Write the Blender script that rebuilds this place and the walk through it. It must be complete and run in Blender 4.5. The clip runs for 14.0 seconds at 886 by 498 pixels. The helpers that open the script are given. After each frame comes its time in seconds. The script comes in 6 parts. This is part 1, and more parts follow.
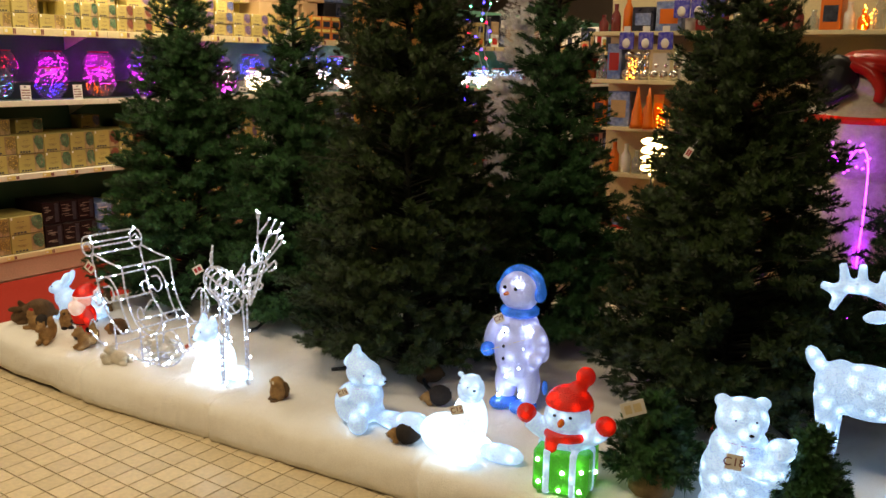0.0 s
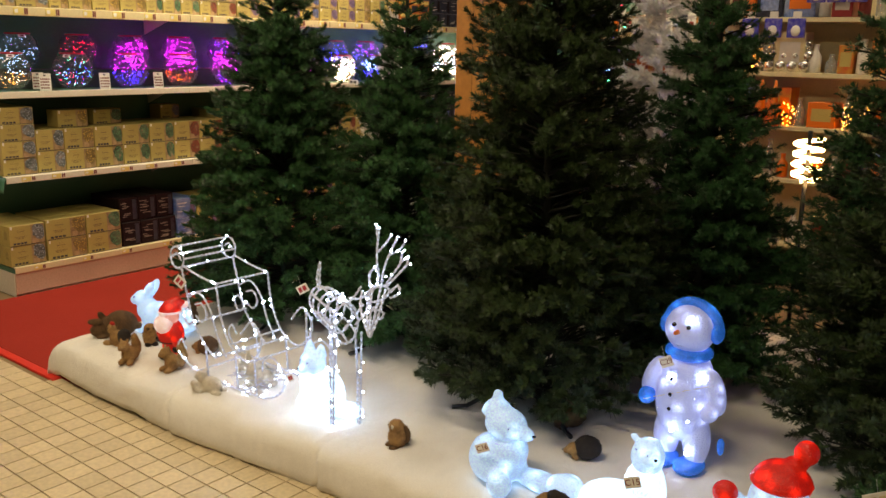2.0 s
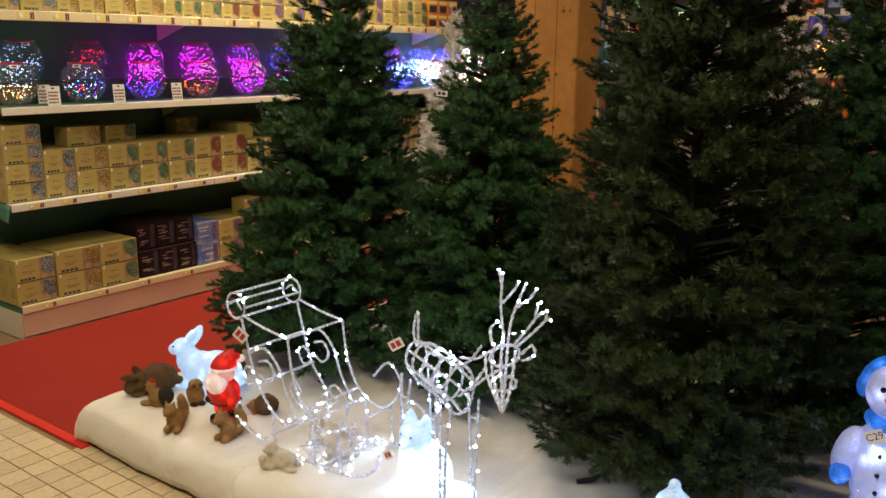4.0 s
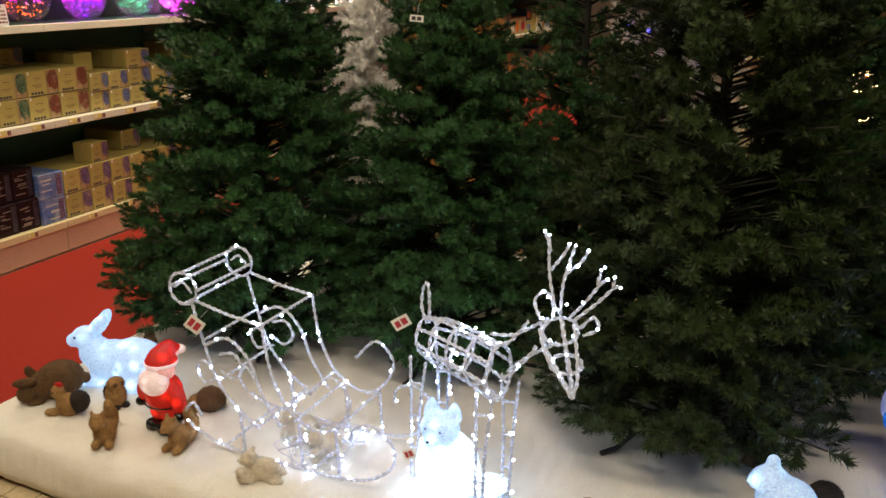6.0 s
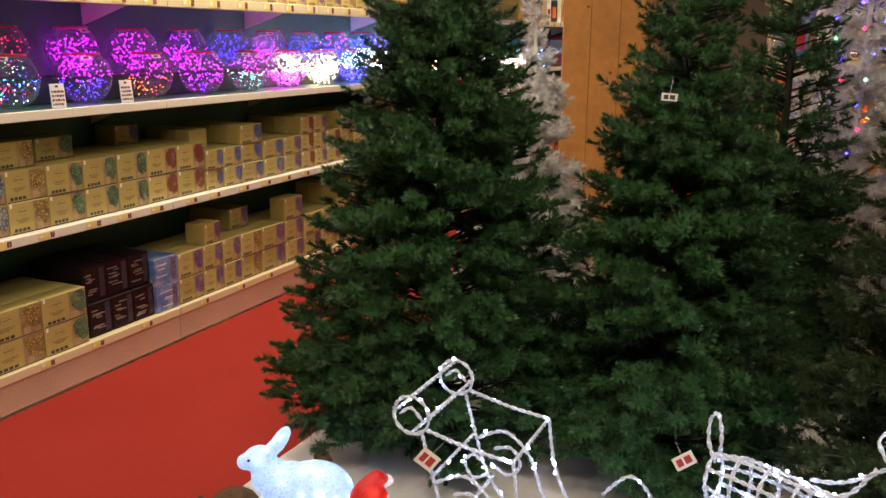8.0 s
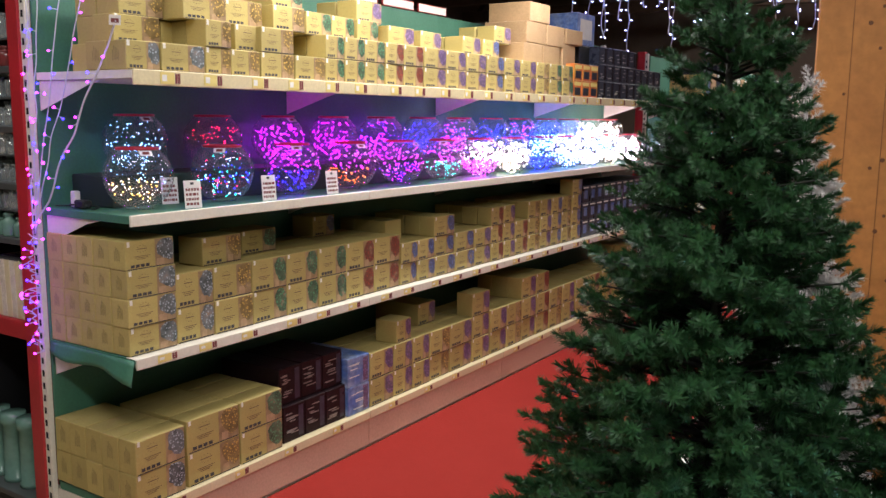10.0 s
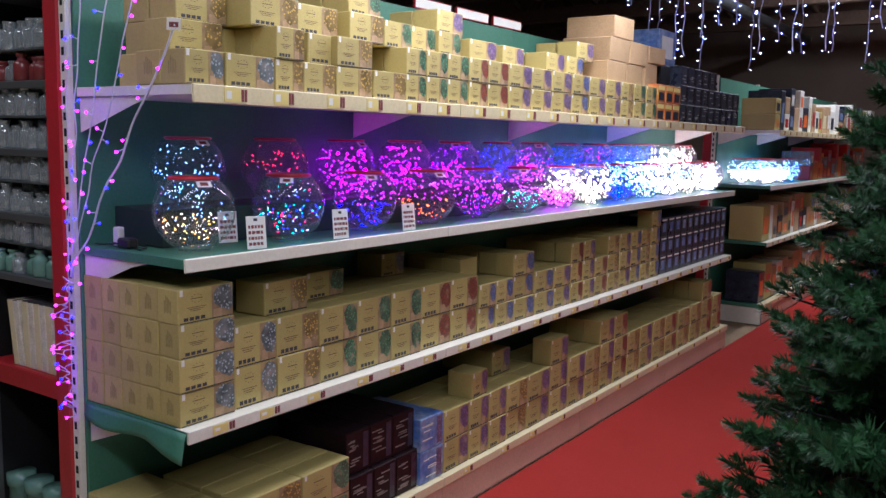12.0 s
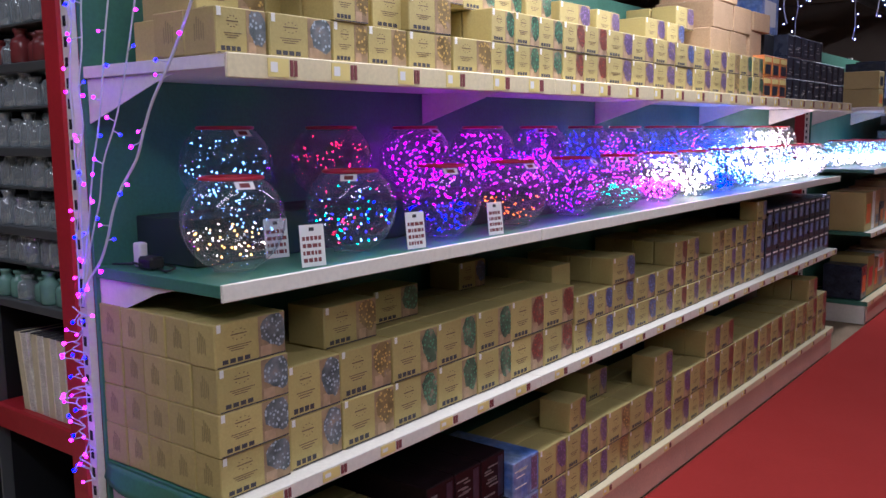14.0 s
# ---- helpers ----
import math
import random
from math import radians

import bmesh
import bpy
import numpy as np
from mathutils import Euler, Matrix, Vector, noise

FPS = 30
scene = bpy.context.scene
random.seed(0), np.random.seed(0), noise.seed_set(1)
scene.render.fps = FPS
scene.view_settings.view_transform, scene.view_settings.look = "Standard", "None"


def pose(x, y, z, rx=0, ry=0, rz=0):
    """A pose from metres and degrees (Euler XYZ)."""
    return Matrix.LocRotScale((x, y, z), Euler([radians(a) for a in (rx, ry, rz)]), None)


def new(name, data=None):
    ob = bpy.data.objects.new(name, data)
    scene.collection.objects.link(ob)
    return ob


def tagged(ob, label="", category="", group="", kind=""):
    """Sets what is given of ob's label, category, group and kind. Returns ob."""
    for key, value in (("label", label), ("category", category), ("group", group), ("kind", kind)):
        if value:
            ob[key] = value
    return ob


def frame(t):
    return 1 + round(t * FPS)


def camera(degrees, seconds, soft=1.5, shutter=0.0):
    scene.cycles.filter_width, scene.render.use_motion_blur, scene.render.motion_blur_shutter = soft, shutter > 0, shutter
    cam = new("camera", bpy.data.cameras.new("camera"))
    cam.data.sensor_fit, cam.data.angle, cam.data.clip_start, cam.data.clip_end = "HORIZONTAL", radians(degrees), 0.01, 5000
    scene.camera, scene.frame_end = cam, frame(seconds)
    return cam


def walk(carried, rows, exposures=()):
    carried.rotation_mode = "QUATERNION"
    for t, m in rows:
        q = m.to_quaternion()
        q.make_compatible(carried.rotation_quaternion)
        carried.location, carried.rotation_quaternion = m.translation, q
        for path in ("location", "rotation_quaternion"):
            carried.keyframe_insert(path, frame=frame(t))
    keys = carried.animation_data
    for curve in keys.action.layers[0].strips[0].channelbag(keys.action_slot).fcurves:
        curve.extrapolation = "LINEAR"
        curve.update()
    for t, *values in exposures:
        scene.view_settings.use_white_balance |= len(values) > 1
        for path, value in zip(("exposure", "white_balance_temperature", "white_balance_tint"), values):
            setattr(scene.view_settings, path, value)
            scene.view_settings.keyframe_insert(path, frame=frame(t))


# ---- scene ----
cam = camera(54.26, 14.0)
# seconds, place, turn
PATH = [
    (0.0, 5.921, -2.646, 1.581, 77.74, -0.84, 35.21),
    (0.3, 5.873, -2.592, 1.588, 77.07, -0.93, 37.20),
    (0.5, 5.830, -2.555, 1.592, 77.10, -1.39, 38.77),
    (1.0, 5.709, -2.458, 1.603, 76.41, -2.22, 41.38),
    (1.5, 5.491, -2.427, 1.594, 77.21, -1.22, 39.82),
    (2.0, 5.311, -2.394, 1.589, 76.78, -1.18, 38.88),
    (2.5, 5.166, -2.304, 1.580, 76.78, -1.61, 41.32),
    (2.7, 5.105, -2.260, 1.574, 77.57, -2.15, 41.70),
    (4.8, 4.234, -2.180, 1.589, 74.69, -2.05, 32.76),
    (5.0, 4.163, -2.150, 1.580, 73.38, -3.18, 32.15),
    (5.5, 3.987, -2.145, 1.572, 73.30, -2.28, 27.42),
    (6.0, 3.780, -2.162, 1.570, 72.15, -0.95, 23.12),
    (6.5, 3.627, -2.138, 1.560, 71.65, -1.48, 23.49),
    (7.0, 3.443, -2.075, 1.559, 72.88, -0.46, 22.93),
    (7.5, 3.270, -2.046, 1.565, 73.79, -1.39, 26.09),
    (8.0, 3.061, -2.039, 1.575, 76.32, -0.49, 24.69),
    (8.5, 2.909, -2.023, 1.577, 77.66, 0.22, 27.66),
    (9.0, 2.800, -1.995, 1.590, 78.82, -0.11, 31.33),
    (9.2, 2.749, -1.965, 1.599, 80.01, -0.09, 33.20),
    (11.5, 2.102, -1.717, 1.619, 82.24, -0.91, 33.23),
    (12.0, 2.000, -1.590, 1.623, 82.78, -1.09, 34.81),
    (12.5, 1.895, -1.500, 1.619, 81.87, -1.47, 36.68),
    (13.0, 1.710, -1.421, 1.617, 82.08, 0.45, 35.83),
    (13.5, 1.590, -1.341, 1.609, 81.04, 0.79, 35.28),
    (14.0, 1.523, -1.167, 1.594, 82.32, 0.55, 37.79),
]
walk(cam, [(t, pose(x, y, z, rx, ry, rz)) for t, x, y, z, rx, ry, rz in PATH],
     [(0.0, 0.05, 9300, 12), (5.0, 0.0, 8300, 12), (7.5, 0.1, 8000, 14), (8.5, 0.42, 7100, 22), (9.0, 0.45, 6300, 17), (9.2, 0.45, 6250, 17), (11.3, -0.0, 5300, 18), (14.0, -0.10, 5150, 24)])

# ---- world and large lights ----
world = bpy.data.worlds.new("world")
scene.world = world
world.use_nodes = True
world.node_tree.nodes["Background"].inputs["Color"].default_value = (1.0, 0.93, 0.85, 1)
world.node_tree.nodes["Background"].inputs["Strength"].default_value = 0.05

CEILING = 4.2
LAMP_WARM = (1.0, 0.96, 0.84)


def unseen_lamp(x, y, z, sx, sy, watts, colour=LAMP_WARM):
    data = bpy.data.lights.new("unseen_lamp", "AREA")
    data.shape, data.size, data.size_y, data.energy, data.color = "RECTANGLE", sx, sy, watts, colour
    ob = new("unseen_lamp", data)
    ob.matrix_world = pose(x, y, z - 0.04)


# x, y, height, width, length, watts; unseen, placed to brighten shelves, jars and trees
FIXTURES = ((0.55, -1.0, 2.9, 0.25, 2.4, 16), (3.9, -2.4, 3.9, 2.4, 0.25, 110), (0.25, 1.9, 2.58, 0.25, 2.8, 48), (0.6, 8.6, 3.9, 0.25, 3.0, 170),
            (-1.3, -1.3, 3.2, 1.6, 0.25, 13), (3.6, 3.6, 3.9, 3.0, 0.25, 38), (2.1, 0.2, 3.9, 0.25, 2.4, 26))
for fixture in FIXTURES:
    unseen_lamp(*fixture)


# ---- materials ----
def material(name, colour=(0.5, 0.5, 0.5), rough=0.6, metal=0.0, var=0.0, scale=8.0, fine=0.0, fscale=90.0,
             bump=0.0, bscale=60.0, island=0.0, other=None, spec=0.5, sheen=0.0, coords="Object"):
    """A surface with stains (var, scale), grain (fine, fscale), relief (bump) and piece-to-piece change (island)."""
    m = bpy.data.materials.new(name)
    m.use_nodes = True
    nt = m.node_tree
    b = nt.nodes["Principled BSDF"]
    b.inputs["Roughness"].default_value = rough
    b.inputs["Metallic"].default_value = metal
    b.inputs["Specular IOR Level"].default_value = spec
    if sheen:
        b.inputs["Sheen Weight"].default_value = sheen
    tc = nt.nodes.new("ShaderNodeTexCoord")
    info = nt.nodes.new("ShaderNodeObjectInfo")
    shift = nt.nodes.new("ShaderNodeVectorMath")
    shift.operation = "MULTIPLY_ADD"
    nt.links.new(info.outputs["Random"], shift.inputs[0])
    shift.inputs[1].default_value = (37, 53, 71)
    nt.links.new(tc.outputs[coords], shift.inputs[2])

    def noise_node(s, detail):
        n = nt.nodes.new("ShaderNodeTexNoise")
        n.inputs["Scale"].default_value, n.inputs["Detail"].default_value = s, detail
        nt.links.new(shift.outputs[0], n.inputs["Vector"])
        return n

    def mix(kind, fac, a, c):
        n = nt.nodes.new("ShaderNodeMix")
        n.data_type, n.blend_type = "RGBA", kind
        for sock, v in ((n.inputs[0], fac), (n.inputs[6], a), (n.inputs[7], c)):
            if hasattr(v, "links"):
                nt.links.new(v, sock)
            elif isinstance(v, tuple):
                sock.default_value = (*v, 1)
            else:
                sock.default_value = v
        return n.outputs[2]

    col = None
    dark = tuple(c * 0.55 for c in colour) if other is None else other
    base = tuple(colour)
    if var:
        n = noise_node(scale, 4)
        r = nt.nodes.new("ShaderNodeMapRange")
        r.inputs[1].default_value, r.inputs[2].default_value, r.inputs[4].default_value = 0.35, 0.7, var
        nt.links.new(n.outputs["Fac"], r.inputs[0])
        col = mix("MIX", r.outputs[0], base, dark)
        rr = nt.nodes.new("ShaderNodeMapRange")
        rr.inputs[3].default_value, rr.inputs[4].default_value = max(0.02, rough - 0.1), min(1.0, rough + 0.12)
        nt.links.new(n.outputs["Fac"], rr.inputs[0])
        nt.links.new(rr.outputs[0], b.inputs["Roughness"])
    if fine:
        n = noise_node(fscale, 3)
        r = nt.nodes.new("ShaderNodeMapRange")
        r.inputs[1].default_value, r.inputs[2].default_value = 0.3, 0.7
        r.inputs[3].default_value, r.inputs[4].default_value = 1 - fine, 1 + fine
        nt.links.new(n.outputs["Fac"], r.inputs[0])
        v = nt.nodes.new("ShaderNodeVectorMath")
        v.operation = "SCALE"
        if col is None:
            v.inputs[0].default_value = base
        else:
            nt.links.new(col, v.inputs[0])
        nt.links.new(r.outputs[0], v.inputs["Scale"])
        col = v.outputs[0]
    if island:
        g = nt.nodes.new("ShaderNodeNewGeometry")
        add = nt.nodes.new("ShaderNodeMath")
        add.operation = "ADD"
        nt.links.new(g.outputs["Random Per Island"], add.inputs[0])
        nt.links.new(info.outputs["Random"], add.inputs[1])
        fr = nt.nodes.new("ShaderNodeMath")
        fr.operation = "FRACT"
        nt.links.new(add.outputs[0], fr.inputs[0])
        r = nt.nodes.new("ShaderNodeMapRange")
        r.inputs[3].default_value, r.inputs[4].default_value = 1 - island, 1 + island
        nt.links.new(fr.outputs[0], r.inputs[0])
        v = nt.nodes.new("ShaderNodeVectorMath")
        v.operation = "SCALE"
        if col is None:
            v.inputs[0].default_value = base
        else:
            nt.links.new(col, v.inputs[0])
        nt.links.new(r.outputs[0], v.inputs["Scale"])
        col = v.outputs[0]
    if col is None:
        b.inputs["Base Color"].default_value = (*base, 1)
    else:
        nt.links.new(col, b.inputs["Base Color"])
    if bump:
        n = noise_node(bscale, 5)
        bp = nt.nodes.new("ShaderNodeBump")
        bp.inputs["Strength"].default_value, bp.inputs["Distance"].default_value = bump, 0.01
        nt.links.new(n.outputs["Fac"], bp.inputs["Height"])
        nt.links.new(bp.outputs[0], b.inputs["Normal"])
    return m


def glow(name, colour, strength):
    """A lit bulb."""
    m = bpy.data.materials.new(name)
    m.use_nodes = True
    nt = m.node_tree
    b = nt.nodes["Principled BSDF"]
    b.inputs["Base Color"].default_value = (*colour, 1)
    b.inputs["Emission Color"].default_value = (*colour, 1)
    b.inputs["Emission Strength"].default_value = strength
    return m


def lit_acrylic(name, colour, low, high, scale=26.0, base=None):
    """Spun clear acrylic with small lamps inside: brighter round each lamp, with a crystalline relief."""
    m = bpy.data.materials.new(name)
    m.use_nodes = True
    nt = m.node_tree
    b = nt.nodes["Principled BSDF"]
    base = base or tuple(0.35 + 0.5 * c for c in colour)
    b.inputs["Base Color"].default_value = (*base, 1)
    b.inputs["Roughness"].default_value = 0.22
    tc = nt.nodes.new("ShaderNodeTexCoord")
    v = nt.nodes.new("ShaderNodeTexVoronoi")
    v.inputs["Scale"].default_value = scale
    nt.links.new(tc.outputs["Object"], v.inputs["Vector"])
    r = nt.nodes.new("ShaderNodeMapRange")
    r.inputs[1].default_value, r.inputs[2].default_value = 0.75, 0.0
    r.inputs[3].default_value, r.inputs[4].default_value = 0.0, 1.0
    nt.links.new(v.outputs["Distance"], r.inputs[0])
    pw = nt.nodes.new("ShaderNodeMath")
    pw.operation = "POWER"
    pw.inputs[1].default_value = 3.5
    nt.links.new(r.outputs[0], pw.inputs[0])
    lv = nt.nodes.new("ShaderNodeMath")
    lv.operation = "MULTIPLY_ADD"
    lv.inputs[1].default_value, lv.inputs[2].default_value = high - low, low
    nt.links.new(pw.outputs[0], lv.inputs[0])
    n = nt.nodes.new("ShaderNodeTexNoise")
    n.inputs["Scale"].default_value, n.inputs["Detail"].default_value = 190, 2
    nt.links.new(tc.outputs["Object"], n.inputs["Vector"])
    r2 = nt.nodes.new("ShaderNodeMapRange")
    r2.inputs[1].default_value, r2.inputs[2].default_value = 0.3, 0.7
    r2.inputs[3].default_value, r2.inputs[4].default_value = 0.55, 1.45
    nt.links.new(n.outputs["Fac"], r2.inputs[0])
    mu = nt.nodes.new("ShaderNodeMath")
    mu.operation = "MULTIPLY"
    nt.links.new(lv.outputs[0], mu.inputs[0])
    nt.links.new(r2.outputs[0], mu.inputs[1])
    b.inputs["Emission Color"].default_value = (*colour, 1)
    nt.links.new(mu.outputs[0], b.inputs["Emission Strength"])
    bp = nt.nodes.new("ShaderNodeBump")
    bp.inputs["Strength"].default_value, bp.inputs["Distance"].default_value = 0.7, 0.006
    nt.links.new(n.outputs["Fac"], bp.inputs["Height"])
    nt.links.new(bp.outputs[0], b.inputs["Normal"])
    return m


def thin_glass(name, tint=(0.96, 0.98, 0.99), least=0.06, edge_haze=0.10, bloom_haze=0.03):
    m = bpy.data.materials.new(name)
    m.use_nodes = True
    nt = m.node_tree
    nt.nodes.remove(nt.nodes["Principled BSDF"])
    t = nt.nodes.new("ShaderNodeBsdfTransparent")
    t.inputs[0].default_value = (*tint, 1)
    g = nt.nodes.new("ShaderNodeBsdfGlossy")
    g.inputs["Roughness"].default_value = 0.03
    lw = nt.nodes.new("ShaderNodeLayerWeight")
    pw = nt.nodes.new("ShaderNodeMath")
    pw.operation = "POWER"
    pw.inputs[1].default_value = 2.6
    nt.links.new(lw.outputs["Facing"], pw.inputs[0])
    f = nt.nodes.new("ShaderNodeMapRange")
    f.inputs[3].default_value, f.inputs[4].default_value = least, 0.6
    nt.links.new(pw.outputs[0], f.inputs[0])
    mx = nt.nodes.new("ShaderNodeMixShader")
    nt.links.new(f.outputs[0], mx.inputs[0])
    nt.links.new(t.outputs[0], mx.inputs[1])
    # pale diffuse haze stands in for bright reflections at the glass edges
    di = nt.nodes.new("ShaderNodeBsdfDiffuse")
    di.inputs[0].default_value = (0.8, 0.85, 0.88, 1)
    gd = nt.nodes.new("ShaderNodeMixShader")
    gd.inputs[0].default_value = edge_haze
    nt.links.new(g.outputs[0], gd.inputs[1])
    nt.links.new(di.outputs[0], gd.inputs[2])
    nt.links.new(gd.outputs[0], mx.inputs[2])
    # thin translucent haze imitates bloom round the bulbs inside
    tr = nt.nodes.new("ShaderNodeBsdfTranslucent")
    tr.inputs[0].default_value = (0.85, 0.88, 0.9, 1)
    hz = nt.nodes.new("ShaderNodeMixShader")
    hz.inputs[0].default_value = bloom_haze
    nt.links.new(mx.outputs[0], hz.inputs[1])
    nt.links.new(tr.outputs[0], hz.inputs[2])
    nt.links.new(hz.outputs[0], nt.nodes["Material Output"].inputs[0])
    return m


def picture_print(name, colour, ground=(0.10, 0.09, 0.08), scale=60.0):
    """A printed photograph: spots of light on a dim ground."""
    m = bpy.data.materials.new(name)
    m.use_nodes = True
    nt = m.node_tree
    b = nt.nodes["Principled BSDF"]
    b.inputs["Roughness"].default_value = 0.35
    tc = nt.nodes.new("ShaderNodeTexCoord")
    info = nt.nodes.new("ShaderNodeObjectInfo")
    sh = nt.nodes.new("ShaderNodeVectorMath")
    sh.operation = "MULTIPLY_ADD"
    sh.inputs[1].default_value = (7, 11, 13)
    nt.links.new(info.outputs["Random"], sh.inputs[0])
    nt.links.new(tc.outputs["Object"], sh.inputs[2])
    v = nt.nodes.new("ShaderNodeTexVoronoi")
    v.inputs["Scale"].default_value = scale
    nt.links.new(sh.outputs[0], v.inputs["Vector"])
    n = nt.nodes.new("ShaderNodeTexNoise")
    n.inputs["Scale"].default_value, n.inputs["Detail"].default_value = 22, 3
    nt.links.new(sh.outputs[0], n.inputs["Vector"])
    cr = nt.nodes.new("ShaderNodeValToRGB")
    cr.color_ramp.elements[0].position, cr.color_ramp.elements[0].color = 0.3, (*ground, 1)
    cr.color_ramp.elements[1].position, cr.color_ramp.elements[1].color = 0.62, (*(0.3 * c + 0.12 * g for c, g in zip(colour, (0.5, 0.4, 0.3))), 1)
    e = cr.color_ramp.elements.new(0.72)
    e.color = (0.30, 0.21, 0.15, 1)
    nt.links.new(n.outputs["Fac"], cr.inputs[0])
    r = nt.nodes.new("ShaderNodeMapRange")
    r.inputs[1].default_value, r.inputs[2].default_value, r.inputs[3].default_value, r.inputs[4].default_value = 0.22, 0.42, 1, 0
    nt.links.new(v.outputs["Distance"], r.inputs[0])
    mx = nt.nodes.new("ShaderNodeMix")
    mx.data_type = "RGBA"
    nt.links.new(r.outputs[0], mx.inputs[0])
    nt.links.new(cr.outputs[0], mx.inputs[6])
    mx.inputs[7].default_value = (*colour, 1)
    nt.links.new(mx.outputs[2], b.inputs["Base Color"])
    return m


M_TILE = material("beige_tile", (0.64, 0.52, 0.34), 0.34, var=0.35, scale=3, fine=0.10, fscale=55, bump=0.06, bscale=30, island=0.09, other=(0.56, 0.44, 0.27))
M_GROUT = material("grout", (0.29, 0.20, 0.11), 0.9, var=0.4, scale=5, fine=0.2)
M_CARPET = material("red_carpet", (0.35, 0.036, 0.027), 0.96, var=0.30, scale=2.2, fine=0.22, fscale=420, bump=0.4, bscale=500, other=(0.29, 0.028, 0.021), spec=0.05)
M_CARPET_EDGE = material("red_carpet_tape", (0.72, 0.03, 0.02), 0.5, var=0.2, scale=8, fine=0.1)
M_SNOW = material("snow_blanket", (0.86, 0.83, 0.77), 0.97, var=0.30, scale=7, fine=0.09, fscale=300, bump=0.5, bscale=280, other=(0.72, 0.66, 0.56), spec=0.1, sheen=0.3)
M_WHITE = material("white_painted_steel", (0.72, 0.68, 0.58), 0.38, var=0.25, scale=6, fine=0.05, fscale=70, other=(0.60, 0.54, 0.43))
M_CREAM = material("cream_price_strip", (0.70, 0.60, 0.36), 0.35, var=0.25, scale=9, fine=0.06, other=(0.62, 0.55, 0.38))
M_KICK = material("pinkish_kick_plate", (0.62, 0.44, 0.32), 0.45, var=0.35, scale=3, fine=0.08, other=(0.42, 0.28, 0.21))
M_GREEN = material("green_shelf_panel", (0.055, 0.18, 0.115), 0.55, var=0.3, scale=4, fine=0.08, other=(0.022, 0.11, 0.06))
M_RED = material("red_painted_steel", (0.42, 0.02, 0.025), 0.4, var=0.3, scale=5, fine=0.06)
M_BLACK = material("black_plastic", (0.012, 0.012, 0.013), 0.4, var=0.2, scale=20)
M_SLOT = material("dark_slot", (0.006, 0.006, 0.006), 0.9)
M_KRAFT = material("kraft_cardboard", (0.43, 0.340, 0.112), 0.66, var=0.3, scale=9, fine=0.06, fscale=140, bump=0.05, bscale=200, island=0.10, other=(0.35, 0.265, 0.085))
M_BROWNBOX = material("brown_carton", (0.42, 0.27, 0.14), 0.8, var=0.3, scale=8, fine=0.10, fscale=120, island=0.12)
M_PRINT = material("brown_print", (0.16, 0.10, 0.05), 0.7)
M_PALE_PRINT = material("pale_print", (0.26, 0.22, 0.20), 0.6, var=0.5, scale=60)
M_STICKER = material("white_sticker", (0.75, 0.72, 0.66), 0.5, var=0.2, scale=30)
M_PAPER = material("white_card", (0.80, 0.78, 0.74), 0.7, var=0.15, scale=14)
M_INK_RED = material("red_ink", (0.20, 0.05, 0.05), 0.7)
M_INK_DARK = material("dark_ink", (0.05, 0.045, 0.05), 0.7)
M_YELLOW = material("yellow_ticket", (0.74, 0.60, 0.20), 0.6, var=0.1, scale=20)
M_DARKBOX = material("maroon_black_box", (0.014, 0.006, 0.008), 0.45, var=0.5, scale=16, fine=0.3, fscale=60, other=(0.018, 0.008, 0.009), spec=0.2)
M_BLUEBOX = material("blue_box", (0.07, 0.14, 0.40), 0.35, var=0.7, scale=11, fine=0.3, fscale=40, other=(0.40, 0.45, 0.55))
M_NAVYBOX = material("navy_box", (0.014, 0.018, 0.036), 0.3, var=0.5, scale=18, fine=0.3, fscale=50, other=(0.06, 0.07, 0.10))
M_REDBOX = material("red_yellow_box", (0.55, 0.10, 0.03), 0.4, var=0.8, scale=12, other=(0.55, 0.36, 0.05))
M_GLASS = thin_glass("bowl_glass")
M_RISER = material("dark_riser", (0.012, 0.030, 0.022), 0.7, var=0.3, scale=5)
M_RIM = material("red_rim_tape", (0.50, 0.03, 0.05), 0.4)
M_CORD = material("clear_cord", (0.62, 0.62, 0.70), 0.35)
M_DARKCORD = material("dark_cable", (0.015, 0.02, 0.015), 0.5)
M_WOOD = material("glued_pine", (0.50, 0.22, 0.055), 0.45, var=0.6, scale=3.0, fine=0.12, fscale=26, other=(0.40, 0.155, 0.035))
M_KNOT = material("pine_knot", (0.16, 0.06, 0.02), 0.6, var=0.4, scale=60)
M_CEIL = material("dark_ceiling", (0.26, 0.20, 0.15), 0.9, var=0.4, scale=1.2, fine=0.1)
M_BEAM = material("dark_beam", (0.10, 0.058, 0.034), 0.7, var=0.5, scale=3, fine=0.2, fscale=30)
M_WALL = material("plain_wall", (0.17, 0.125, 0.095), 0.8, var=0.3, scale=1.5, fine=0.06)
M_STEEL = material("grey_steel", (0.20, 0.21, 0.21), 0.4, metal=0.7, var=0.3, scale=4)
M_BARK = material("plastic_trunk", (0.014, 0.015, 0.008), 0.8, var=0.4, scale=30)
M_STAND = material("black_tree_stand", (0.010, 0.010, 0.011), 0.35, var=0.2, scale=30)
M_FIR = material("fir_needles", (0.034, 0.110, 0.034), 0.5, var=0.6, scale=11, island=0.35, other=(0.014, 0.056, 0.022), spec=0.35)
M_FIR_OLIVE = material("olive_fir_needles", (0.030, 0.056, 0.016), 0.5, var=0.6, scale=11, island=0.35, other=(0.016, 0.030, 0.010), spec=0.35)
M_FIR_WHITE = material("white_fir_needles", (0.87, 0.85, 0.83), 0.6, var=0.3, scale=8, island=0.15)
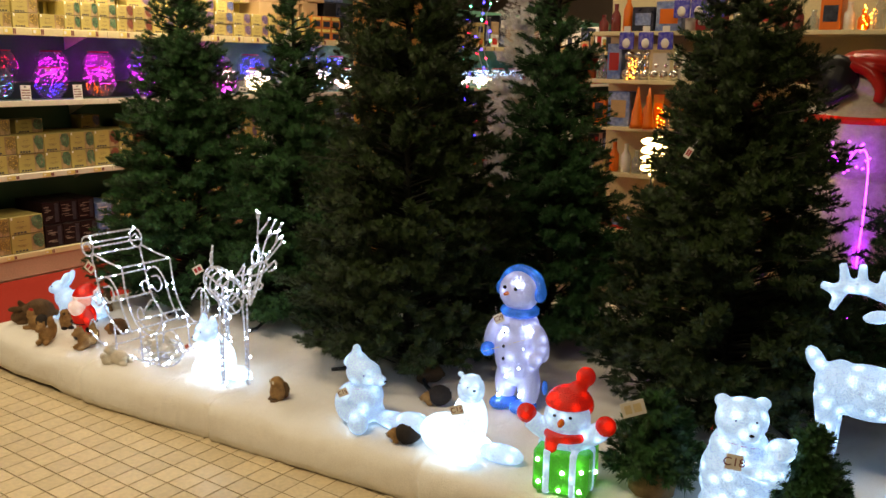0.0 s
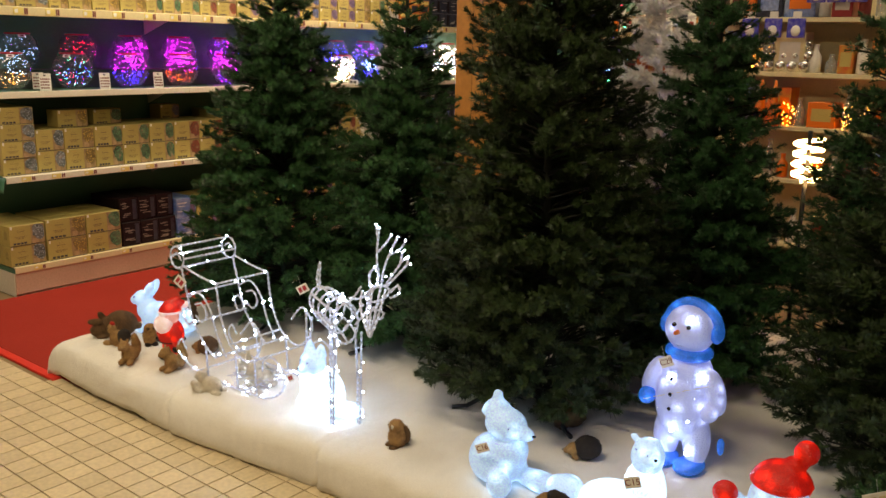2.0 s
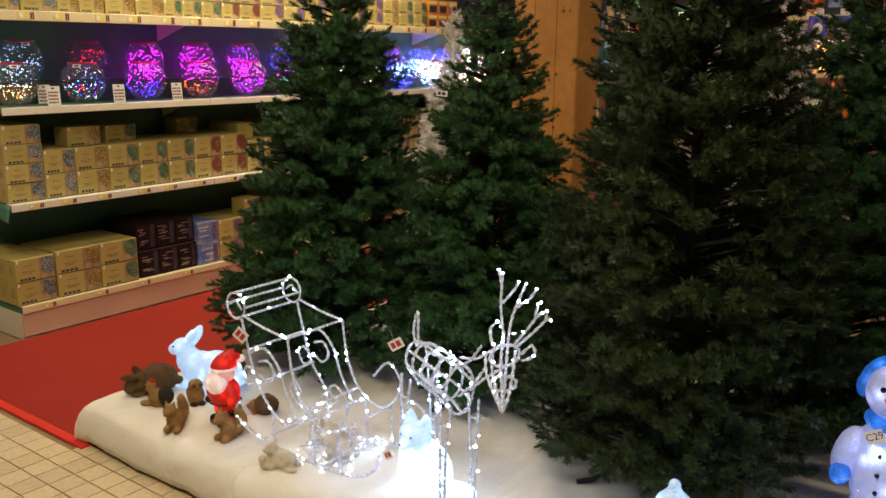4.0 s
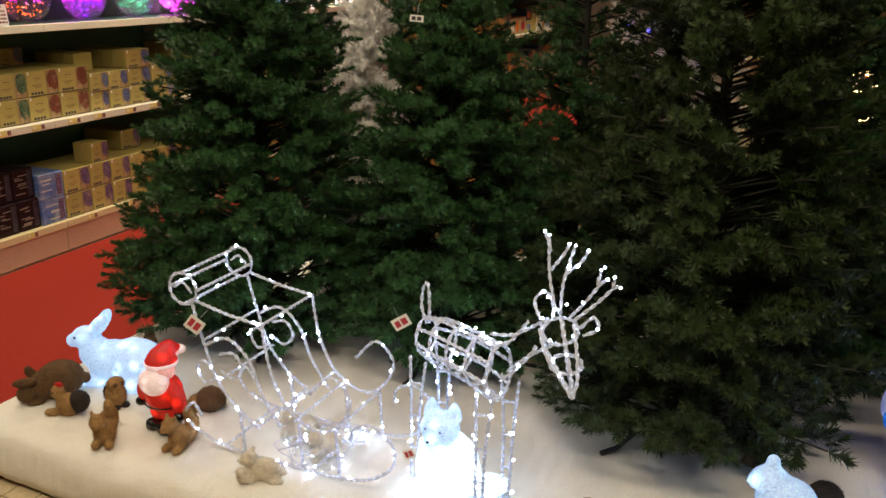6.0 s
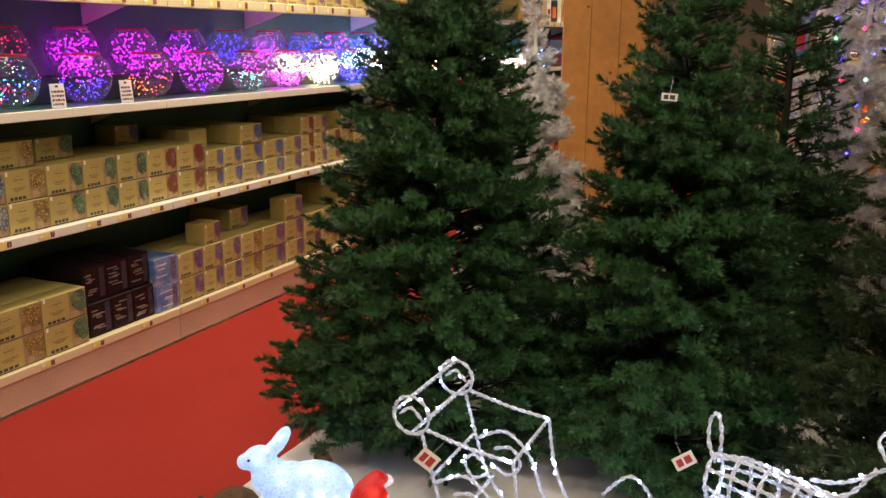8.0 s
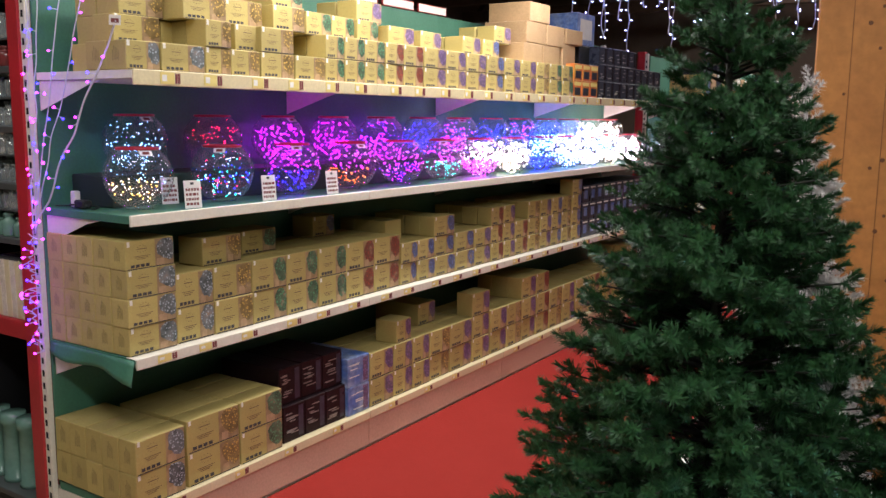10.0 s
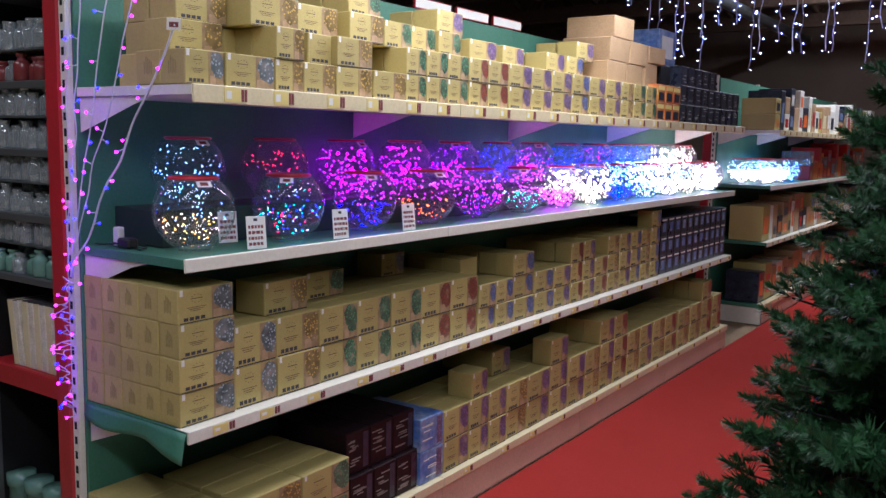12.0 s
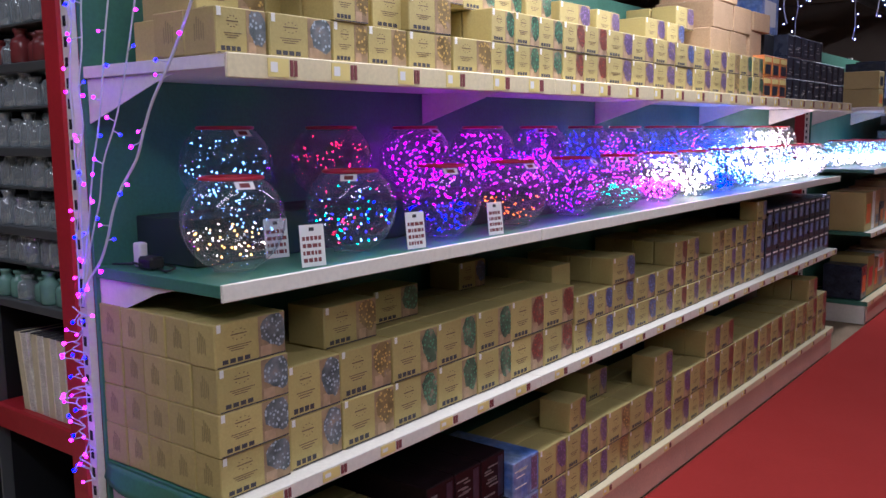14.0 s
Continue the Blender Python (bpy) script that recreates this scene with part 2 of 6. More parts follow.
M_BURLAP = material("burlap", (0.30, 0.20, 0.10), 0.95, var=0.5, scale=25, fine=0.3, fscale=300, bump=0.6, bscale=200)
M_FUR_BROWN = material("brown_fur", (0.17, 0.092, 0.042), 0.9, var=0.5, scale=30, fine=0.35, fscale=260, bump=0.7, bscale=260, other=(0.055, 0.028, 0.013))
M_FUR_TAN = material("tan_fur", (0.44, 0.25, 0.10), 0.9, var=0.6, scale=35, fine=0.3, fscale=260, bump=0.7, bscale=240, other=(0.14, 0.065, 0.024))
M_FUR_DARK = material("dark_fur", (0.035, 0.026, 0.022), 0.9, var=0.5, scale=40, fine=0.4, fscale=280, bump=0.8, bscale=280)
M_FUR_WHITE = material("cream_fur", (0.78, 0.72, 0.60), 0.9, var=0.5, scale=30, fine=0.15, fscale=220, bump=0.6, bscale=220, other=(0.48, 0.38, 0.26))
M_EYE = material("black_eye", (0.006, 0.006, 0.006), 0.15)
M_SKIN = material("painted_pink", (0.62, 0.36, 0.30), 0.5)
M_TAG_RED = material("tag_red", (0.45, 0.03, 0.05), 0.5)
# rope has no lamps inside; its sparkle is put in as spots of glow
M_ROPE = lit_acrylic("clear_rope_glow_sparkle", (0.42, 0.60, 1.0), 0.08, 1.5, 80, (0.58, 0.59, 0.64))
M_LED = glow("white_led", (0.36, 0.58, 1.0), 85)
M_LIT = lit_acrylic("white_lit_acrylic", (0.26, 0.53, 1.0), 0.78, 5.5, 20)
M_LIT_SOFT = lit_acrylic("pale_blue_lit_acrylic", (0.24, 0.52, 1.0), 0.58, 4.2, 19)
M_LIT_HOT = lit_acrylic("bright_white_lit_acrylic", (0.34, 0.60, 1.0), 1.9, 12.0, 18)
M_LIT_VIOLET = lit_acrylic("blue_white_lit_acrylic", (0.27, 0.38, 1.0), 0.26, 3.0, 15)
M_LIT_BLUE = lit_acrylic("blue_lit_acrylic", (0.0, 0.20, 1.0), 0.30, 2.2, 18, (0.01, 0.09, 0.5))
M_LIT_RED = lit_acrylic("red_lit_acrylic", (0.95, 0.02, 0.01), 0.16, 2.0, 20, (0.5, 0.01, 0.01))
M_LIT_GREEN = lit_acrylic("green_lit_acrylic", (0.02, 0.80, 0.06), 0.20, 2.0, 16, (0.02, 0.4, 0.05))
M_LIT_BEARD = lit_acrylic("pale_pink_lit_acrylic", (0.85, 0.62, 0.72), 0.30, 1.6, 24, (0.8, 0.7, 0.7))
M_LIT_PINK = lit_acrylic("pink_lit_acrylic", (1.0, 0.42, 0.42), 0.25, 0.9, 24, (0.7, 0.4, 0.36))
M_PLAIN_RED = material("red_plastic", (0.55, 0.02, 0.015), 0.3)
M_ORANGE = material("orange_plastic", (0.75, 0.16, 0.02), 0.35)


# ---- mesh helpers ----
def mesh_of(bm, name, mats, smooth=False):
    me = bpy.data.meshes.new(name)
    bm.to_mesh(me)
    bm.free()
    for m in mats if isinstance(mats, (list, tuple)) else [mats]:
        me.materials.append(m)
    if smooth:
        me.polygons.foreach_set("use_smooth", [True] * len(me.polygons))
    return me


def thing(name, bm, mats, label, category, group="", kind="", smooth=False, at=None):
    """One top-level mesh."""
    ob = new(name, mesh_of(bm, name, mats, smooth))
    if at is not None:
        ob.matrix_basis = at
    return tagged(ob, label, category, group, kind)


def empty(name, label, category, group="", kind="", at=None):
    ob = new(name)
    ob.empty_display_size = 0.05
    if at is not None:
        ob.matrix_basis = at
    return tagged(ob, label, category, group, kind)


def part(name, bm, mats, parent, label="", smooth=False, at=None, kind=""):
    ob = new(name, bm if isinstance(bm, bpy.types.Mesh) else mesh_of(bm, name, mats, smooth))
    ob.parent = parent
    if at is not None:
        ob.matrix_basis = at
    return tagged(ob, label, kind=kind)


def bx(bm, x0, x1, y0, y1, z0, z1, mat=0, bevel=0.0, m=None):
    """A box, its edges eased."""
    mid = Vector(((x0 + x1) / 2, (y0 + y1) / 2, (z0 + z1) / 2))
    mm = Matrix.Translation(mid) @ Matrix.Diagonal((abs(x1 - x0), abs(y1 - y0), abs(z1 - z0), 1))
    r = bmesh.ops.create_cube(bm, size=1.0, matrix=(m @ mm) if m is not None else mm)
    faces = {f for v in r["verts"] for f in v.link_faces}
    for f in faces:
        f.material_index = mat
    if bevel:
        edges = list({e for v in r["verts"] for e in v.link_edges})
        out = bmesh.ops.bevel(bm, geom=edges, offset=bevel, segments=1, affect="EDGES", profile=0.5)
        for f in out["faces"]:
            f.material_index = mat
    return bm


def ell(bm, c, r, rot=(0, 0, 0), mat=0, seg=16, rings=10, wob=0.0):
    """A rounded lump."""
    r = (r, r, r) if isinstance(r, (int, float)) else r
    m = pose(*c, *rot) @ Matrix.Diagonal((*r, 1))
    out = bmesh.ops.create_uvsphere(bm, u_segments=seg, v_segments=rings, radius=1.0)
    for v in out["verts"]:
        if wob:
            v.co *= 1 + wob * noise.noise(v.co * 2.3 + Vector(c) * 9)
        v.co = m @ v.co
    for f in {f for v in out["verts"] for f in v.link_faces}:
        f.material_index, f.smooth = mat, True
    return bm


def tube(bm, pts, r, mat=0, sides=6, closed=False, taper=1.0):
    """A rod along points."""
    pts = [Vector(p) for p in pts]
    rings, n = [], len(pts)
    for i, p in enumerate(pts):
        a = pts[(i - 1) % n] if closed or i else p
        b = pts[(i + 1) % n] if closed or i < n - 1 else p
        d = (b - a).normalized()
        u = d.cross(Vector((0.31, 0.17, 0.93)))
        if u.length < 1e-3:
            u = d.cross(Vector((1, 0, 0)))
        u.normalize()
        w = d.cross(u)
        rad = (r[i] if isinstance(r, (list, tuple)) else r * (1 + (taper - 1) * i / max(1, n - 1)))
        rings.append([bm.verts.new(p + (u * math.cos(k * math.tau / sides) + w * math.sin(k * math.tau / sides)) * rad) for k in range(sides)])
    for i in range(n if closed else n - 1):
        for k in range(sides):
            f = bm.faces.new((rings[i][k], rings[i][(k + 1) % sides], rings[(i + 1) % n][(k + 1) % sides], rings[(i + 1) % n][k]))
            f.material_index, f.smooth = mat, True
    if not closed:
        for ring in (rings[0][::-1], rings[-1]):
            bm.faces.new(ring).material_index = mat
    return bm


def lathe(bm, profile, c=(0, 0, 0), mat=0, seg=24, wob=0.0, caps=True):
    """A turned shape: (radius, height) pairs."""
    rings = []
    for r, z in profile:
        rings.append([bm.verts.new(Vector(c) + Vector((r * math.cos(k * math.tau / seg), r * math.sin(k * math.tau / seg), z)) *
                                   (1 + wob * noise.noise(Vector((math.cos(k * math.tau / seg), math.sin(k * math.tau / seg), z * 9)) * 2))) for k in range(seg)])
    for a, b in zip(rings, rings[1:]):
        for k in range(seg):
            f = bm.faces.new((a[k], a[(k + 1) % seg], b[(k + 1) % seg], b[k]))
            f.material_index, f.smooth = mat, True
    if caps:
        for ring in (rings[0][::-1], rings[-1]):
            bm.faces.new(ring).material_index = mat
    return bm


def curve_pts(pts, n=6):
    """Points eased through the given ones."""
    p = [Vector(q) for q in pts]
    out = []
    for i in range(len(p) - 1):
        a, b, c, d = p[max(0, i - 1)], p[i], p[i + 1], p[min(len(p) - 1, i + 2)]
        for k in range(n):
            t = k / n
            out.append(0.5 * ((2 * b) + (c - a) * t + (2 * a - 5 * b + 4 * c - d) * t * t + (3 * b - a - 3 * c + d) * t ** 3))
    return out + [p[-1]]


def bulbs(points, r=0.006, sub=1):
    bm = bmesh.new()
    for p in points:
        bmesh.ops.create_icosphere(bm, subdivisions=sub, radius=r * random.uniform(0.8, 1.15), matrix=Matrix.Translation(p))
    return bm


def raw_mesh(name, verts, tris, mats):
    """A mesh from arrays of triangles."""
    me = bpy.data.meshes.new(name)
    me.vertices.add(len(verts))
    me.vertices.foreach_set("co", np.ascontiguousarray(verts, dtype=np.float32).ravel())
    me.loops.add(tris.size)
    me.loops.foreach_set("vertex_index", np.ascontiguousarray(tris, dtype=np.int32).ravel())
    me.polygons.add(len(tris))
    me.polygons.foreach_set("loop_start", np.arange(0, tris.size, 3, dtype=np.int32))
    me.materials.append(mats)
    me.update(calc_edges=True)
    return me


# ---- setting ----
FRONT = lambda x: -0.478 + 0.088 * max(0.0, x - 2.3)          # the snow blanket's front edge at the ground
SNOW = 0.17

bm = bmesh.new()
bx(bm, -6.0, 9.0, -6.0, 13.0, -0.12, -0.006)
floor = thing("floor", bm, M_GROUT, "beige tiled shop floor with dark joints", "floor", kind="structure")

bm = bmesh.new()
bx(bm, 0.0, 1.75, -0.49, 12.5, -0.006, 0.008, 0, 0.003)
carpet = thing("carpet", bm, M_CARPET, "red felt aisle carpet along the shelves", "carpet", kind="structure")
bm = bmesh.new()
bx(bm, 0.02, 1.47, -0.535, -0.491, -0.006, 0.009, 0, 0.002)
part("edge_tape", bm, M_CARPET_EDGE, carpet, "bright red edge tape")

bm = bmesh.new()
bx(bm, -6.0, 9.0, -6.0, 13.0, CEILING, CEILING + 0.1)
for k in range(8):
    bx(bm, -6.0, 9.0, -4.5 + 2.2 * k, -4.3 + 2.2 * k, CEILING - 0.28, CEILING - 0.002, 1)
thing("ceiling", bm, [M_CEIL, M_BEAM], "dark hall ceiling with timber beams", "ceiling", kind="structure")
for nm, box in (("wall_west", (-6.15, -6.0, -6.0, 13.0)), ("wall_east", (9.0, 9.15, -6.0, 13.0)), ("wall_south", (-6.15, 9.15, -6.15, -6.0)), ("wall_north", (-6.15, 9.15, 13.0, 13.15))):
    bm = bmesh.new()
    bx(bm, *box, -0.1, CEILING + 0.1)
    thing(nm, bm, M_WALL, "plain painted hall wall", "wall", kind="structure")

# timber trusses over the far aisle
for k in range(3):
    bm = bmesh.new()
    yy = 7.4 + 2.1 * k
    bx(bm, -5.9, 8.9, yy, yy + 0.14, 3.30, 3.48)
    for i in range(12):
        xa = -5.6 + 1.2 * i
        tube(bm, [(xa, yy + 0.07, 3.48), (xa + 0.6, yy + 0.07, CEILING - 0.01)], 0.055, sides=4)
        tube(bm, [(xa + 0.6, yy + 0.07, CEILING - 0.01), (xa + 1.2, yy + 0.07, 3.48)], 0.055, sides=4)
    thing("roof_truss", bm, M_BEAM, "brown timber roof truss under the ceiling", "truss", kind="structure")

# pipe and duct under the ceiling
bm = bmesh.new()
tube(bm, [(-1.2, 12.8, 3.25), (-1.2, -1.0, 3.25)], 0.07, sides=12)
tube(bm, [(1.9, 12.8, 3.5), (1.9, 3.0, 3.5)], 0.04, sides=10)
thing("ceiling_pipe", bm, M_STEEL, "grey steel pipes under the dark ceiling", "pipe", kind="structure")


# housings for the added lamps, all out of view
def light_fixture(x, y, z, sx, sy):
    ob = empty("unseen_strip_light", "long white strip light, unseen, placed to brighten what lies below", "ceiling light", "strip lights", at=pose(x, y, z))
    b = bmesh.new()
    bx(b, -sx / 2 - 0.03, sx / 2 + 0.03, -sy / 2 - 0.03, sy / 2 + 0.03, 0.0, 0.06, 0, 0.008)
    part("housing", b, M_WHITE, ob)
    for s in (-0.8, 0.8):
        b = bmesh.new()
        tube(b, [(s * sx / 2, s * sy / 2, 0.06), (s * sx / 2, s * sy / 2, CEILING - z - 0.001)], 0.006, sides=6)
        part("hanger", b, M_STEEL, ob)
    for s in (-1, 1):
        b = bmesh.new()
        if sx > sy:
            bx(b, -sx / 2, sx / 2, s * (sy / 2 + 0.03) - 0.004, s * (sy / 2 + 0.03) + 0.004, -0.05, 0.03)
        else:
            bx(b, s * (sx / 2 + 0.03) - 0.004, s * (sx / 2 + 0.03) + 0.004, -sy / 2, sy / 2, -0.05, 0.03)
        part("reflector", b, M_WHITE, ob)


for x, y, z, sx, sy, _ in FIXTURES:
    light_fixture(x, y, z, sx, sy)

# timber column
bm = bmesh.new()
bx(bm, 1.79, 2.21, 2.10, 2.36, 0.0, CEILING, 0, 0.008)
column = thing("column", bm, M_WOOD, "varnished orange pine column with knots", "column", kind="structure")
bm = bmesh.new()
for k in range(34):
    kx, kz = 1.82 + 0.36 * random.random(), 0.5 + 2.4 * random.random()
    bmesh.ops.create_circle(bm, cap_ends=True, segments=8, radius=random.uniform(0.004, 0.011), matrix=pose(kx, 2.098, kz, 90, 0, 0))
part("knots", bm, M_KNOT, column, "dark knots")
bm = bmesh.new()
for kx in (1.93, 2.07):
    bx(bm, kx - 0.001, kx + 0.001, 2.0985, 2.1, 0.0, CEILING)
part("glue_joint", bm, M_KNOT, column)

# snow blanket over the low stage: a soft sheet, swept along x
bm = bmesh.new()
X0, X1, NX = 1.385, 7.4, 760
prof = [(-0.02, 0.0), (-0.032, 0.02), (-0.036, 0.05), (-0.034, 0.085), (-0.030, 0.118), (-0.020, 0.144), (0.0, 0.160), (0.03, 0.168), (0.08, 0.172), (0.13, 0.173)] + [(0.13 + 0.05 * k, 0.172) for k in range(1, 46)]
SEAMS = (2.36, 3.16, 4.19, 5.2)
grid = []
for i in range(NX + 1):
    x = X0 + (X1 - X0) * i / NX
    e = min(1.0, (x - X0) / 0.055)
    drop = math.sqrt(max(0.0, 1 - (1 - e) ** 2))
    row = []
    for j, (dy, z) in enumerate(prof):
        p = Vector((x, FRONT(x) + dy, z))
        n1 = noise.noise(Vector((x * 2.6, p.y * 3.0, z * 4)))
        n2 = noise.noise(Vector((x * 9, p.y * 9, z * 9 + 5))) + 0.9 * noise.noise(Vector((x * 31, p.y * 31, z * 31)))
        sag = max(0.0, 1 - abs(j - 4) / 8)
        p.y += 0.020 * n1 * sag + 0.009 * n2 * sag
        p.z += (0.010 * n1 + 0.0055 * n2) * min(1, j / 3)
        for s in SEAMS:
            q = abs(x - s - 0.012 * math.sin(z * 25) - (0.25 * max(0.0, dy - 0.02) if j > 7 else 0.0))
            if q < 0.022:
                g = (1 - q / 0.022) ** 1.5
                p.y += 0.026 * g * max(0, 1 - j / 10)
                p.z -= 0.016 * g * max(0, 1 - j / 18) * min(1, j / 3)
            elif x > s and q < 0.3:
                p.y -= 0.020 * (1 - q / 0.3) * sag
        if j <= 1:
            p.z = max(0.002 if x > 2.2 else 0.028 * noise.noise(Vector((x * 3, 1, 2))) + 0.03 * (1 - abs((x - 1.8) / 0.45)) if 1.45 < x < 2.2 else 0.004, p.z if j else 0.002)
        p.z = 0.004 + (p.z - 0.004) * (0.04 + 0.96 * drop)
        p.x += (1 - e) * 0.02 * n1
        row.append(bm.verts.new(p))
    grid.append(row)
for a, b in zip(grid, grid[1:]):
    for k in range(len(prof) - 1):
        bm.faces.new((a[k], b[k], b[k + 1], a[k + 1])).smooth = True
blanket = thing("snow_blanket", bm, M_SNOW, "soft white artificial-snow blanket over a low display stage", "artificial snow", kind="structure")
bm = bmesh.new()
bx(bm, X0 + 0.06, X1 - 0.05, -0.30, 1.95, 0.0, 0.13)
part("stage", bm, M_BLACK, blanket, "low dark stage under the blanket")
# loose fluff on the blanket
vs, ts = [], []
rng = np.random.default_rng(5)
for k in range(24000):
    x = rng.uniform(1.47, 5.8) if k % 5 else rng.uniform(1.46, 2.6)
    y = FRONT(x) + (rng.uniform(-0.02, 0.2) if k % 2 else rng.uniform(0.1, 1.0))
    z = 0.178 if y > FRONT(x) + 0.06 else 0.163
    a, ln = rng.uniform(0, math.tau), rng.uniform(0.005, 0.013)
    p = np.array([x, y, z - 0.006])
    d = np.array([math.cos(a), math.sin(a), rng.uniform(0.1, 0.9)]) * ln
    w = np.array([-math.sin(a), math.cos(a), 0]) * 0.0007
    vs += [p - w, p + w, p + d]
    ts.append((3 * k, 3 * k + 1, 3 * k + 2))
part("fluff", raw_mesh("fluff", np.array(vs), np.array(ts), M_SNOW), M_SNOW, blanket, kind="stuff")


# ---- shelving ----
BAY = 1.33
LEVELS = ((0.757, 0.0), (1.268, 0.0), (1.764, 0.048))     # board tops and front edges


def price_strip(parent, x, y0, y1, z0, z1, mat, tickets, tilt=0.0):
    b = bmesh.new()
    bx(b, x - 0.004, x + 0.006, y0, y1, z0, z1, 0, 0.002)
    if mat is M_CREAM or z0 < 1.0:
        bx(b, x - 0.055, x - 0.004, y0, y1, z1 - 0.004, z1 - 0.0012)
    lip = part("lip", b, mat, parent)
    for ty, tw in tickets:
        b = bmesh.new()
        bx(b, x + 0.006, x + 0.0075, ty, ty + tw, z0 + 0.006, z1 - 0.006)
        bx(b, x + 0.0075, x + 0.0082, ty + tw * 0.12, ty + tw * 0.45, z0 + 0.016, z1 - 0.014, 1)
        bx(b, x + 0.006, x + 0.0082, ty + tw * 1.08, ty + tw * 1.22, z0 + 0.009, z1 - 0.008, 2)
        bx(b, x + 0.006, x + 0.0082, ty + tw * 1.28, ty + tw * 1.42, z0 + 0.009, z1 - 0.008, 2)
        part("ticket", b, [M_YELLOW, M_PAPER, M_INK_RED], lip)


def shelving(y0, bays, detail=True, top=2.25):
    u = empty("shelving_unit", "steel shop shelving with green panels and white shelf edges", "shelving", at=pose(0, 0, 0))
    y1 = y0 + BAY * bays
    rnd = random.Random(int(y0 * 10) + 3)
    b = bmesh.new()
    bx(b, -0.54, -0.016, y0, y1, 0.0, 0.150)
    part("base", b, M_WHITE, u)
    for k in range(bays):
        a, c = y0 + BAY * k, y0 + BAY * (k + 1)
        b = bmesh.new()
        bx(b, -0.012, 0.0, a + 0.002, c - 0.002, 0.018, 0.152, 0, 0.002)
        part("kick_plate", b, M_KICK, u, "pinkish kick plate")
        b = bmesh.new()
        bx(b, -0.50, 0.0, a + 0.001, c - 0.001, 0.152, 0.184)
        s = part("base_shelf", b, M_GREEN, u)
        price_strip(s, 0.004, a + 0.002, c - 0.002, 0.152, 0.192, M_CREAM, [(a + 0.1 + 0.3 * i + 0.08 * rnd.random(), 0.05) for i in range(4)])
        b = bmesh.new()
        bx(b, -0.512, -0.50, a, c, 0.19, top - 0.02)
        part("back_panel", b, M_GREEN, u, "dark green back panel")
        for z, fx in LEVELS:
            b = bmesh.new()
            bx(b, -0.50, fx - 0.004, a + 0.0015, c - 0.0015, z - 0.03, z - 0.002, 0, 0.001)
            s = part("shelf", b, M_GREEN if z < 1.6 else M_WHITE, u)
            h = 0.040 if z < 1.6 else 0.052
            price_strip(s, fx, a + 0.0015, c - 0.0015, z - h, z, M_WHITE if z < 1.6 else M_CREAM,
                        [] if abs(z - 1.268) < 0.01 else [(a + 0.06 + 0.22 * i + 0.05 * rnd.random(), 0.06) for i in range(6)])
            if detail or z > 1.6:
                for yy in ((a + 0.012, c - 0.012) if k == 0 else (c - 0.012,)):
                    b = bmesh.new()
                    pr = [(-0.498, z - 0.032), (fx - 0.18, z - 0.032), (fx - 0.26, z - 0.05), (-0.498, z - 0.14)]
                    f0 = [b.verts.new((px, yy - 0.002, pz)) for px, pz in pr]
                    f1 = [b.verts.new((px, yy + 0.002, pz)) for px, pz in pr]
                    b.faces.new(f0)
                    b.faces.new(f1[::-1])
                    for i in range(4):
                        b.faces.new((f0[i], f1[i], f1[(i + 1) % 4], f0[(i + 1) % 4]))
                    part("bracket", b, M_WHITE, u)
    for k in range(bays + 1):
        y = y0 + BAY * k
        b = bmesh.new()
        bx(b, -0.545, -0.513, y - 0.022, y - 0.001 if k == 0 else y + 0.02, 0.0, top)
        up = part("upright", b, M_WHITE, u, "white slotted steel upright")
        if k == 0:
            b = bmesh.new()
            for i in range(int(top / 0.05) - 2):
                bx(b, -0.536, -0.524, y - 0.0235, y - 0.0215, 0.06 + 0.05 * i, 0.085 + 0.05 * i)
            part("slots", b, M_SLOT, up)
    b = bmesh.new()
    bx(b, -0.625, -0.546, y0 - 0.03, y0 + 0.03, 0.0, top + 0.02, 0, 0.006)
    part("post", b, M_RED, u, "red painted end post")
    return u


shelving(0.0, 4)
shelving(6.42, 4, False)

# limp green cover hanging from the middle shelf's end
bm = bmesh.new()
gv = []
for i in range(13):
    t = i / 12
    row = []
    for j in range(5):
        s = j / 4
        row.append(bm.verts.new((-0.49 + 0.49 * t, -0.004 - 0.012 * s * (1 + math.sin(t * 9)), 0.752 - s * (0.035 + 0.05 * t + 0.012 * math.sin(t * 7)))))
    gv.append(row)
for a, b in zip(gv, gv[1:]):
    for k in range(4):
        bm.faces.new((a[k], b[k], b[k + 1], a[k + 1])).smooth = True
cover = thing("shelf_cover", bm, M_GREEN, "loose dark green cover hanging over the shelf end", "shelf cover")
cover.modifiers.new("thickness", "SOLIDIFY").thickness = 0.002

# riser at the back of the bowl shelf
for k in range(4):
    bm = bmesh.new()
    bx(bm, -0.495, -0.25, 0.12 + 1.31 * k, 0.12 + 1.31 * k + 1.29, 1.268, 1.386, 0, 0.003)
    thing("riser", bm, M_RISER, "low dark green riser at the back of the shelf", "riser", "shelf risers")

# ---- boxes ----
PRINTS = {
    "white": picture_print("print_cool_white", (0.40, 0.46, 0.52), (0.035, 0.055, 0.055), 95.0),
    "gold": picture_print("print_gold", (0.62, 0.40, 0.10), (0.13, 0.085, 0.03), 95.0),
    "green": picture_print("print_green", (0.10, 0.30, 0.16), (0.018, 0.045, 0.026), 95.0),
    "red": picture_print("print_red", (0.36, 0.07, 0.04), (0.14, 0.03, 0.02), 95.0),
    "blue": picture_print("print_blue", (0.16, 0.22, 0.50), (0.05, 0.06, 0.17), 95.0),
    "purple": picture_print("print_purple", (0.26, 0.16, 0.36), (0.085, 0.05, 0.13), 95.0),
}
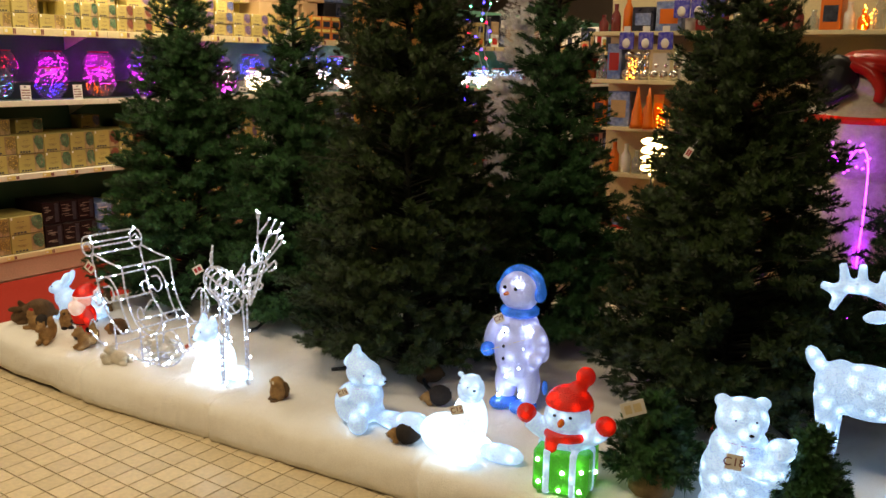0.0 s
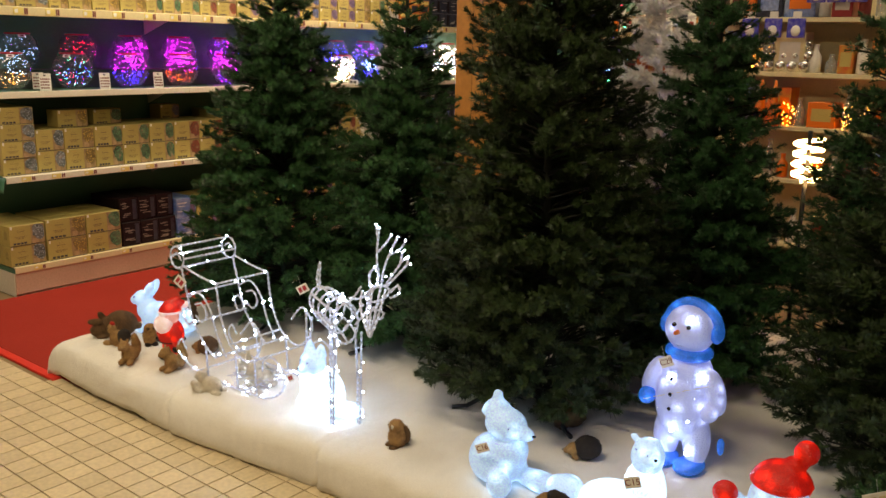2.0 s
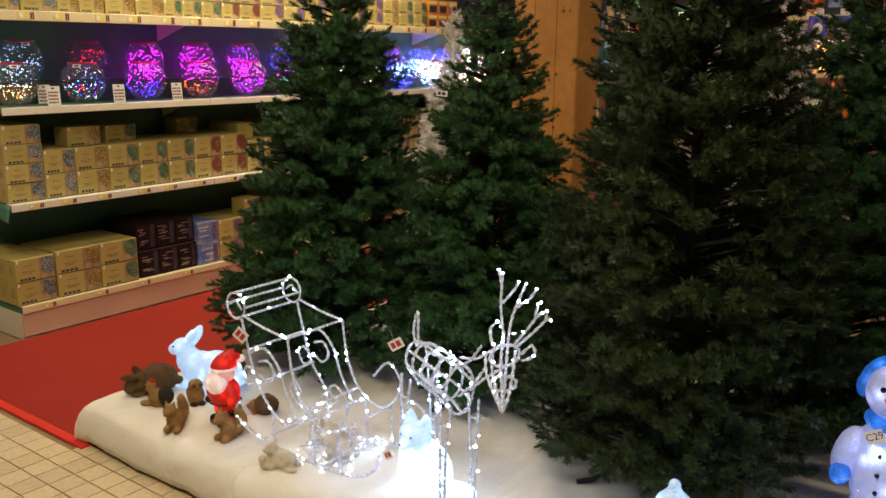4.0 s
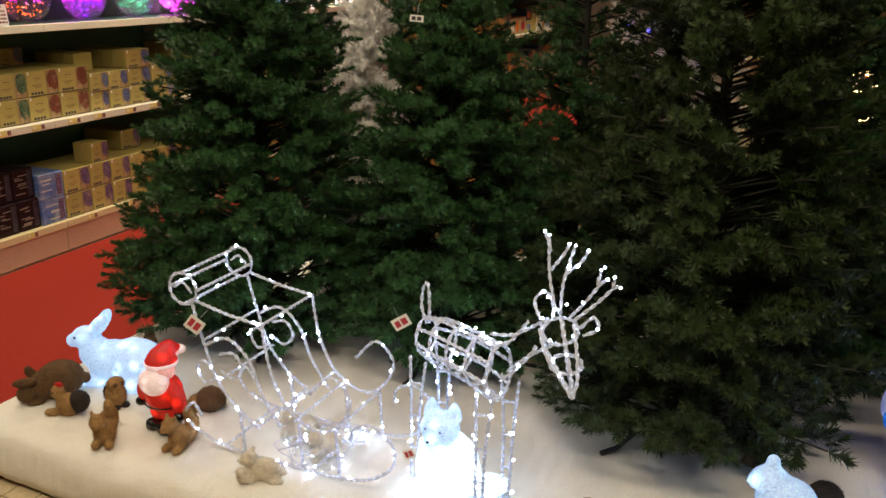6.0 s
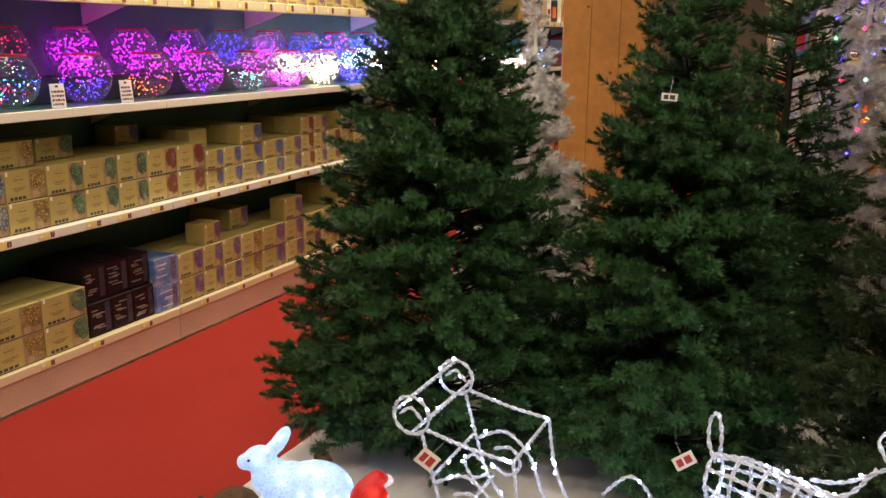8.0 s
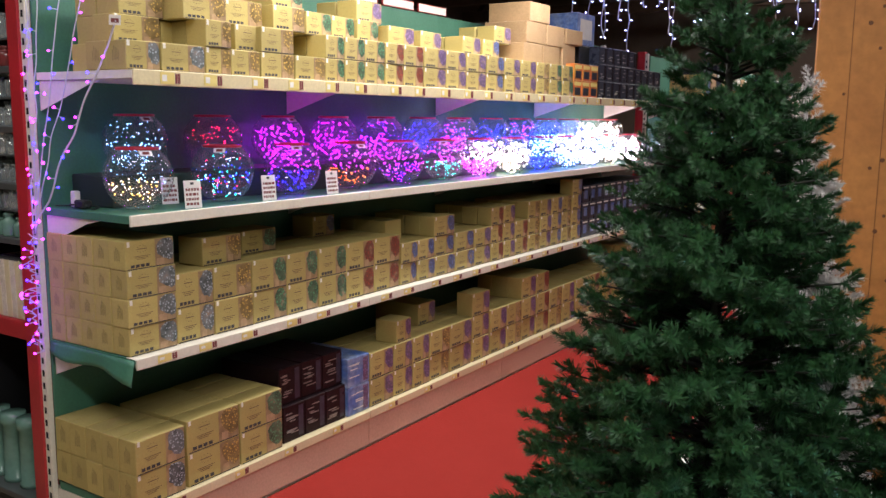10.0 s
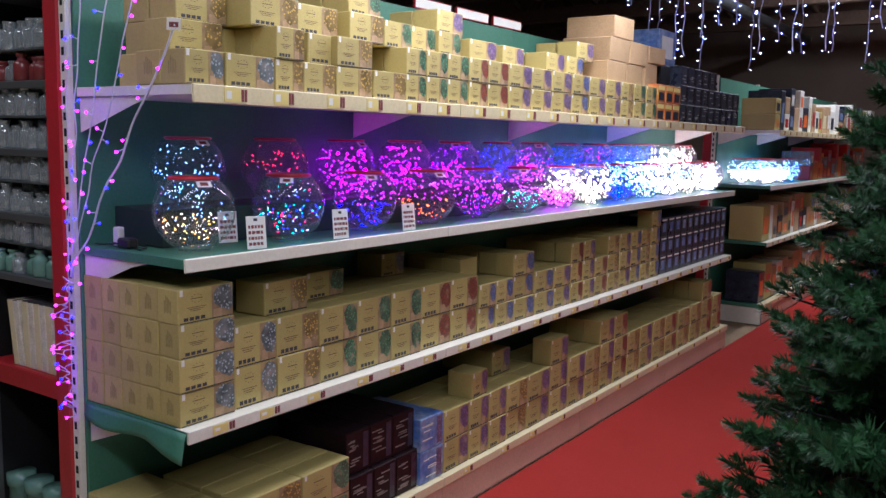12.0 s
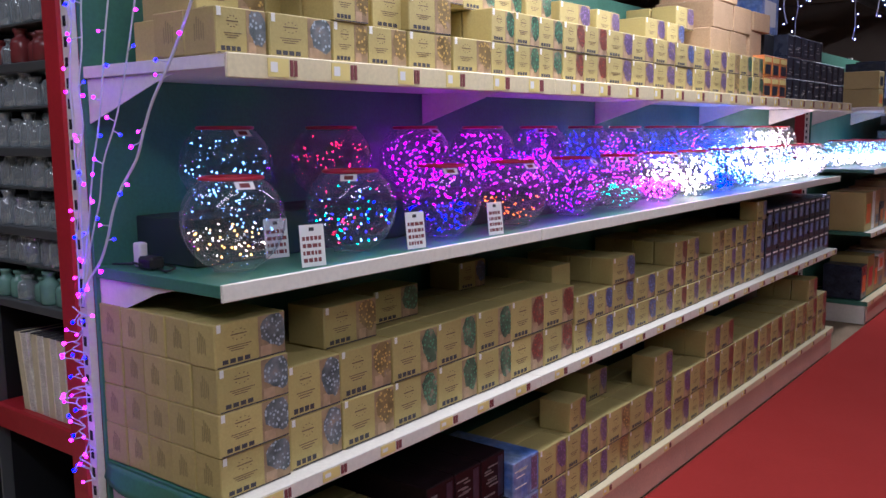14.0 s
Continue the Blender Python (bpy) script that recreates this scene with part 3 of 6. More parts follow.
M_PRINT_TAN = material("tan_print", (0.36, 0.245, 0.125), 0.5, var=0.8, scale=28, other=(0.20, 0.125, 0.07))
M_PRINT_HAND = material("pale_tan_print", (0.46, 0.30, 0.17), 0.5, var=0.6, scale=50)
M_PRINT_END = material("faint_print", (0.30, 0.235, 0.085), 0.7, var=0.4, scale=60)
BOX_WORDS = {"white": "cool white", "gold": "golden", "green": "green", "red": "red", "blue": "blue", "purple": "purple"}
_cache = {}


def box_meshes(w, d, h, colour):
    key = (round(w, 3), round(d, 3), round(h, 3), colour)
    if key not in _cache:
        b = bmesh.new()
        bx(b, -d, 0, 0, w, 0, h, 0, 0.0025)
        body = mesh_of(b, "light_string_box", M_KRAFT)
        b = bmesh.new()
        rr = random.Random(int(w * 9000) + len(_cache))
        bx(b, 0.0, 0.0004, w * 0.60, w * 0.988, h * 0.035, h * 0.975, 1)
        rim, n = [], 18
        for q in range(n):
            a = math.tau * q / n
            k = 1 + rr.uniform(-0.13, 0.13)
            rim.append((w * min(0.985, 0.83 + 0.19 * k * math.cos(a) - 0.03 * math.sin(a)), h * min(0.97, max(0.16, 0.60 + 0.40 * k * math.sin(a)))))
        b.faces.new([b.verts.new((0.0009, py, pz)) for py, pz in rim])
        bx(b, 0.0, 0.0007, w * rr.uniform(0.62, 0.66), w * rr.uniform(0.76, 0.82), h * 0.04, h * 0.28, 2)
        pic = mesh_of(b, "picture", [PRINTS[colour], M_PRINT_TAN, M_PRINT_HAND])
        b = bmesh.new()
        for i in range(3):
            bx(b, 0.0, 0.0005, w * (0.16 + 0.03 * i), w * (0.50 - 0.05 * i), h * (0.44 - 0.05 * i), h * (0.458 - 0.05 * i))
        for i in range(10):
            a = math.tau * i / 10
            bx(b, 0.0, 0.0005, w * (0.33 + 0.10 * math.cos(a)) - 0.002, w * (0.33 + 0.10 * math.cos(a)) + 0.002, h * (0.70 + 0.12 * math.sin(a)) - 0.001, h * (0.70 + 0.12 * math.sin(a)) + 0.001)
        bx(b, 0.0, 0.0005, w * 0.22, w * 0.44, h * 0.69, h * 0.715)
        for i in range(4):
            bx(b, 0.0, 0.0005, w * (0.10 + 0.10 * i), w * (0.175 + 0.10 * i), h * 0.07, h * 0.17, 1)
        bx(b, 0.0, 0.0005, w * 0.03, w * 0.985, h * 0.005, h * 0.035, 1)
        txt = mesh_of(b, "printing", [M_PRINT, M_INK_DARK])
        b = bmesh.new()
        bx(b, 0.0005, 0.001, w * 0.035, w * 0.035 + 0.011, h - 0.020, h * 0.985)
        _cache[key] = (body, pic, txt, mesh_of(b, "sticker", M_STICKER))
    return _cache[key]


REAR = []


def light_box(x, y, z, w, d, h, colour, turn=0.0, front=True):
    if not front and y > 0.1:
        REAR.append((x, y, z, w, d, h))
        return None
    body, pic, txt, stk = box_meshes(w, d, h, colour)
    ob = tagged(new("light_string_box", body), "kraft cardboard light-string box with a %s picture" % BOX_WORDS[colour], "box", "boxes on the shelves")
    ob.matrix_basis = pose(x, y, z, 0, 0, turn)
    if front:
        part("picture", pic, None, ob)
        part("printing", txt, None, ob)
        part("sticker", stk, None, ob)
    if y < 0.03:                    # faint print on the end that shows
        key = ("end", round(d, 3), round(h, 3))
        if key not in _cache:
            b = bmesh.new()
            for i in range(5):
                bx(b, -d * (0.66 - 0.07 * i), -d * (0.62 - 0.07 * i), -0.0005, 0.0, h * (0.30 + 0.03 * (i % 2)), h * (0.66 + 0.05 * ((i * 3) % 4)))
            _cache[key] = mesh_of(b, "end_print", M_PRINT_END)
        part("end_print", _cache[key], None, ob)
    return ob


def stack(y, w, h, n, colour, z, x, d=0.10, deep=1, tops=None):
    """A row of boxes: n high at the front, deep boxes behind."""
    rnd = random.Random(int(y * 1000))
    for k in range(deep):
        m = n if k == 0 or tops is None else tops
        for i in range(m):
            light_box(x - k * (d + 0.002) - rnd.uniform(0, 0.006), y + rnd.uniform(0, 0.003), z + i * (h + 0.001), w - 0.005, d, h, colour, rnd.uniform(-1.0, 1.0), k == 0)


# middle shelf
Z = 0.757
stack(0.006, 0.217, 0.103, 4, "white", Z, -0.035, 0.092, 5)
for y, w, n, c, tops in ((0.226, 0.186, 2, "white", 2), (0.412, 0.206, 2, "gold", 2), (0.618, 0.203, 2, "green", 2), (0.821, 0.205, 2, "green", 2), (1.026, 0.197, 2, "green", 2),
                         (1.223, 0.218, 2, "red", 2), (1.441, 0.212, 2, "red", 2)):
    stack(y, w, 0.133, n, c, Z, -0.045, 0.10, 4, tops)
light_box(-0.10, 0.405, Z + 0.268, 0.205, 0.14, 0.112, "gold")
light_box(-0.19, 0.70, Z + 0.268, 0.205, 0.14, 0.10, "green")
light_box(-0.32, 1.30, Z + 0.268, 0.16, 0.14, 0.10, "blue")
for y, w, n, c in ((1.660, 0.146, 2, "blue"), (1.806, 0.164, 2, "blue"), (1.97, 0.205, 3, "blue"), (2.18, 0.205, 2, "blue"), (2.39, 0.19, 2, "purple"), (2.58, 0.15, 3, "red"),
                   (2.73, 0.15, 3, "purple"), (2.88, 0.18, 2, "red"), (3.06, 0.17, 3, "gold"), (3.23, 0.17, 3, "purple"), (3.40, 0.16, 3, "blue"), (3.56, 0.16, 3, "gold"), (3.72, 0.16, 4, "blue")):
    stack(y, w, 0.108, n, c, Z, -0.045, 0.10, 4, min(n + (1 if w < 0.16 else 0), 3))
for k in range(11):
    for i in range(3):
        bm = bmesh.new()
        bx(bm, -0.30, 0, 0, 0.125, 0, 0.125, 0, 0.002)
        bx(bm, 0.0, 0.0008, 0.035, 0.09, 0.03, 0.09, 1)
        bx(bm, 0.0, 0.0008, 0.02, 0.105, 0.105, 0.115, 2)
        thing("decoration_box", bm, [M_NAVYBOX, M_BLUEBOX, M_STICKER], "dark navy decoration box with small print", "box", "navy boxes", at=pose(-0.05, 3.90 + 0.128 * k, Z + 0.126 * i))

# base shelf
Z = 0.192
stack(-0.01, 0.228, 0.128, 2, "white", Z, -0.012, 0.095, 5)
stack(0.226, 0.27, 0.132, 2, "gold", Z, -0.012, 0.10, 4)
stack(0.497, 0.25, 0.132, 2, "green", Z, -0.012, 0.10, 4)


def dark_box(y, w, h, z, x, mats, label, lines=5):
    bm = bmesh.new()
    bx(bm, -0.36, 0, 0, w, 0, h, 0, 0.003)
    rnd = random.Random(int(y * 999 + z * 77))
    for i in range(lines):
        zz = h * (0.15 + 0.7 * rnd.random())
        y0 = w * (0.06 + 0.3 * rnd.random())
        bx(bm, 0.0, 0.0008, y0, y0 + w * (0.2 + 0.3 * rnd.random()), zz, zz + h * 0.03, 1)
    bx(bm, 0.0, 0.0009, w * 0.70, w * 0.92, h * 0.08, h * 0.92, 2)
    thing("decoration_box", bm, mats, label, "box", "dark boxes", at=pose(x, y, z))


for k in range(3):
    for i in range(2):
        dark_box(0.765 + 0.142 * k, 0.138, 0.165, Z + 0.167 * i, -0.03 - 0.02 * i, [M_DARKBOX, M_PALE_PRINT, M_NAVYBOX], "near-black maroon light-string box with pale print", 9)
for i in range(2):
    dark_box(1.195, 0.165, 0.14, Z + 0.142 * i, -0.02, [M_BLUEBOX, M_STICKER, PRINTS["purple"]], "blue and white light-string box")
for y, w, n, c in ((1.367, 0.20, 2, "purple"), (1.567, 0.165, 2, "purple"), (1.734, 0.16, 2, "purple"), (1.895, 0.20, 2, "gold"), (2.095, 0.24, 2, "purple"), (2.341, 0.2, 3, "purple"),
                   (2.55, 0.2, 2, "purple"), (2.75, 0.2, 2, "gold"), (2.95, 0.2, 3, "purple"), (3.15, 0.2, 3, "red"), (3.35, 0.2, 2, "gold"), (3.56, 0.2, 2, "purple"), (3.78, 0.22, 2, "gold"), (4.0, 0.22, 2, "red"),
                   (4.25, 0.22, 2, "gold"), (4.5, 0.22, 2, "gold"), (4.75, 0.22, 3, "red"), (5.0, 0.22, 2, "red")):
    stack(y, w, 0.135, n, c, Z, -0.02, 0.11, 3, 2 if y < 2.9 else n)
light_box(-0.03, 1.60, Z + 0.272, 0.14, 0.13, 0.115, "purple", 4)
light_box(-0.16, 1.98, Z + 0.272, 0.17, 0.3, 0.12, "purple", 0)

# top shelf
Z = 1.764
TOPROW = ((0.002, 0.142, "white"), (0.146, 0.20, "white"), (0.348, 0.127, "gold"), (0.475, 0.156, "gold"), (0.631, 0.19, "gold"), (0.823, 0.19, "gold"), (1.014, 0.128, "green"), (1.142, 0.144, "green"),
          (1.286, 0.154, "green"), (1.44, 0.148, "red"), (1.588, 0.173, "red"), (1.761, 0.206, "purple"), (1.969, 0.198, "purple"), (2.167, 0.21, "purple"), (2.38, 0.20, "blue"), (2.585, 0.20, "purple"),
          (2.79, 0.20, "purple"), (2.995, 0.18, "gold"), (3.18, 0.18, "green"), (3.365, 0.17, "green"))
for i, (y, w, c) in enumerate(TOPROW):
    stack(y, w, 0.098, 1 if i < 2 or i in (3, 5) else 2, c, Z, 0.02, 0.11, 2)
for y, w, lv, c, x in ((0.30, 0.21, 2, "gold", -0.04), (0.52, 0.21, 1, "gold", -0.01), (0.52, 0.20, 2, "gold", -0.06), (0.75, 0.19, 2, "gold", -0.03), (0.80, 0.19, 3, "green", -0.08), (0.98, 0.17, 2, "green", -0.06),
                       (1.16, 0.17, 2, "green", -0.07), (1.33, 0.16, 2, "green", -0.06), (0.06, 0.2, 1, "gold", -0.12), (0.10, 0.2, 2, "gold", -0.14), (1.62, 0.22, 2, "purple", -0.10), (1.40, 0.2, 3, "purple", -0.12), (1.90, 0.21, 2, "purple", -0.1), (2.25, 0.2, 2, "purple", -0.06),
                       (2.47, 0.2, 2, "blue", -0.06), (2.7, 0.2, 3, "purple", -0.12)):
    light_box(x, y, Z + 0.099 * lv, w - 0.006, 0.12, 0.098, c, random.uniform(-2, 2))
    light_box(x - 0.125, y, Z + 0.099 * (lv - 1), w - 0.006, 0.12, 0.098, c, 0, False)
    if lv > 1:
        light_box(x - 0.13, y, Z + 0.099 * lv, w - 0.006, 0.12, 0.098, c, 0, False)


def carton(x, y, z, w, d, h, mats=M_BROWNBOX, label="plain brown cardboard carton", turn=0.0):
    bm = bmesh.new()
    bx(bm, -d, 0, 0, w, 0, h, 0, 0.004)
    bx(bm, -d * 0.52, -d * 0.48, 0.002, w - 0.002, h, h + 0.0006, 1)
    return thing("carton", bm, [mats, M_STICKER], label, "box", "cartons", at=pose(x, y, z, 0, 0, turn))


for y, z, w, h in ((2.95, 1.962, 0.26, 0.12), (3.22, 1.962, 0.24, 0.12), (2.98, 2.083, 0.27, 0.13), (3.26, 2.083, 0.25, 0.13), (3.02, 2.214, 0.27, 0.12), (3.5, 1.962, 0.22, 0.15), (3.55, 2.113, 0.24, 0.1)):
    carton(-0.05, y, z, w, 0.3, h, turn=random.uniform(-3, 3))
for k in range(3):
    for i in range(2):
        bm = bmesh.new()
        bx(bm, -0.2, 0, 0, 0.13, 0, 0.11, 0, 0.003)
        bx(bm, 0, 0.001, 0.01, 0.12, 0.075, 0.10, 1)
        bx(bm, 0, 0.001, 0.02, 0.11, 0.012, 0.062, 2)
        thing("decoration_box", bm, [M_REDBOX, M_YELLOW, M_NAVYBOX], "red and yellow decoration box", "box", "red boxes", at=pose(0.01, 3.56 + 0.135 * k + (0.005 * i), Z + 0.112 * i))
for k in range(9):
    for i in range(3 if k < 5 else 2):
        dark_box(4.0 + 0.145 * k, 0.14, 0.12, Z + 0.122 * i, 0.0, [M_NAVYBOX, M_STICKER, M_DARKBOX], "black decoration box with pale print", 3)
bm = bmesh.new()
bx(bm, -0.3, 0, 0, 0.3, 0, 0.22, 0, 0.004)
bx(bm, 0, 0.001, 0.05, 0.25, 0.04, 0.18, 1)
thing("decoration_box", bm, [M_BLUEBOX, M_STICKER], "large blue and white decoration box", "box", at=pose(-0.1, 3.83, Z + 0.37))
bm = bmesh.new()
bx(bm, -0.24, -0.02, 0, 0.3, 0, 0.36, 0, 0.004)
thing("carton", bm, M_BLACK, "black carton under a blue box", "box", at=pose(-0.06, 3.83, Z + 0.001 + 0.0))
b = bmesh.new()
for x, y, z, w, d, h in REAR:
    bx(b, x - d, x, y, y + w, z, z + h - 0.0015 * ((int(x * 500) + int(y * 300)) % 3), 0, 0.003)
thing("rear_boxes", b, M_KRAFT, "rows of kraft boxes behind the front ones", "boxes", kind="stuff")
for y in (1.75, 2.1, 2.45, 3.9, 4.4):
    bm = bmesh.new()
    bx(bm, -0.012, 0.0, 0, 0.3, 0, 0.05)
    bx(bm, 0.0, 0.001, 0.004, 0.296, 0.004, 0.046, 1)
    thing("shelf_sign", bm, [M_RED, M_PAPER], "red and white paper strip on the shelf top", "sign", at=pose(-0.495, y, 2.235))

# ---- glass bowls with light strings ----
HUES = {
    "cool": ((0.22, 0.50, 1.0), 14), "warm": ((1.0, 0.36, 0.06), 16), "amber": ((1.0, 0.14, 0.005), 16), "magenta": ((0.62, 0.004, 1.0), 62), "violet": ((0.08, 0.003, 1.0), 34),
    "blue": ((0.008, 0.009, 1.0), 40), "green": ((0.01, 0.85, 0.30), 22), "red": ((1.0, 0.01, 0.05), 16), "white": ((1.0, 0.70, 0.95), 60), "pink": ((0.95, 0.012, 1.0), 48), "ice": ((0.12, 0.34, 1.0), 42), "cream": ((1.0, 0.70, 0.40), 45),
}
M_BULB = {k: glow("bulb_" + k, c, s) for k, (c, s) in HUES.items()}
PALE = {"magenta": "pink", "pink": "pink", "violet": "magenta", "blue": "blue", "ice": "cool", "white": "cream", "warm": "cream"}
R = 0.124


def bowl(x, y, z, low, high, n=46, sticker=True, size=0.0033):
    ob = empty("glass_bowl", "round clear glass bowl filled with lit light strings", "glass bowl", "bowls on the shelf", at=pose(x, y, z, 0, 0, random.uniform(0, 360)))
    pr = [(0.001, 0.004), (0.05, 0.004)] + [(R * math.sin(a), R - R * math.cos(a) + 0.0) for a in [radians(24 + 8 * k) for k in range(16)]]
    b = bmesh.new()
    lathe(b, pr, seg=28, caps=False)
    top = pr[-1]
    part("bowl", b, M_GLASS, ob, smooth=True)
    b = bmesh.new()
    tube(b, [(top[0] * math.cos(k * math.tau / 28), top[0] * math.sin(k * math.tau / 28), top[1]) for k in range(28)], 0.005, closed=True)
    part("rim", b, M_RIM, ob, "red taped rim")
    for hue, z0, z1, cnt in ((low, 0.012, 0.11, n), (high, 0.10, 0.20, n * 3 // 4)):
        if not hue:
            continue
        pts = []
        while len(pts) < cnt:
            p = Vector((random.uniform(-R, R), random.uniform(-R, R), random.uniform(z0, z1)))
            if (p - Vector((0, 0, R))).length < R - 0.010:
                pts.append(p)
        if hue == "mixed":
            for q, one in enumerate(("blue", "green", "red", "cool")):
                part("light_string", bulbs(pts[q::4], size), M_BULB[one], ob, "lit " + one + " light string")
        else:
            part("light_string", bulbs(pts[::2], size), M_BULB[hue], ob, "lit light string")
            part("light_string", bulbs(pts[1::2], size * 0.75), M_BULB[PALE.get(hue, hue)], ob, "lit light string")
        b = bmesh.new()
        pts.sort(key=lambda q: math.atan2(q.y, q.x) + q.z * 20)
        tube(b, curve_pts(pts[:16], 3), 0.0005, sides=3)
        part("wire", b, M_DARKCORD, ob)
    if sticker:
        b = bmesh.new()
        bx(b, -0.022, 0.022, -0.0006, 0.0006, -0.012, 0.012)
        bx(b, -0.012, 0.012, -0.0012, -0.0006, -0.007, 0.007, 1)
        s = part("sticker", b, [M_PAPER, M_INK_RED], ob, at=None)
        a = radians(random.uniform(-70, 10)) - ob.matrix_basis.to_euler().z
        s.matrix_basis = Matrix.Translation((0.094 * math.cos(a), 0.094 * math.sin(a), 0.21)) @ Matrix.Rotation(a + math.pi / 2, 4, "Z") @ Matrix.Rotation(radians(-48), 4, "X")


FRONT_ROW = [("warm", "cool"), ("mixed", "mixed"), ("blue", "magenta"), ("amber", "pink"), ("violet", "pink"), ("green", "pink"), ("pink", "white"), ("cream", "white"), ("blue", "ice"), ("ice", "white"), ("white", "cool"), ("cream", "ice"), ("white", "white")]
BACK_ROW = [("cool", "cool"), (None, "red"), ("magenta", "magenta"), ("magenta", "magenta"), ("magenta", "violet"), ("blue", "blue"), ("magenta", "violet"), ("blue", "blue"), ("blue", "violet"), ("ice", "blue"), ("ice", "blue"), ("white", "white"), ("cream", "white")]
for k, (a, b_) in enumerate(FRONT_ROW):
    bowl(-0.13, 0.145 + 0.405 * k, 1.268, a, b_, 44 if k in (0, 1, 3) else 60 if k < 6 else 96, True, 0.0021 if k < 6 else 0.0040)
for k, (a, b_) in enumerate(BACK_ROW):
    bowl(-0.375, 0.325 + 0.40 * k, 1.387, a, b_, 40 if k < 2 else 60 if k < 9 else 80, k % 2 == 0, 0.0022 if k < 9 else 0.0038)
for k in range(3):
    for m, dz in ((0, 0), (1, 0)):
        bowl(-0.13 - 0.24 * m, 6.75 + 0.42 * k, 1.268, ("white", "cream", "ice")[k], "cool", 60, False, 0.0046)


def card(y, x, turn, lines=4):
    b = bmesh.new()
    bx(b, -0.0008, 0.0008, -0.034, 0.034, 0, 0.104)
    ob = thing("price_card", b, M_PAPER, "small white price card with printed lines", "price card", "price cards", at=pose(x, y, 1.268, 0, -6, turn))
    for i, (words, zz, size) in enumerate((("45", 0.088, 0.009), ("", 0.068, 0), ("", 0.05, 0), ("", 0.032, 0), ("", 0.014, 0))):
        b = bmesh.new()
        if i == 0:
            bx(b, 0.0009, 0.0013, -0.008, 0.006, zz, zz + 0.009)
        else:
            w = -0.028
            rnd = random.Random(i + int(y * 50))
            while w < 0.024:
                l = rnd.uniform(0.004, 0.014)
                bx(b, 0.0009, 0.0013, w, min(0.029, w + l), zz - 0.003, zz + 0.007)
                w += l + 0.003
        part("print_line", b, M_INK_RED if i else M_INK_DARK, ob)


card(0.31, -0.03, -14)
card(0.71, -0.03, -10)
card(1.11, -0.03, -8)
card(0.36, -0.22, -14)

# ---- light string on the end post ----
string = empty("curtain_lights", "purple and blue light string tied to the end post", "light string")
M_PURPLE = glow("purple_bulb", (0.30, 0.010, 1.0), 36.0)
M_BLUEB = glow("blue_bulb", (0.02, 0.010, 1.0), 24.0)
M_PINKB = glow("pink_bulb", (0.80, 0.014, 0.85), 24.0)
rnd = random.Random(4)
ends = [(-0.46, -0.04, 2.25), (-0.37, -0.04, 2.25), (-0.195, -0.045, 2.25), (-0.03, -0.05, 2.25), (0.06, -0.06, 1.915)]
b = bmesh.new()
tube(b, [(-0.52, -0.035, 2.25), (0.02, -0.05, 2.25)], 0.004, sides=6)
part("hanging_rod", b, M_WHITE, string)
low = Vector((-0.505, -0.04, 1.17))
bul = []
for i, e in enumerate(ends):
    e = Vector(e)
    pts = [low.lerp(e, t) + Vector((rnd.uniform(-1, 1), rnd.uniform(-0.5, 0.5), 0)) * 0.008 for t in [k / 12 for k in range(13)]]
    b = bmesh.new()
    tube(b, curve_pts(pts, 3), 0.0022 if i < 4 else 0.0035, sides=5)
    part("strand", b, M_CORD, string, "clear cord")
    for k in range(1, 12):
        p = pts[k].lerp(pts[k - 1], rnd.random())
        q = p + Vector((rnd.choice((-1, 1)) * rnd.uniform(0.015, 0.035), rnd.uniform(-0.02, 0.0), rnd.uniform(-0.012, 0.012)))
        bul.append((p, q))
pts = [low + Vector((rnd.uniform(-0.025, 0.03), rnd.uniform(-0.03, 0.0), -0.6 * k / 60)) for k in range(61)]
b = bmesh.new()
tube(b, curve_pts([p for p in pts if p.z > 0.7], 3), 0.002, sides=5)
part("tied_bundle", b, M_CORD, string, "cord bundled on the post")
for p in pts[:46]:
    if rnd.random() < 0.8 - 0.6 * (1.19 - p.z):
        bul.append((p, p + Vector((rnd.uniform(-0.045, 0.06), rnd.uniform(-0.04, -0.01), rnd.uniform(-0.015, 0.02)))))
b = bmesh.new()
for p, q in bul:
    tube(b, [p, q], 0.0014, sides=4)
part("bulb_stems", b, M_CORD, string)
for m, sel in ((M_PURPLE, 0), (M_BLUEB, 1), (M_PINKB, 2)):
    part("bulbs", bulbs([q for i, (p, q) in enumerate(bul) if (i * 7 + i // 3) % 3 == sel], 0.0048), m, string, "lit bulbs")
b = bmesh.new()
bx(b, -0.001, 0.001, -0.018, 0.018, -0.032, 0.0)
bx(b, 0.001, 0.0015, -0.012, 0.012, -0.024, -0.010, 1)
tagged(part("price_tag", b, [M_PAPER, M_INK_RED], string, at=pose(0.06, -0.065, 1.93, 0, 20, -30)), "small white price tag")
# plug and cable left on the bowl shelf
b = bmesh.new()
tube(b, curve_pts([(-0.47, 0.03, 1.272), (-0.40, 0.05, 1.275), (-0.36, 0.02, 1.285), (-0.30, 0.05, 1.272), (-0.24, 0.03, 1.273), (-0.28, 0.08, 1.274), (-0.4, 0.09, 1.274)], 6), 0.003, sides=5)
bx(b, -0.36, -0.30, 0.03, 0.07, 1.269, 1.30, 0, 0.006)
bx(b, -0.40, -0.37, 0.045, 0.07, 1.269, 1.33, 1, 0.004)
thing("power_adapter", b, [M_BLACK, M_STICKER], "black power adapter and loose cable on the shelf", "adapter")

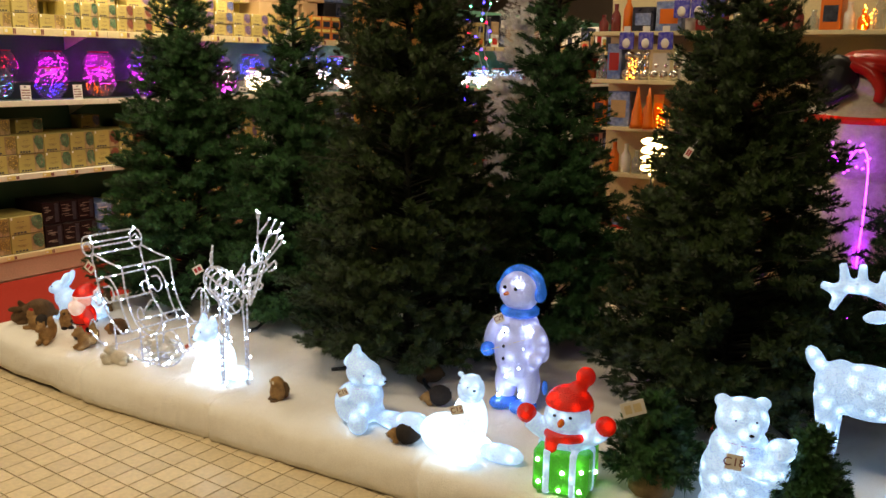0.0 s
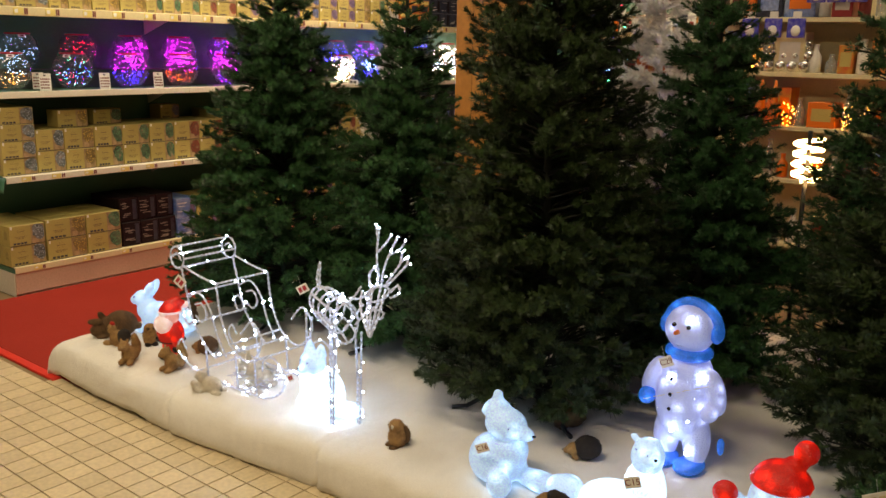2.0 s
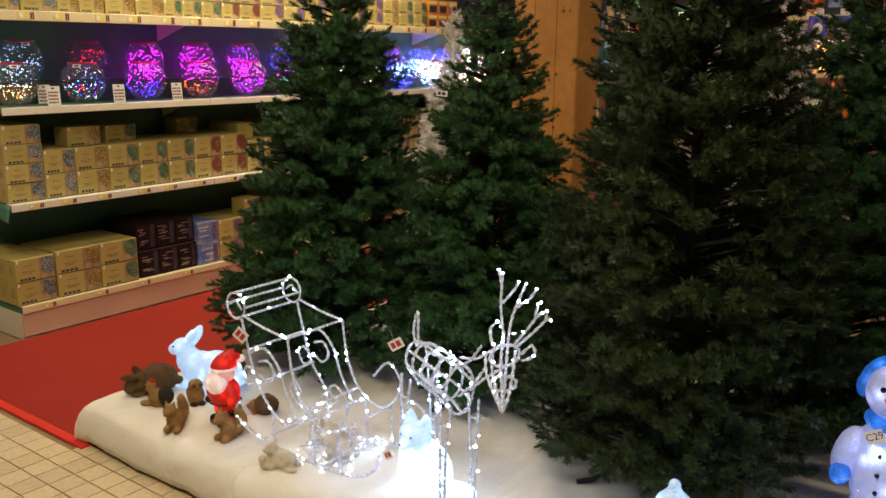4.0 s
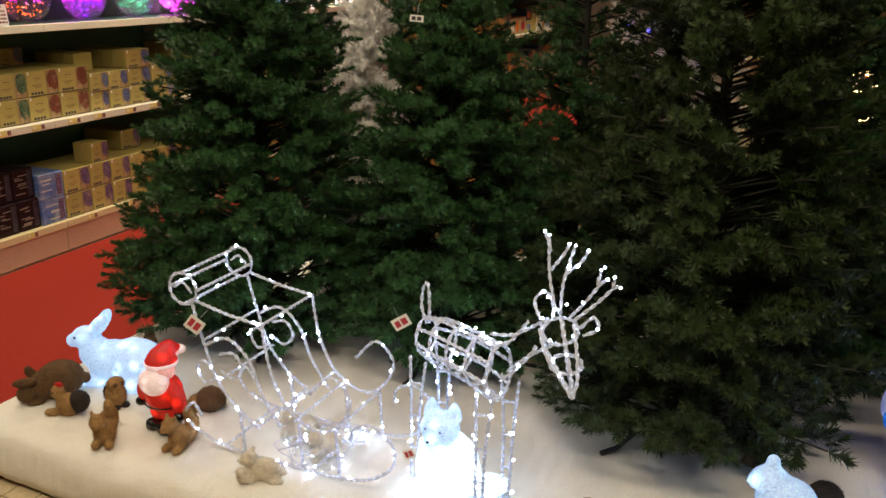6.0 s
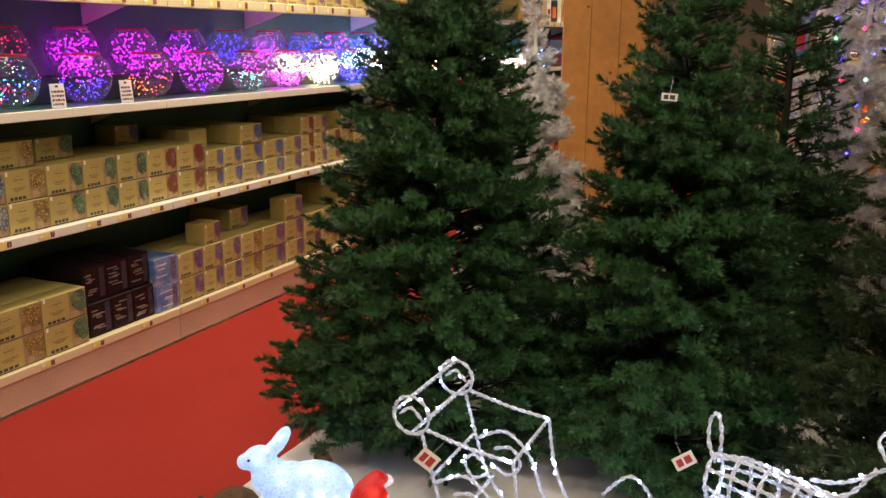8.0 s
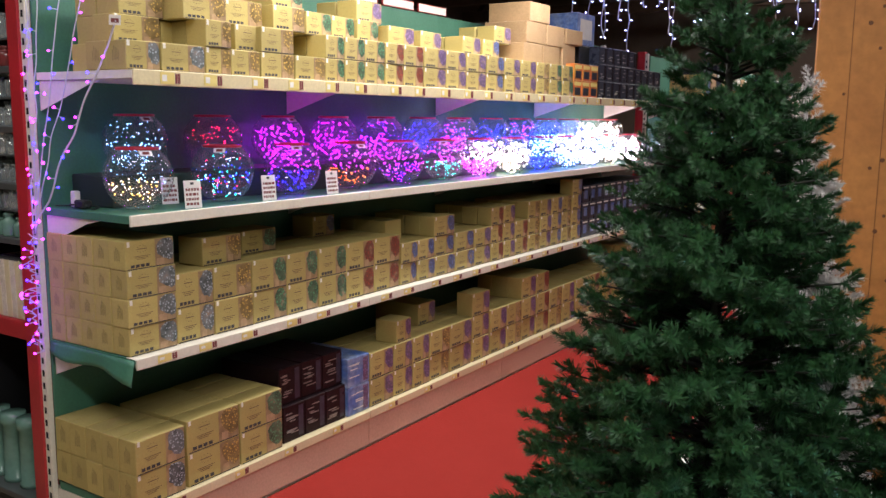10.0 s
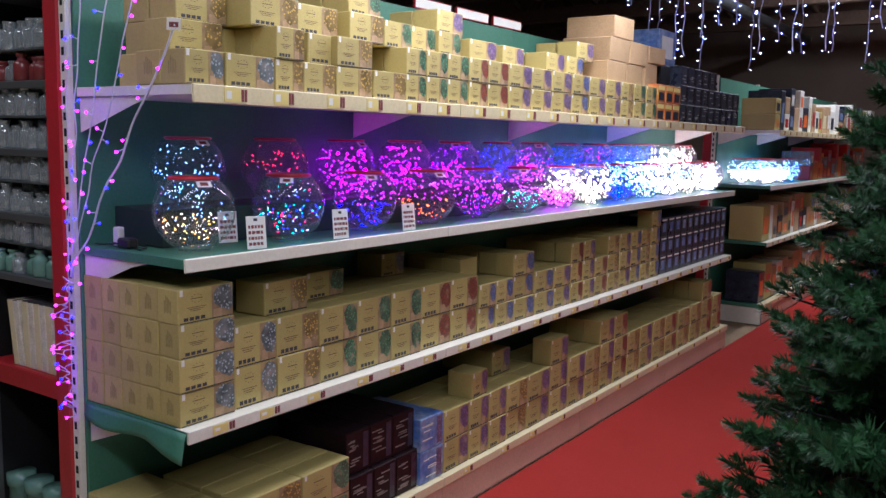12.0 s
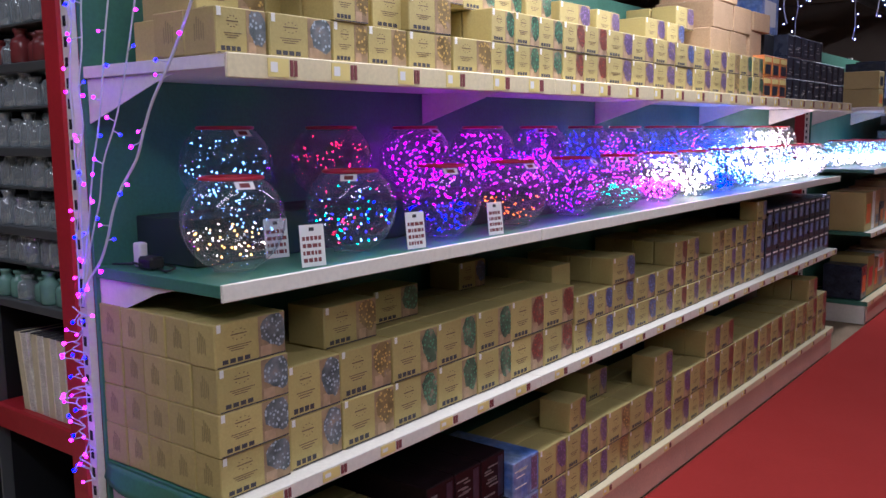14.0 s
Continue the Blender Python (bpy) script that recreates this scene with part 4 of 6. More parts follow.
# ---- the other side of the shelving: glassware rows ----
side = empty("shelving_unit", "red and white shelving behind the end post, full of glassware", "shelving")
ZS = (0.42, 0.80, 1.13, 1.345, 1.455, 1.565, 1.675, 1.79)
for z in (0.05, 0.80, 1.13, 1.345, 1.565, 1.79, 2.1):
    b = bmesh.new()
    bx(b, -1.10, -0.63, 0.0, 1.3, z - 0.025, z, 0, 0.003)
    s = part("shelf", b, M_RED if z == 0.80 else M_STEEL, side)
    if z == 0.80:
        b = bmesh.new()
        bx(b, -1.10, -0.63, -0.008, -0.001, z - 0.07, z, 0, 0.003)
        part("lip", b, M_RED, s, "red shelf edge")
b = bmesh.new()
bx(b, -1.14, -1.11, 0.0, 0.04, 0, 2.3, 0, 0.003)
part("upright", b, M_STEEL, side)
# added black panels and floor sheet stand in for the darkness behind the jars
b = bmesh.new()
bx(b, -1.135, -1.112, -0.04, 1.3, 0, 2.3)
part("back_panel", b, M_BLACK, side, "black panel added to darken the gap behind the jars")
b = bmesh.new()
bx(b, -1.11, -0.63, 0.004, 1.3, 0, 0.024)
part("base", b, M_BLACK, side)
b = bmesh.new()
bx(b, -1.11, -0.63, 0.55, 0.56, 0.05, 2.3)
part("divider", b, M_BLACK, side)
M_JAR = thin_glass("jar_glass", (0.78, 0.82, 0.82), 0.32, 0.55)
M_JARRED = material("red_jar", (0.20, 0.04, 0.04), 0.2, var=0.4, scale=30)
M_JARGREEN = material("green_jar", (0.16, 0.30, 0.24), 0.2, var=0.4, scale=30)
jar = {}
rj = random.Random(61)
for nm, m in (("clear", M_JAR), ("red", M_JARRED), ("green", M_JARGREEN)):
    b = bmesh.new()
    lathe(b, [(0.026, 0), (0.030, 0.006), (0.030, 0.055), (0.026, 0.068), (0.016, 0.074), (0.016, 0.086), (0.020, 0.088), (0.020, 0.098)], seg=12)
    jar[nm] = mesh_of(b, "glass_jar", m, True)
for z, kind in ((1.13, "green"), (1.24, "clear"), (1.345, "clear"), (1.455, "clear"), (1.565, "clear"), (1.675, "clear"), (1.79, "red"), (1.895, "clear"), (2.1, "clear")):
    if z in (1.24, 1.455, 1.675, 1.895):
        b = bmesh.new()
        bx(b, -1.08, -0.64, 0.01, 0.5, z - 0.006, z - 0.001)
        part("tray", b, M_STEEL, side)
    for i in range(7):
        for j in range(3):
            ob = tagged(new("glass_jar", jar[kind if (i + j) % 4 else "clear"]), "small glass jar in a row on the shelf", "jar", "glass jars")
            ob.matrix_basis = pose(-0.67 - 0.063 * i + rj.uniform(-0.006, 0.006), 0.04 + 0.066 * j + rj.uniform(-0.012, 0.008), z, rj.uniform(-2, 2), 0, rj.uniform(0, 360)) @ Matrix.Diagonal((rj.uniform(0.86, 1.04), rj.uniform(0.86, 1.04), rj.choice((0.72, 0.8, 0.96, 1.0)), 1))
for i in range(9):
    b = bmesh.new()
    bx(b, -0.034, 0, 0, 0.22, 0, 0.235, 0, 0.002)
    bx(b, -0.030, -0.004, -0.001, 0.2, 0.235, 0.238, 1)
    thing("photo_album", b, [M_FUR_WHITE if i % 2 else M_CREAM, M_INK_DARK], "cream boxed album standing on the red shelf", "album", "albums", at=pose(-0.645 - 0.036 * i, 0.02, 0.80, 0, -2 if i < 7 else -8, 0))
for i in range(4):
    b = bmesh.new()
    lathe(b, [(0.05, 0), (0.05, 0.02), (0.045, 0.024), (0.045, 0.25), (0.052, 0.256), (0.052, 0.30)], seg=16)
    thing("storage_jar", b, M_JARGREEN, "tall clear jar with a green lid", "jar", "storage jars", at=pose(-0.72 - 0.12 * i, 0.09, 0.05 + 0.0), smooth=True)


# ---- fir trees ----
def sprig_template(rng, n, length, needle):
    """A plump, round-ended brush of needles on a short stem that points along +z and bends a little."""
    t = rng.uniform(0.0, 1.0, n) ** 0.75
    a = rng.uniform(0, math.tau, n)
    lean = np.radians(rng.uniform(48, 84, n)) * (1 - 0.8 * t ** 3 * rng.uniform(0.4, 1.0, n))
    ln = needle * rng.uniform(0.75, 1.12, n) * (0.75 + 0.35 * np.sin(np.pi * t)) * (1 - 0.35 * t ** 3)
    bend = rng.uniform(-0.25, 0.25)
    root = np.stack([bend * length * t * t, 0 * t, t * length], 1)
    d = np.stack([np.sin(lean) * np.cos(a), np.sin(lean) * np.sin(a), np.cos(lean)], 1)
    w = np.stack([-np.sin(a), np.cos(a), 0 * a], 1) * 0.0031
    tip = root + d * ln[:, None]
    return np.stack([root - w, root + w, tip], 1).reshape(-1, 3)


def frames_of(d, rng):
    """Turns that carry +z to each direction, with a random spin."""
    d = d / np.linalg.norm(d, axis=1, keepdims=True)
    h = rng.normal(size=d.shape)
    u = np.cross(d, h)
    u /= np.linalg.norm(u, axis=1, keepdims=True)
    return np.stack([u, np.cross(d, u), d], 2)


def fir(x, y, z, h, r, label, mat=None, seed=1, tufts=1500, needles=80, power=0.85, bare=0.10, stand=True, group="fir trees", tuft=1.0):
    mat = mat or M_FIR
    rng = np.random.default_rng(seed)
    ob = empty("christmas_tree", label, "tree", group, at=pose(x, y, z))
    roots, dirs, sizes = [], [], []
    stems = bmesh.new()
    z0 = h * bare

    def hull(f, a):
        lump = noise.noise(Vector((math.cos(a) * 2.1, math.sin(a) * 2.1, f * 7 + seed)))
        fine = noise.noise(Vector((math.cos(a) * 6, math.sin(a) * 6, f * 22 + seed)))
        skirt = 0.80 + 0.20 * min(1.0, f / 0.07)
        return (r * (1 - f) ** power * skirt + 0.015) * (1 + 0.13 * lump + 0.10 * fine)

    def brush(p, d, size):
        roots.append(np.array(p))
        dirs.append(np.array(d))
        sizes.append(size)

    reach = 0.075 * tuft
    while len(roots) < tufts:
        f = 1 - (1 - rng.uniform(0, 0.995)) ** 0.60
        a = rng.uniform(0, math.tau)
        full = max(hull(f, a) * (rng.uniform(0.90, 1.03) if rng.random() < 0.8 else rng.uniform(0.6, 0.85)) - reach * 0.75, 0.010)
        zt = z0 + (h - z0) * f + rng.uniform(-0.02, 0.02)
        rise = rng.uniform(0.0, 0.35) + 0.7 * f
        size = rng.uniform(0.85, 1.2) * (0.70 + 0.30 * (1 - f))
        c, s_ = math.cos(a), math.sin(a)
        drop = 0.28 * full

        def along(u):
            return np.array([full * u * c, full * u * s_, zt - drop * (1 - u) ** 1.4])

        brush(along(1.0), (c, s_, rise), size)
        steps = min(4, max(1, int(full / 0.05)))
        for q in range(steps):
            u = 1.0 - (q + rng.uniform(0.2, 0.9)) * 0.05 / max(full, 0.05)
            if u < 0.2:
                break
            for side in (-1, 1):
                if rng.random() < 0.12:
                    continue
                turn = a + side * rng.uniform(0.3, 1.1)
                brush(along(u) + rng.uniform(-0.015, 0.015, 3), (math.cos(turn), math.sin(turn), rise * 0.5 + rng.uniform(-0.55, 0.8)), size * rng.uniform(0.75, 1.1))
        if full > 0.16:
            brush(along(rng.uniform(0.4, 0.7)), (c, s_, rng.uniform(-0.9, 0.9)), size * 1.35)
        if full > 0.05:
            tube(stems, [tuple(along(0.0)), tuple(along(0.5)), tuple(along(1.0))], [0.005, 0.004, 0.0025], sides=4)
    for q in range(9):
        roots.append(np.array([0, 0, h - 0.14 + 0.015 * q]))
        dirs.append(np.array([rng.normal() * 0.25, rng.normal() * 0.25, 1.0]))
        sizes.append(0.7)
    roots, dirs, sizes = np.array(roots), np.array(dirs), np.array(sizes)
    tmpl = [sprig_template(rng, needles, 0.066 * tuft, 0.036 * tuft) for _ in range(6)]
    turns = frames_of(dirs, rng)
    allv = []
    pick = rng.integers(0, 6, len(roots))
    for t in range(6):
        s = pick == t
        v = np.einsum("nij,kj->nki", turns[s], tmpl[t]) * sizes[s][:, None, None] + roots[s][:, None, :]
        allv.append(v.reshape(-1, 3))
    v = np.concatenate(allv)
    part("crown", raw_mesh("crown", v, np.arange(len(v)).reshape(-1, 3), mat), None, ob)
    part("framework", stems, M_BARK if mat is not M_FIR_WHITE else M_FIR_WHITE, ob, kind="stuff")
    b = bmesh.new()
    tube(b, [(0, 0, 0.03), (0, 0, h * 0.5), (0, 0, h - 0.1)], [0.020, 0.016, 0.006], sides=8)
    part("trunk", b, M_BARK if mat is not M_FIR_WHITE else M_FIR_WHITE, ob)
    if stand:
        for k in range(4):
            a = math.tau * k / 4 + 0.5 + seed
            c, s_ = math.cos(a), math.sin(a)
            b = bmesh.new()
            tube(b, [(0, 0, 0.16), (0.05 * c, 0.05 * s_, 0.13), (0.30 * c, 0.30 * s_, 0.012), (0.36 * c, 0.36 * s_, 0.012)], 0.009, sides=6)
            part("stand_leg", b, M_STAND, ob)
    return ob


fir(1.85, 0.58, SNOW, 2.15, 0.61, "bushy dark green artificial fir on a black stand", seed=11, tufts=4600, needles=75, bare=0.05)
fir(2.62, 0.68, SNOW, 1.87, 0.51, "slimmer green artificial fir with a hanging price tag", seed=12, tufts=3900, needles=72, power=0.76, bare=0.05)
fir(3.55, 0.45, SNOW, 2.45, 0.58, "tall olive-green artificial fir on a black metal stand", M_FIR_OLIVE, seed=13, tufts=5000, needles=69, bare=0.045, power=0.62)
fir(3.88, 1.22, SNOW, 2.25, 0.50, "tall dark green artificial fir behind the others", seed=14, tufts=3700, needles=55, power=0.85, bare=0.03)
fir(4.96, 0.72, SNOW, 2.05, 0.58, "tall wide olive-green artificial fir", M_FIR_OLIVE, seed=15, tufts=4600, needles=66, power=0.68, bare=0.055)
fir(4.44, 1.85, SNOW, 2.25, 0.40, "dark green artificial fir in the second row", seed=20, tufts=2300, needles=43, power=0.75)
fir(5.56, 1.20, SNOW, 1.35, 0.45, "low dark green artificial fir at the end of the row", seed=16, tufts=1600, needles=43)
fir(2.86, 1.56, SNOW, 2.10, 0.40, "dark green artificial fir with coloured lights", seed=17, tufts=2300, needles=48, power=0.65)
fir(1.91, 1.36, SNOW, 1.60, 0.36, "white flocked artificial fir behind the green ones", M_FIR_WHITE, seed=18, tufts=2300, needles=50, group="white trees", tuft=1.1)
fir(3.12, 2.30, 0.0, 2.5, 0.56, "white flocked artificial fir with small ornaments", M_FIR_WHITE, seed=19, tufts=3400, needles=46, group="white trees", tuft=1.15)
for x, y, s, hh, rr in ((4.97, -0.04, 31, 0.30, 0.165), (5.435, 0.05, 32, 0.27, 0.120)):
    t = fir(x, y, SNOW + 0.05, hh, rr, "small potted fir with a burlap root ball", seed=s, tufts=380, needles=70, stand=False, group="small firs", bare=0.12, power=0.5, tuft=0.9)
    b = bmesh.new()
    lathe(b, [(0.045, -0.055), (0.075, -0.04), (0.08, 0.0), (0.05, 0.04), (0.025, 0.055)], seg=16, wob=0.12)
    part("root_ball", b, M_BURLAP, t, "tied burlap root ball")

# coloured lights hanging on the tree behind
cl = empty("tree_lights", "strings of tiny coloured lights hanging on a tree", "light string")
rnd = random.Random(8)
for x, y, z0, z1 in ((3.03, 1.72, 2.2, 1.36), (3.12, 1.70, 2.2, 1.15), (3.20, 1.66, 2.1, 1.55)):
    lp = [Vector((x + rnd.uniform(-0.022, 0.022), y + rnd.uniform(-0.02, 0.02), z0 + (z1 - z0) * k / 11)) for k in range(12)]
    b = bmesh.new()
    tube(b, curve_pts(lp, 3), 0.0018, sides=4)
    wire = part("wire", b, M_CORD, cl, "clear cord")
    hues = ["green", "blue", "red", "blue"]
    for j in range(4):
        part("bulbs", bulbs([q + Vector((rnd.uniform(-0.02, 0.02), -0.012, 0)) for q in lp[j::4]], 0.0062), M_BULB[hues[j]], wire, hues[j] + " bulbs")


# ---- paper tags ----
def writing(words, size, at, parent, mat, name="writing"):
    """Flat letters in the built-in font."""
    cu = bpy.data.curves.new(name, "FONT")
    cu.body, cu.size, cu.align_x, cu.align_y = words, size, "CENTER", "CENTER"
    cu.extrude = 0.0003
    tmp = new(name, cu)
    me = bpy.data.meshes.new_from_object(tmp.evaluated_get(bpy.context.evaluated_depsgraph_get()))
    bpy.data.objects.remove(tmp)
    me.materials.clear()
    me.materials.append(mat)
    return part(name, me, None, parent, at=at)


def tag(p, turn=(0, 0, 0), w=0.045, h=0.03, ink=M_TAG_RED, words=""):
    b = bmesh.new()
    bx(b, -w / 2, w / 2, -0.0007, 0.0007, -h / 2, h / 2)
    if not words:
        bx(b, -w * 0.36, -w * 0.08, -0.0012, -0.0007, -h * 0.28, h * 0.28, 1)
        bx(b, w * 0.02, w * 0.34, -0.0012, -0.0007, -h * 0.28, h * 0.28, 1)
    tube(b, [(0, 0, h / 2), (0.004, 0.006, h / 2 + 0.035)], 0.0006, 2, 3)
    ob = thing("price_tag", b, [M_PAPER, ink, M_CORD], "small white paper tag with red print", "price tag", "price tags", at=pose(*p, *turn))
    if words:
        writing(words, h * 0.78, pose(0, -0.0012, 0, 90, 0, 0), ob, M_INK_RED)
    return ob


tag((2.64, 0.31, 1.43), (0, 4, 20), 0.042, 0.02, M_INK_DARK)
tag((4.95, 0.13, 1.30), (0, 30, 30), 0.02, 0.036)
tag((4.955, -0.215, 0.525), (10, -18, 30), 0.075, 0.055, M_CREAM)
tag((2.244, -0.332, 0.595), (0, 38, 20), 0.05, 0.045)
tag((2.814, -0.155, 0.637), (0, -30, 25), 0.05, 0.035)

# ---- wire reindeer ----
def rope(b, pts, n=5, r=0.0046, smooth=True):
    """Two glittering strands wound round each other."""
    pts = curve_pts(pts, n) if smooth else [Vector(p) for p in pts]
    fine = [pts[0]]
    for a, c in zip(pts, pts[1:]):
        k = max(1, int((c - a).length / 0.007))
        fine += [a.lerp(c, (q + 1) / k) for q in range(k)]
    for ph in (0.0, math.pi):
        out = []
        for q, p in enumerate(fine):
            d = (fine[min(q + 1, len(fine) - 1)] - fine[max(q - 1, 0)]).normalized()
            u = d.cross(Vector((0.31, 0.17, 0.93))).normalized()
            w = d.cross(u)
            a = ph + q * 1.15
            out.append(p + (u * math.cos(a) + w * math.sin(a)) * r * 0.62)
        tube(b, out, r * 0.62, sides=5)
    ROPE_PTS.extend(fine)


ROPE_PTS = []


def rope_bulbs(n, rnd, away=0.007):
    """Bulbs clipped along the rope laid so far."""
    out = [p + Vector((rnd.uniform(-1, 1), rnd.uniform(-1, 1), rnd.uniform(-0.6, 1))) * away for p in rnd.sample(ROPE_PTS, min(n, len(ROPE_PTS)))]
    ROPE_PTS.clear()
    return out


deer = empty("lit_reindeer", "wire-frame reindeer wound with sparkling clear rope lights", "light figure", at=pose(2.86, -0.12, SNOW, 0, 0, -22))
# local axes: x to the head, z up from the snow
body_rings = [(0.02, 0.43, 0.04, 0.055), (0.085, 0.43, 0.052, 0.068), (0.15, 0.428, 0.055, 0.068), (0.22, 0.422, 0.055, 0.070), (0.29, 0.41, 0.05, 0.078)]
for bxx, bz, ry_, rz_ in body_rings:
    b = bmesh.new()
    rope(b, [(bxx, ry_ * math.cos(t), bz + rz_ * math.sin(t)) for t in [k * math.tau / 10 for k in range(11)]], 2)
    part("hoop", b, M_ROPE, deer)
for k in range(8):
    t = k * math.tau / 8 + 0.2
    b = bmesh.new()
    rope(b, [(px, qy * math.cos(t), pz + qz * math.sin(t)) for px, pz, qy, qz in body_rings], 3)
    part("rail", b, M_ROPE, deer)
b = bmesh.new()
rope(b, [(0.02, 0, 0.465), (0.0, 0.0, 0.51), (-0.005, 0.01, 0.56), (0.012, 0.01, 0.58), (0.03, 0.0, 0.54), (0.03, 0, 0.47)], 4)
part("tail", b, M_ROPE, deer)
W = deer.matrix_basis.inverted()


def wl(*pts):
    return [W @ Vector(p) for p in pts]


b = bmesh.new()
for s in (-1, 1):
    rope(b, wl((3.08, -0.19 + 0.03 * s, 0.655), (3.15, -0.20 + 0.03 * s, 0.67), (3.22 + 0.02 * s, -0.20 + 0.02 * s, 0.735)), 4)
    rope(b, wl((3.14, -0.22 + 0.03 * s, 0.57), (3.19, -0.22 + 0.03 * s, 0.62), (3.25 + 0.02 * s, -0.22 + 0.02 * s, 0.68)), 4)
part("neck", b, M_ROPE, deer)
b = bmesh.new()
nose = (3.352, -0.335, 0.605)
for dx, dy, dz in ((-0.045, 0.0, -0.02), (0.04, -0.01, 0.0), (-0.01, 0.03, 0.02), (0.02, -0.05, 0.02), (-0.035, -0.05, -0.01)):
    rope(b, wl((3.275 + dx, -0.205 + dy, 0.745 + dz), (3.30 + dx * 0.9, -0.25 + dy * 0.9, 0.70 + dz), (3.335 + dx * 0.5, -0.305 + dy * 0.4, 0.645), nose), 4)
rope(b, wl(*[(3.285 + 0.045 * math.cos(t), -0.225 + 0.04 * math.sin(t), 0.725 + 0.02 * math.sin(t)) for t in [k * math.tau / 10 for k in range(11)]]), 2)
rope(b, wl(*[(3.318 + 0.04 * math.cos(t), -0.28 + 0.03 * math.sin(t), 0.665 + 0.012 * math.sin(t)) for t in [k * math.tau / 10 for k in range(11)]]), 2)
rope(b, wl((3.225, -0.20, 0.735), (3.20, -0.175, 0.775), (3.225, -0.165, 0.80), (3.25, -0.18, 0.775), (3.255, -0.195, 0.745)), 4)
rope(b, wl((3.33, -0.21, 0.735), (3.36, -0.20, 0.765), (3.375, -0.21, 0.74), (3.34, -0.22, 0.72)), 4)
part("head", b, M_ROPE, deer)
leds = []
for prongs in ((((3.262, -0.195, 0.76), (3.235, -0.175, 0.85), (3.222, -0.15, 0.945)), ((3.236, -0.17, 0.86), (3.262, -0.15, 0.90), (3.272, -0.14, 0.925)),
                ((3.275, -0.195, 0.76), (3.268, -0.16, 0.83), (3.282, -0.115, 0.915)), ((3.272, -0.15, 0.85), (3.30, -0.12, 0.875), (3.315, -0.11, 0.905)), ((3.235, -0.17, 0.91), (3.212, -0.155, 0.955))),
               (((3.30, -0.20, 0.755), (3.335, -0.20, 0.80), (3.368, -0.19, 0.85), (3.385, -0.19, 0.865)), ((3.36, -0.19, 0.845), (3.366, -0.185, 0.885)),
                ((3.31, -0.21, 0.75), (3.36, -0.21, 0.80), (3.405, -0.20, 0.85), (3.418, -0.20, 0.852)), ((3.40, -0.20, 0.848), (3.402, -0.195, 0.875)))):
    b = bmesh.new()
    for pr in prongs:
        rope(b, wl(*pr), 4, 0.0042)
        leds.append(wl(pr[-1])[0])
    part("antler", b, M_ROPE, deer)
leds += wl((3.262, -0.20, 0.77), (3.285, -0.18, 0.78), (3.23, -0.2, 0.74))
for fx in (0.03, 0.28):
    for s in (-1, 1):
        b = bmesh.new()
        for dx in (-0.012, 0.022):
            rope(b, [(fx + dx * 1.8, 0.05 * s, 0.38), (fx + dx, 0.055 * s, 0.22), (fx + dx * 0.7, 0.055 * s, 0.02), (fx + dx * 0.5, 0.055 * s, 0.0)], 4)
        for zz in (0.10, 0.2, 0.3):
            rope(b, [(fx - 0.016, 0.055 * s, zz), (fx + 0.024, 0.055 * s, zz + 0.012)], 2, 0.0035)
        part("leg", b, M_ROPE, deer)
        leds += [Vector((fx + 0.02, 0.055 * s + 0.01, zz)) for zz in (0.03, 0.13, 0.25)]
rnd = random.Random(3)
leds += rope_bulbs(70, rnd)
part("bulbs", bulbs(leds, 0.0044), M_LED, deer, "white lit bulbs")

# ---- wire sleigh ----
sl = empty("lit_sleigh", "wire-frame sleigh wound with sparkling clear rope lights", "light figure", at=pose(0, 0, 0))
BACKY, FRONTY = -0.03, -0.30
leds = []
rnd = random.Random(9)
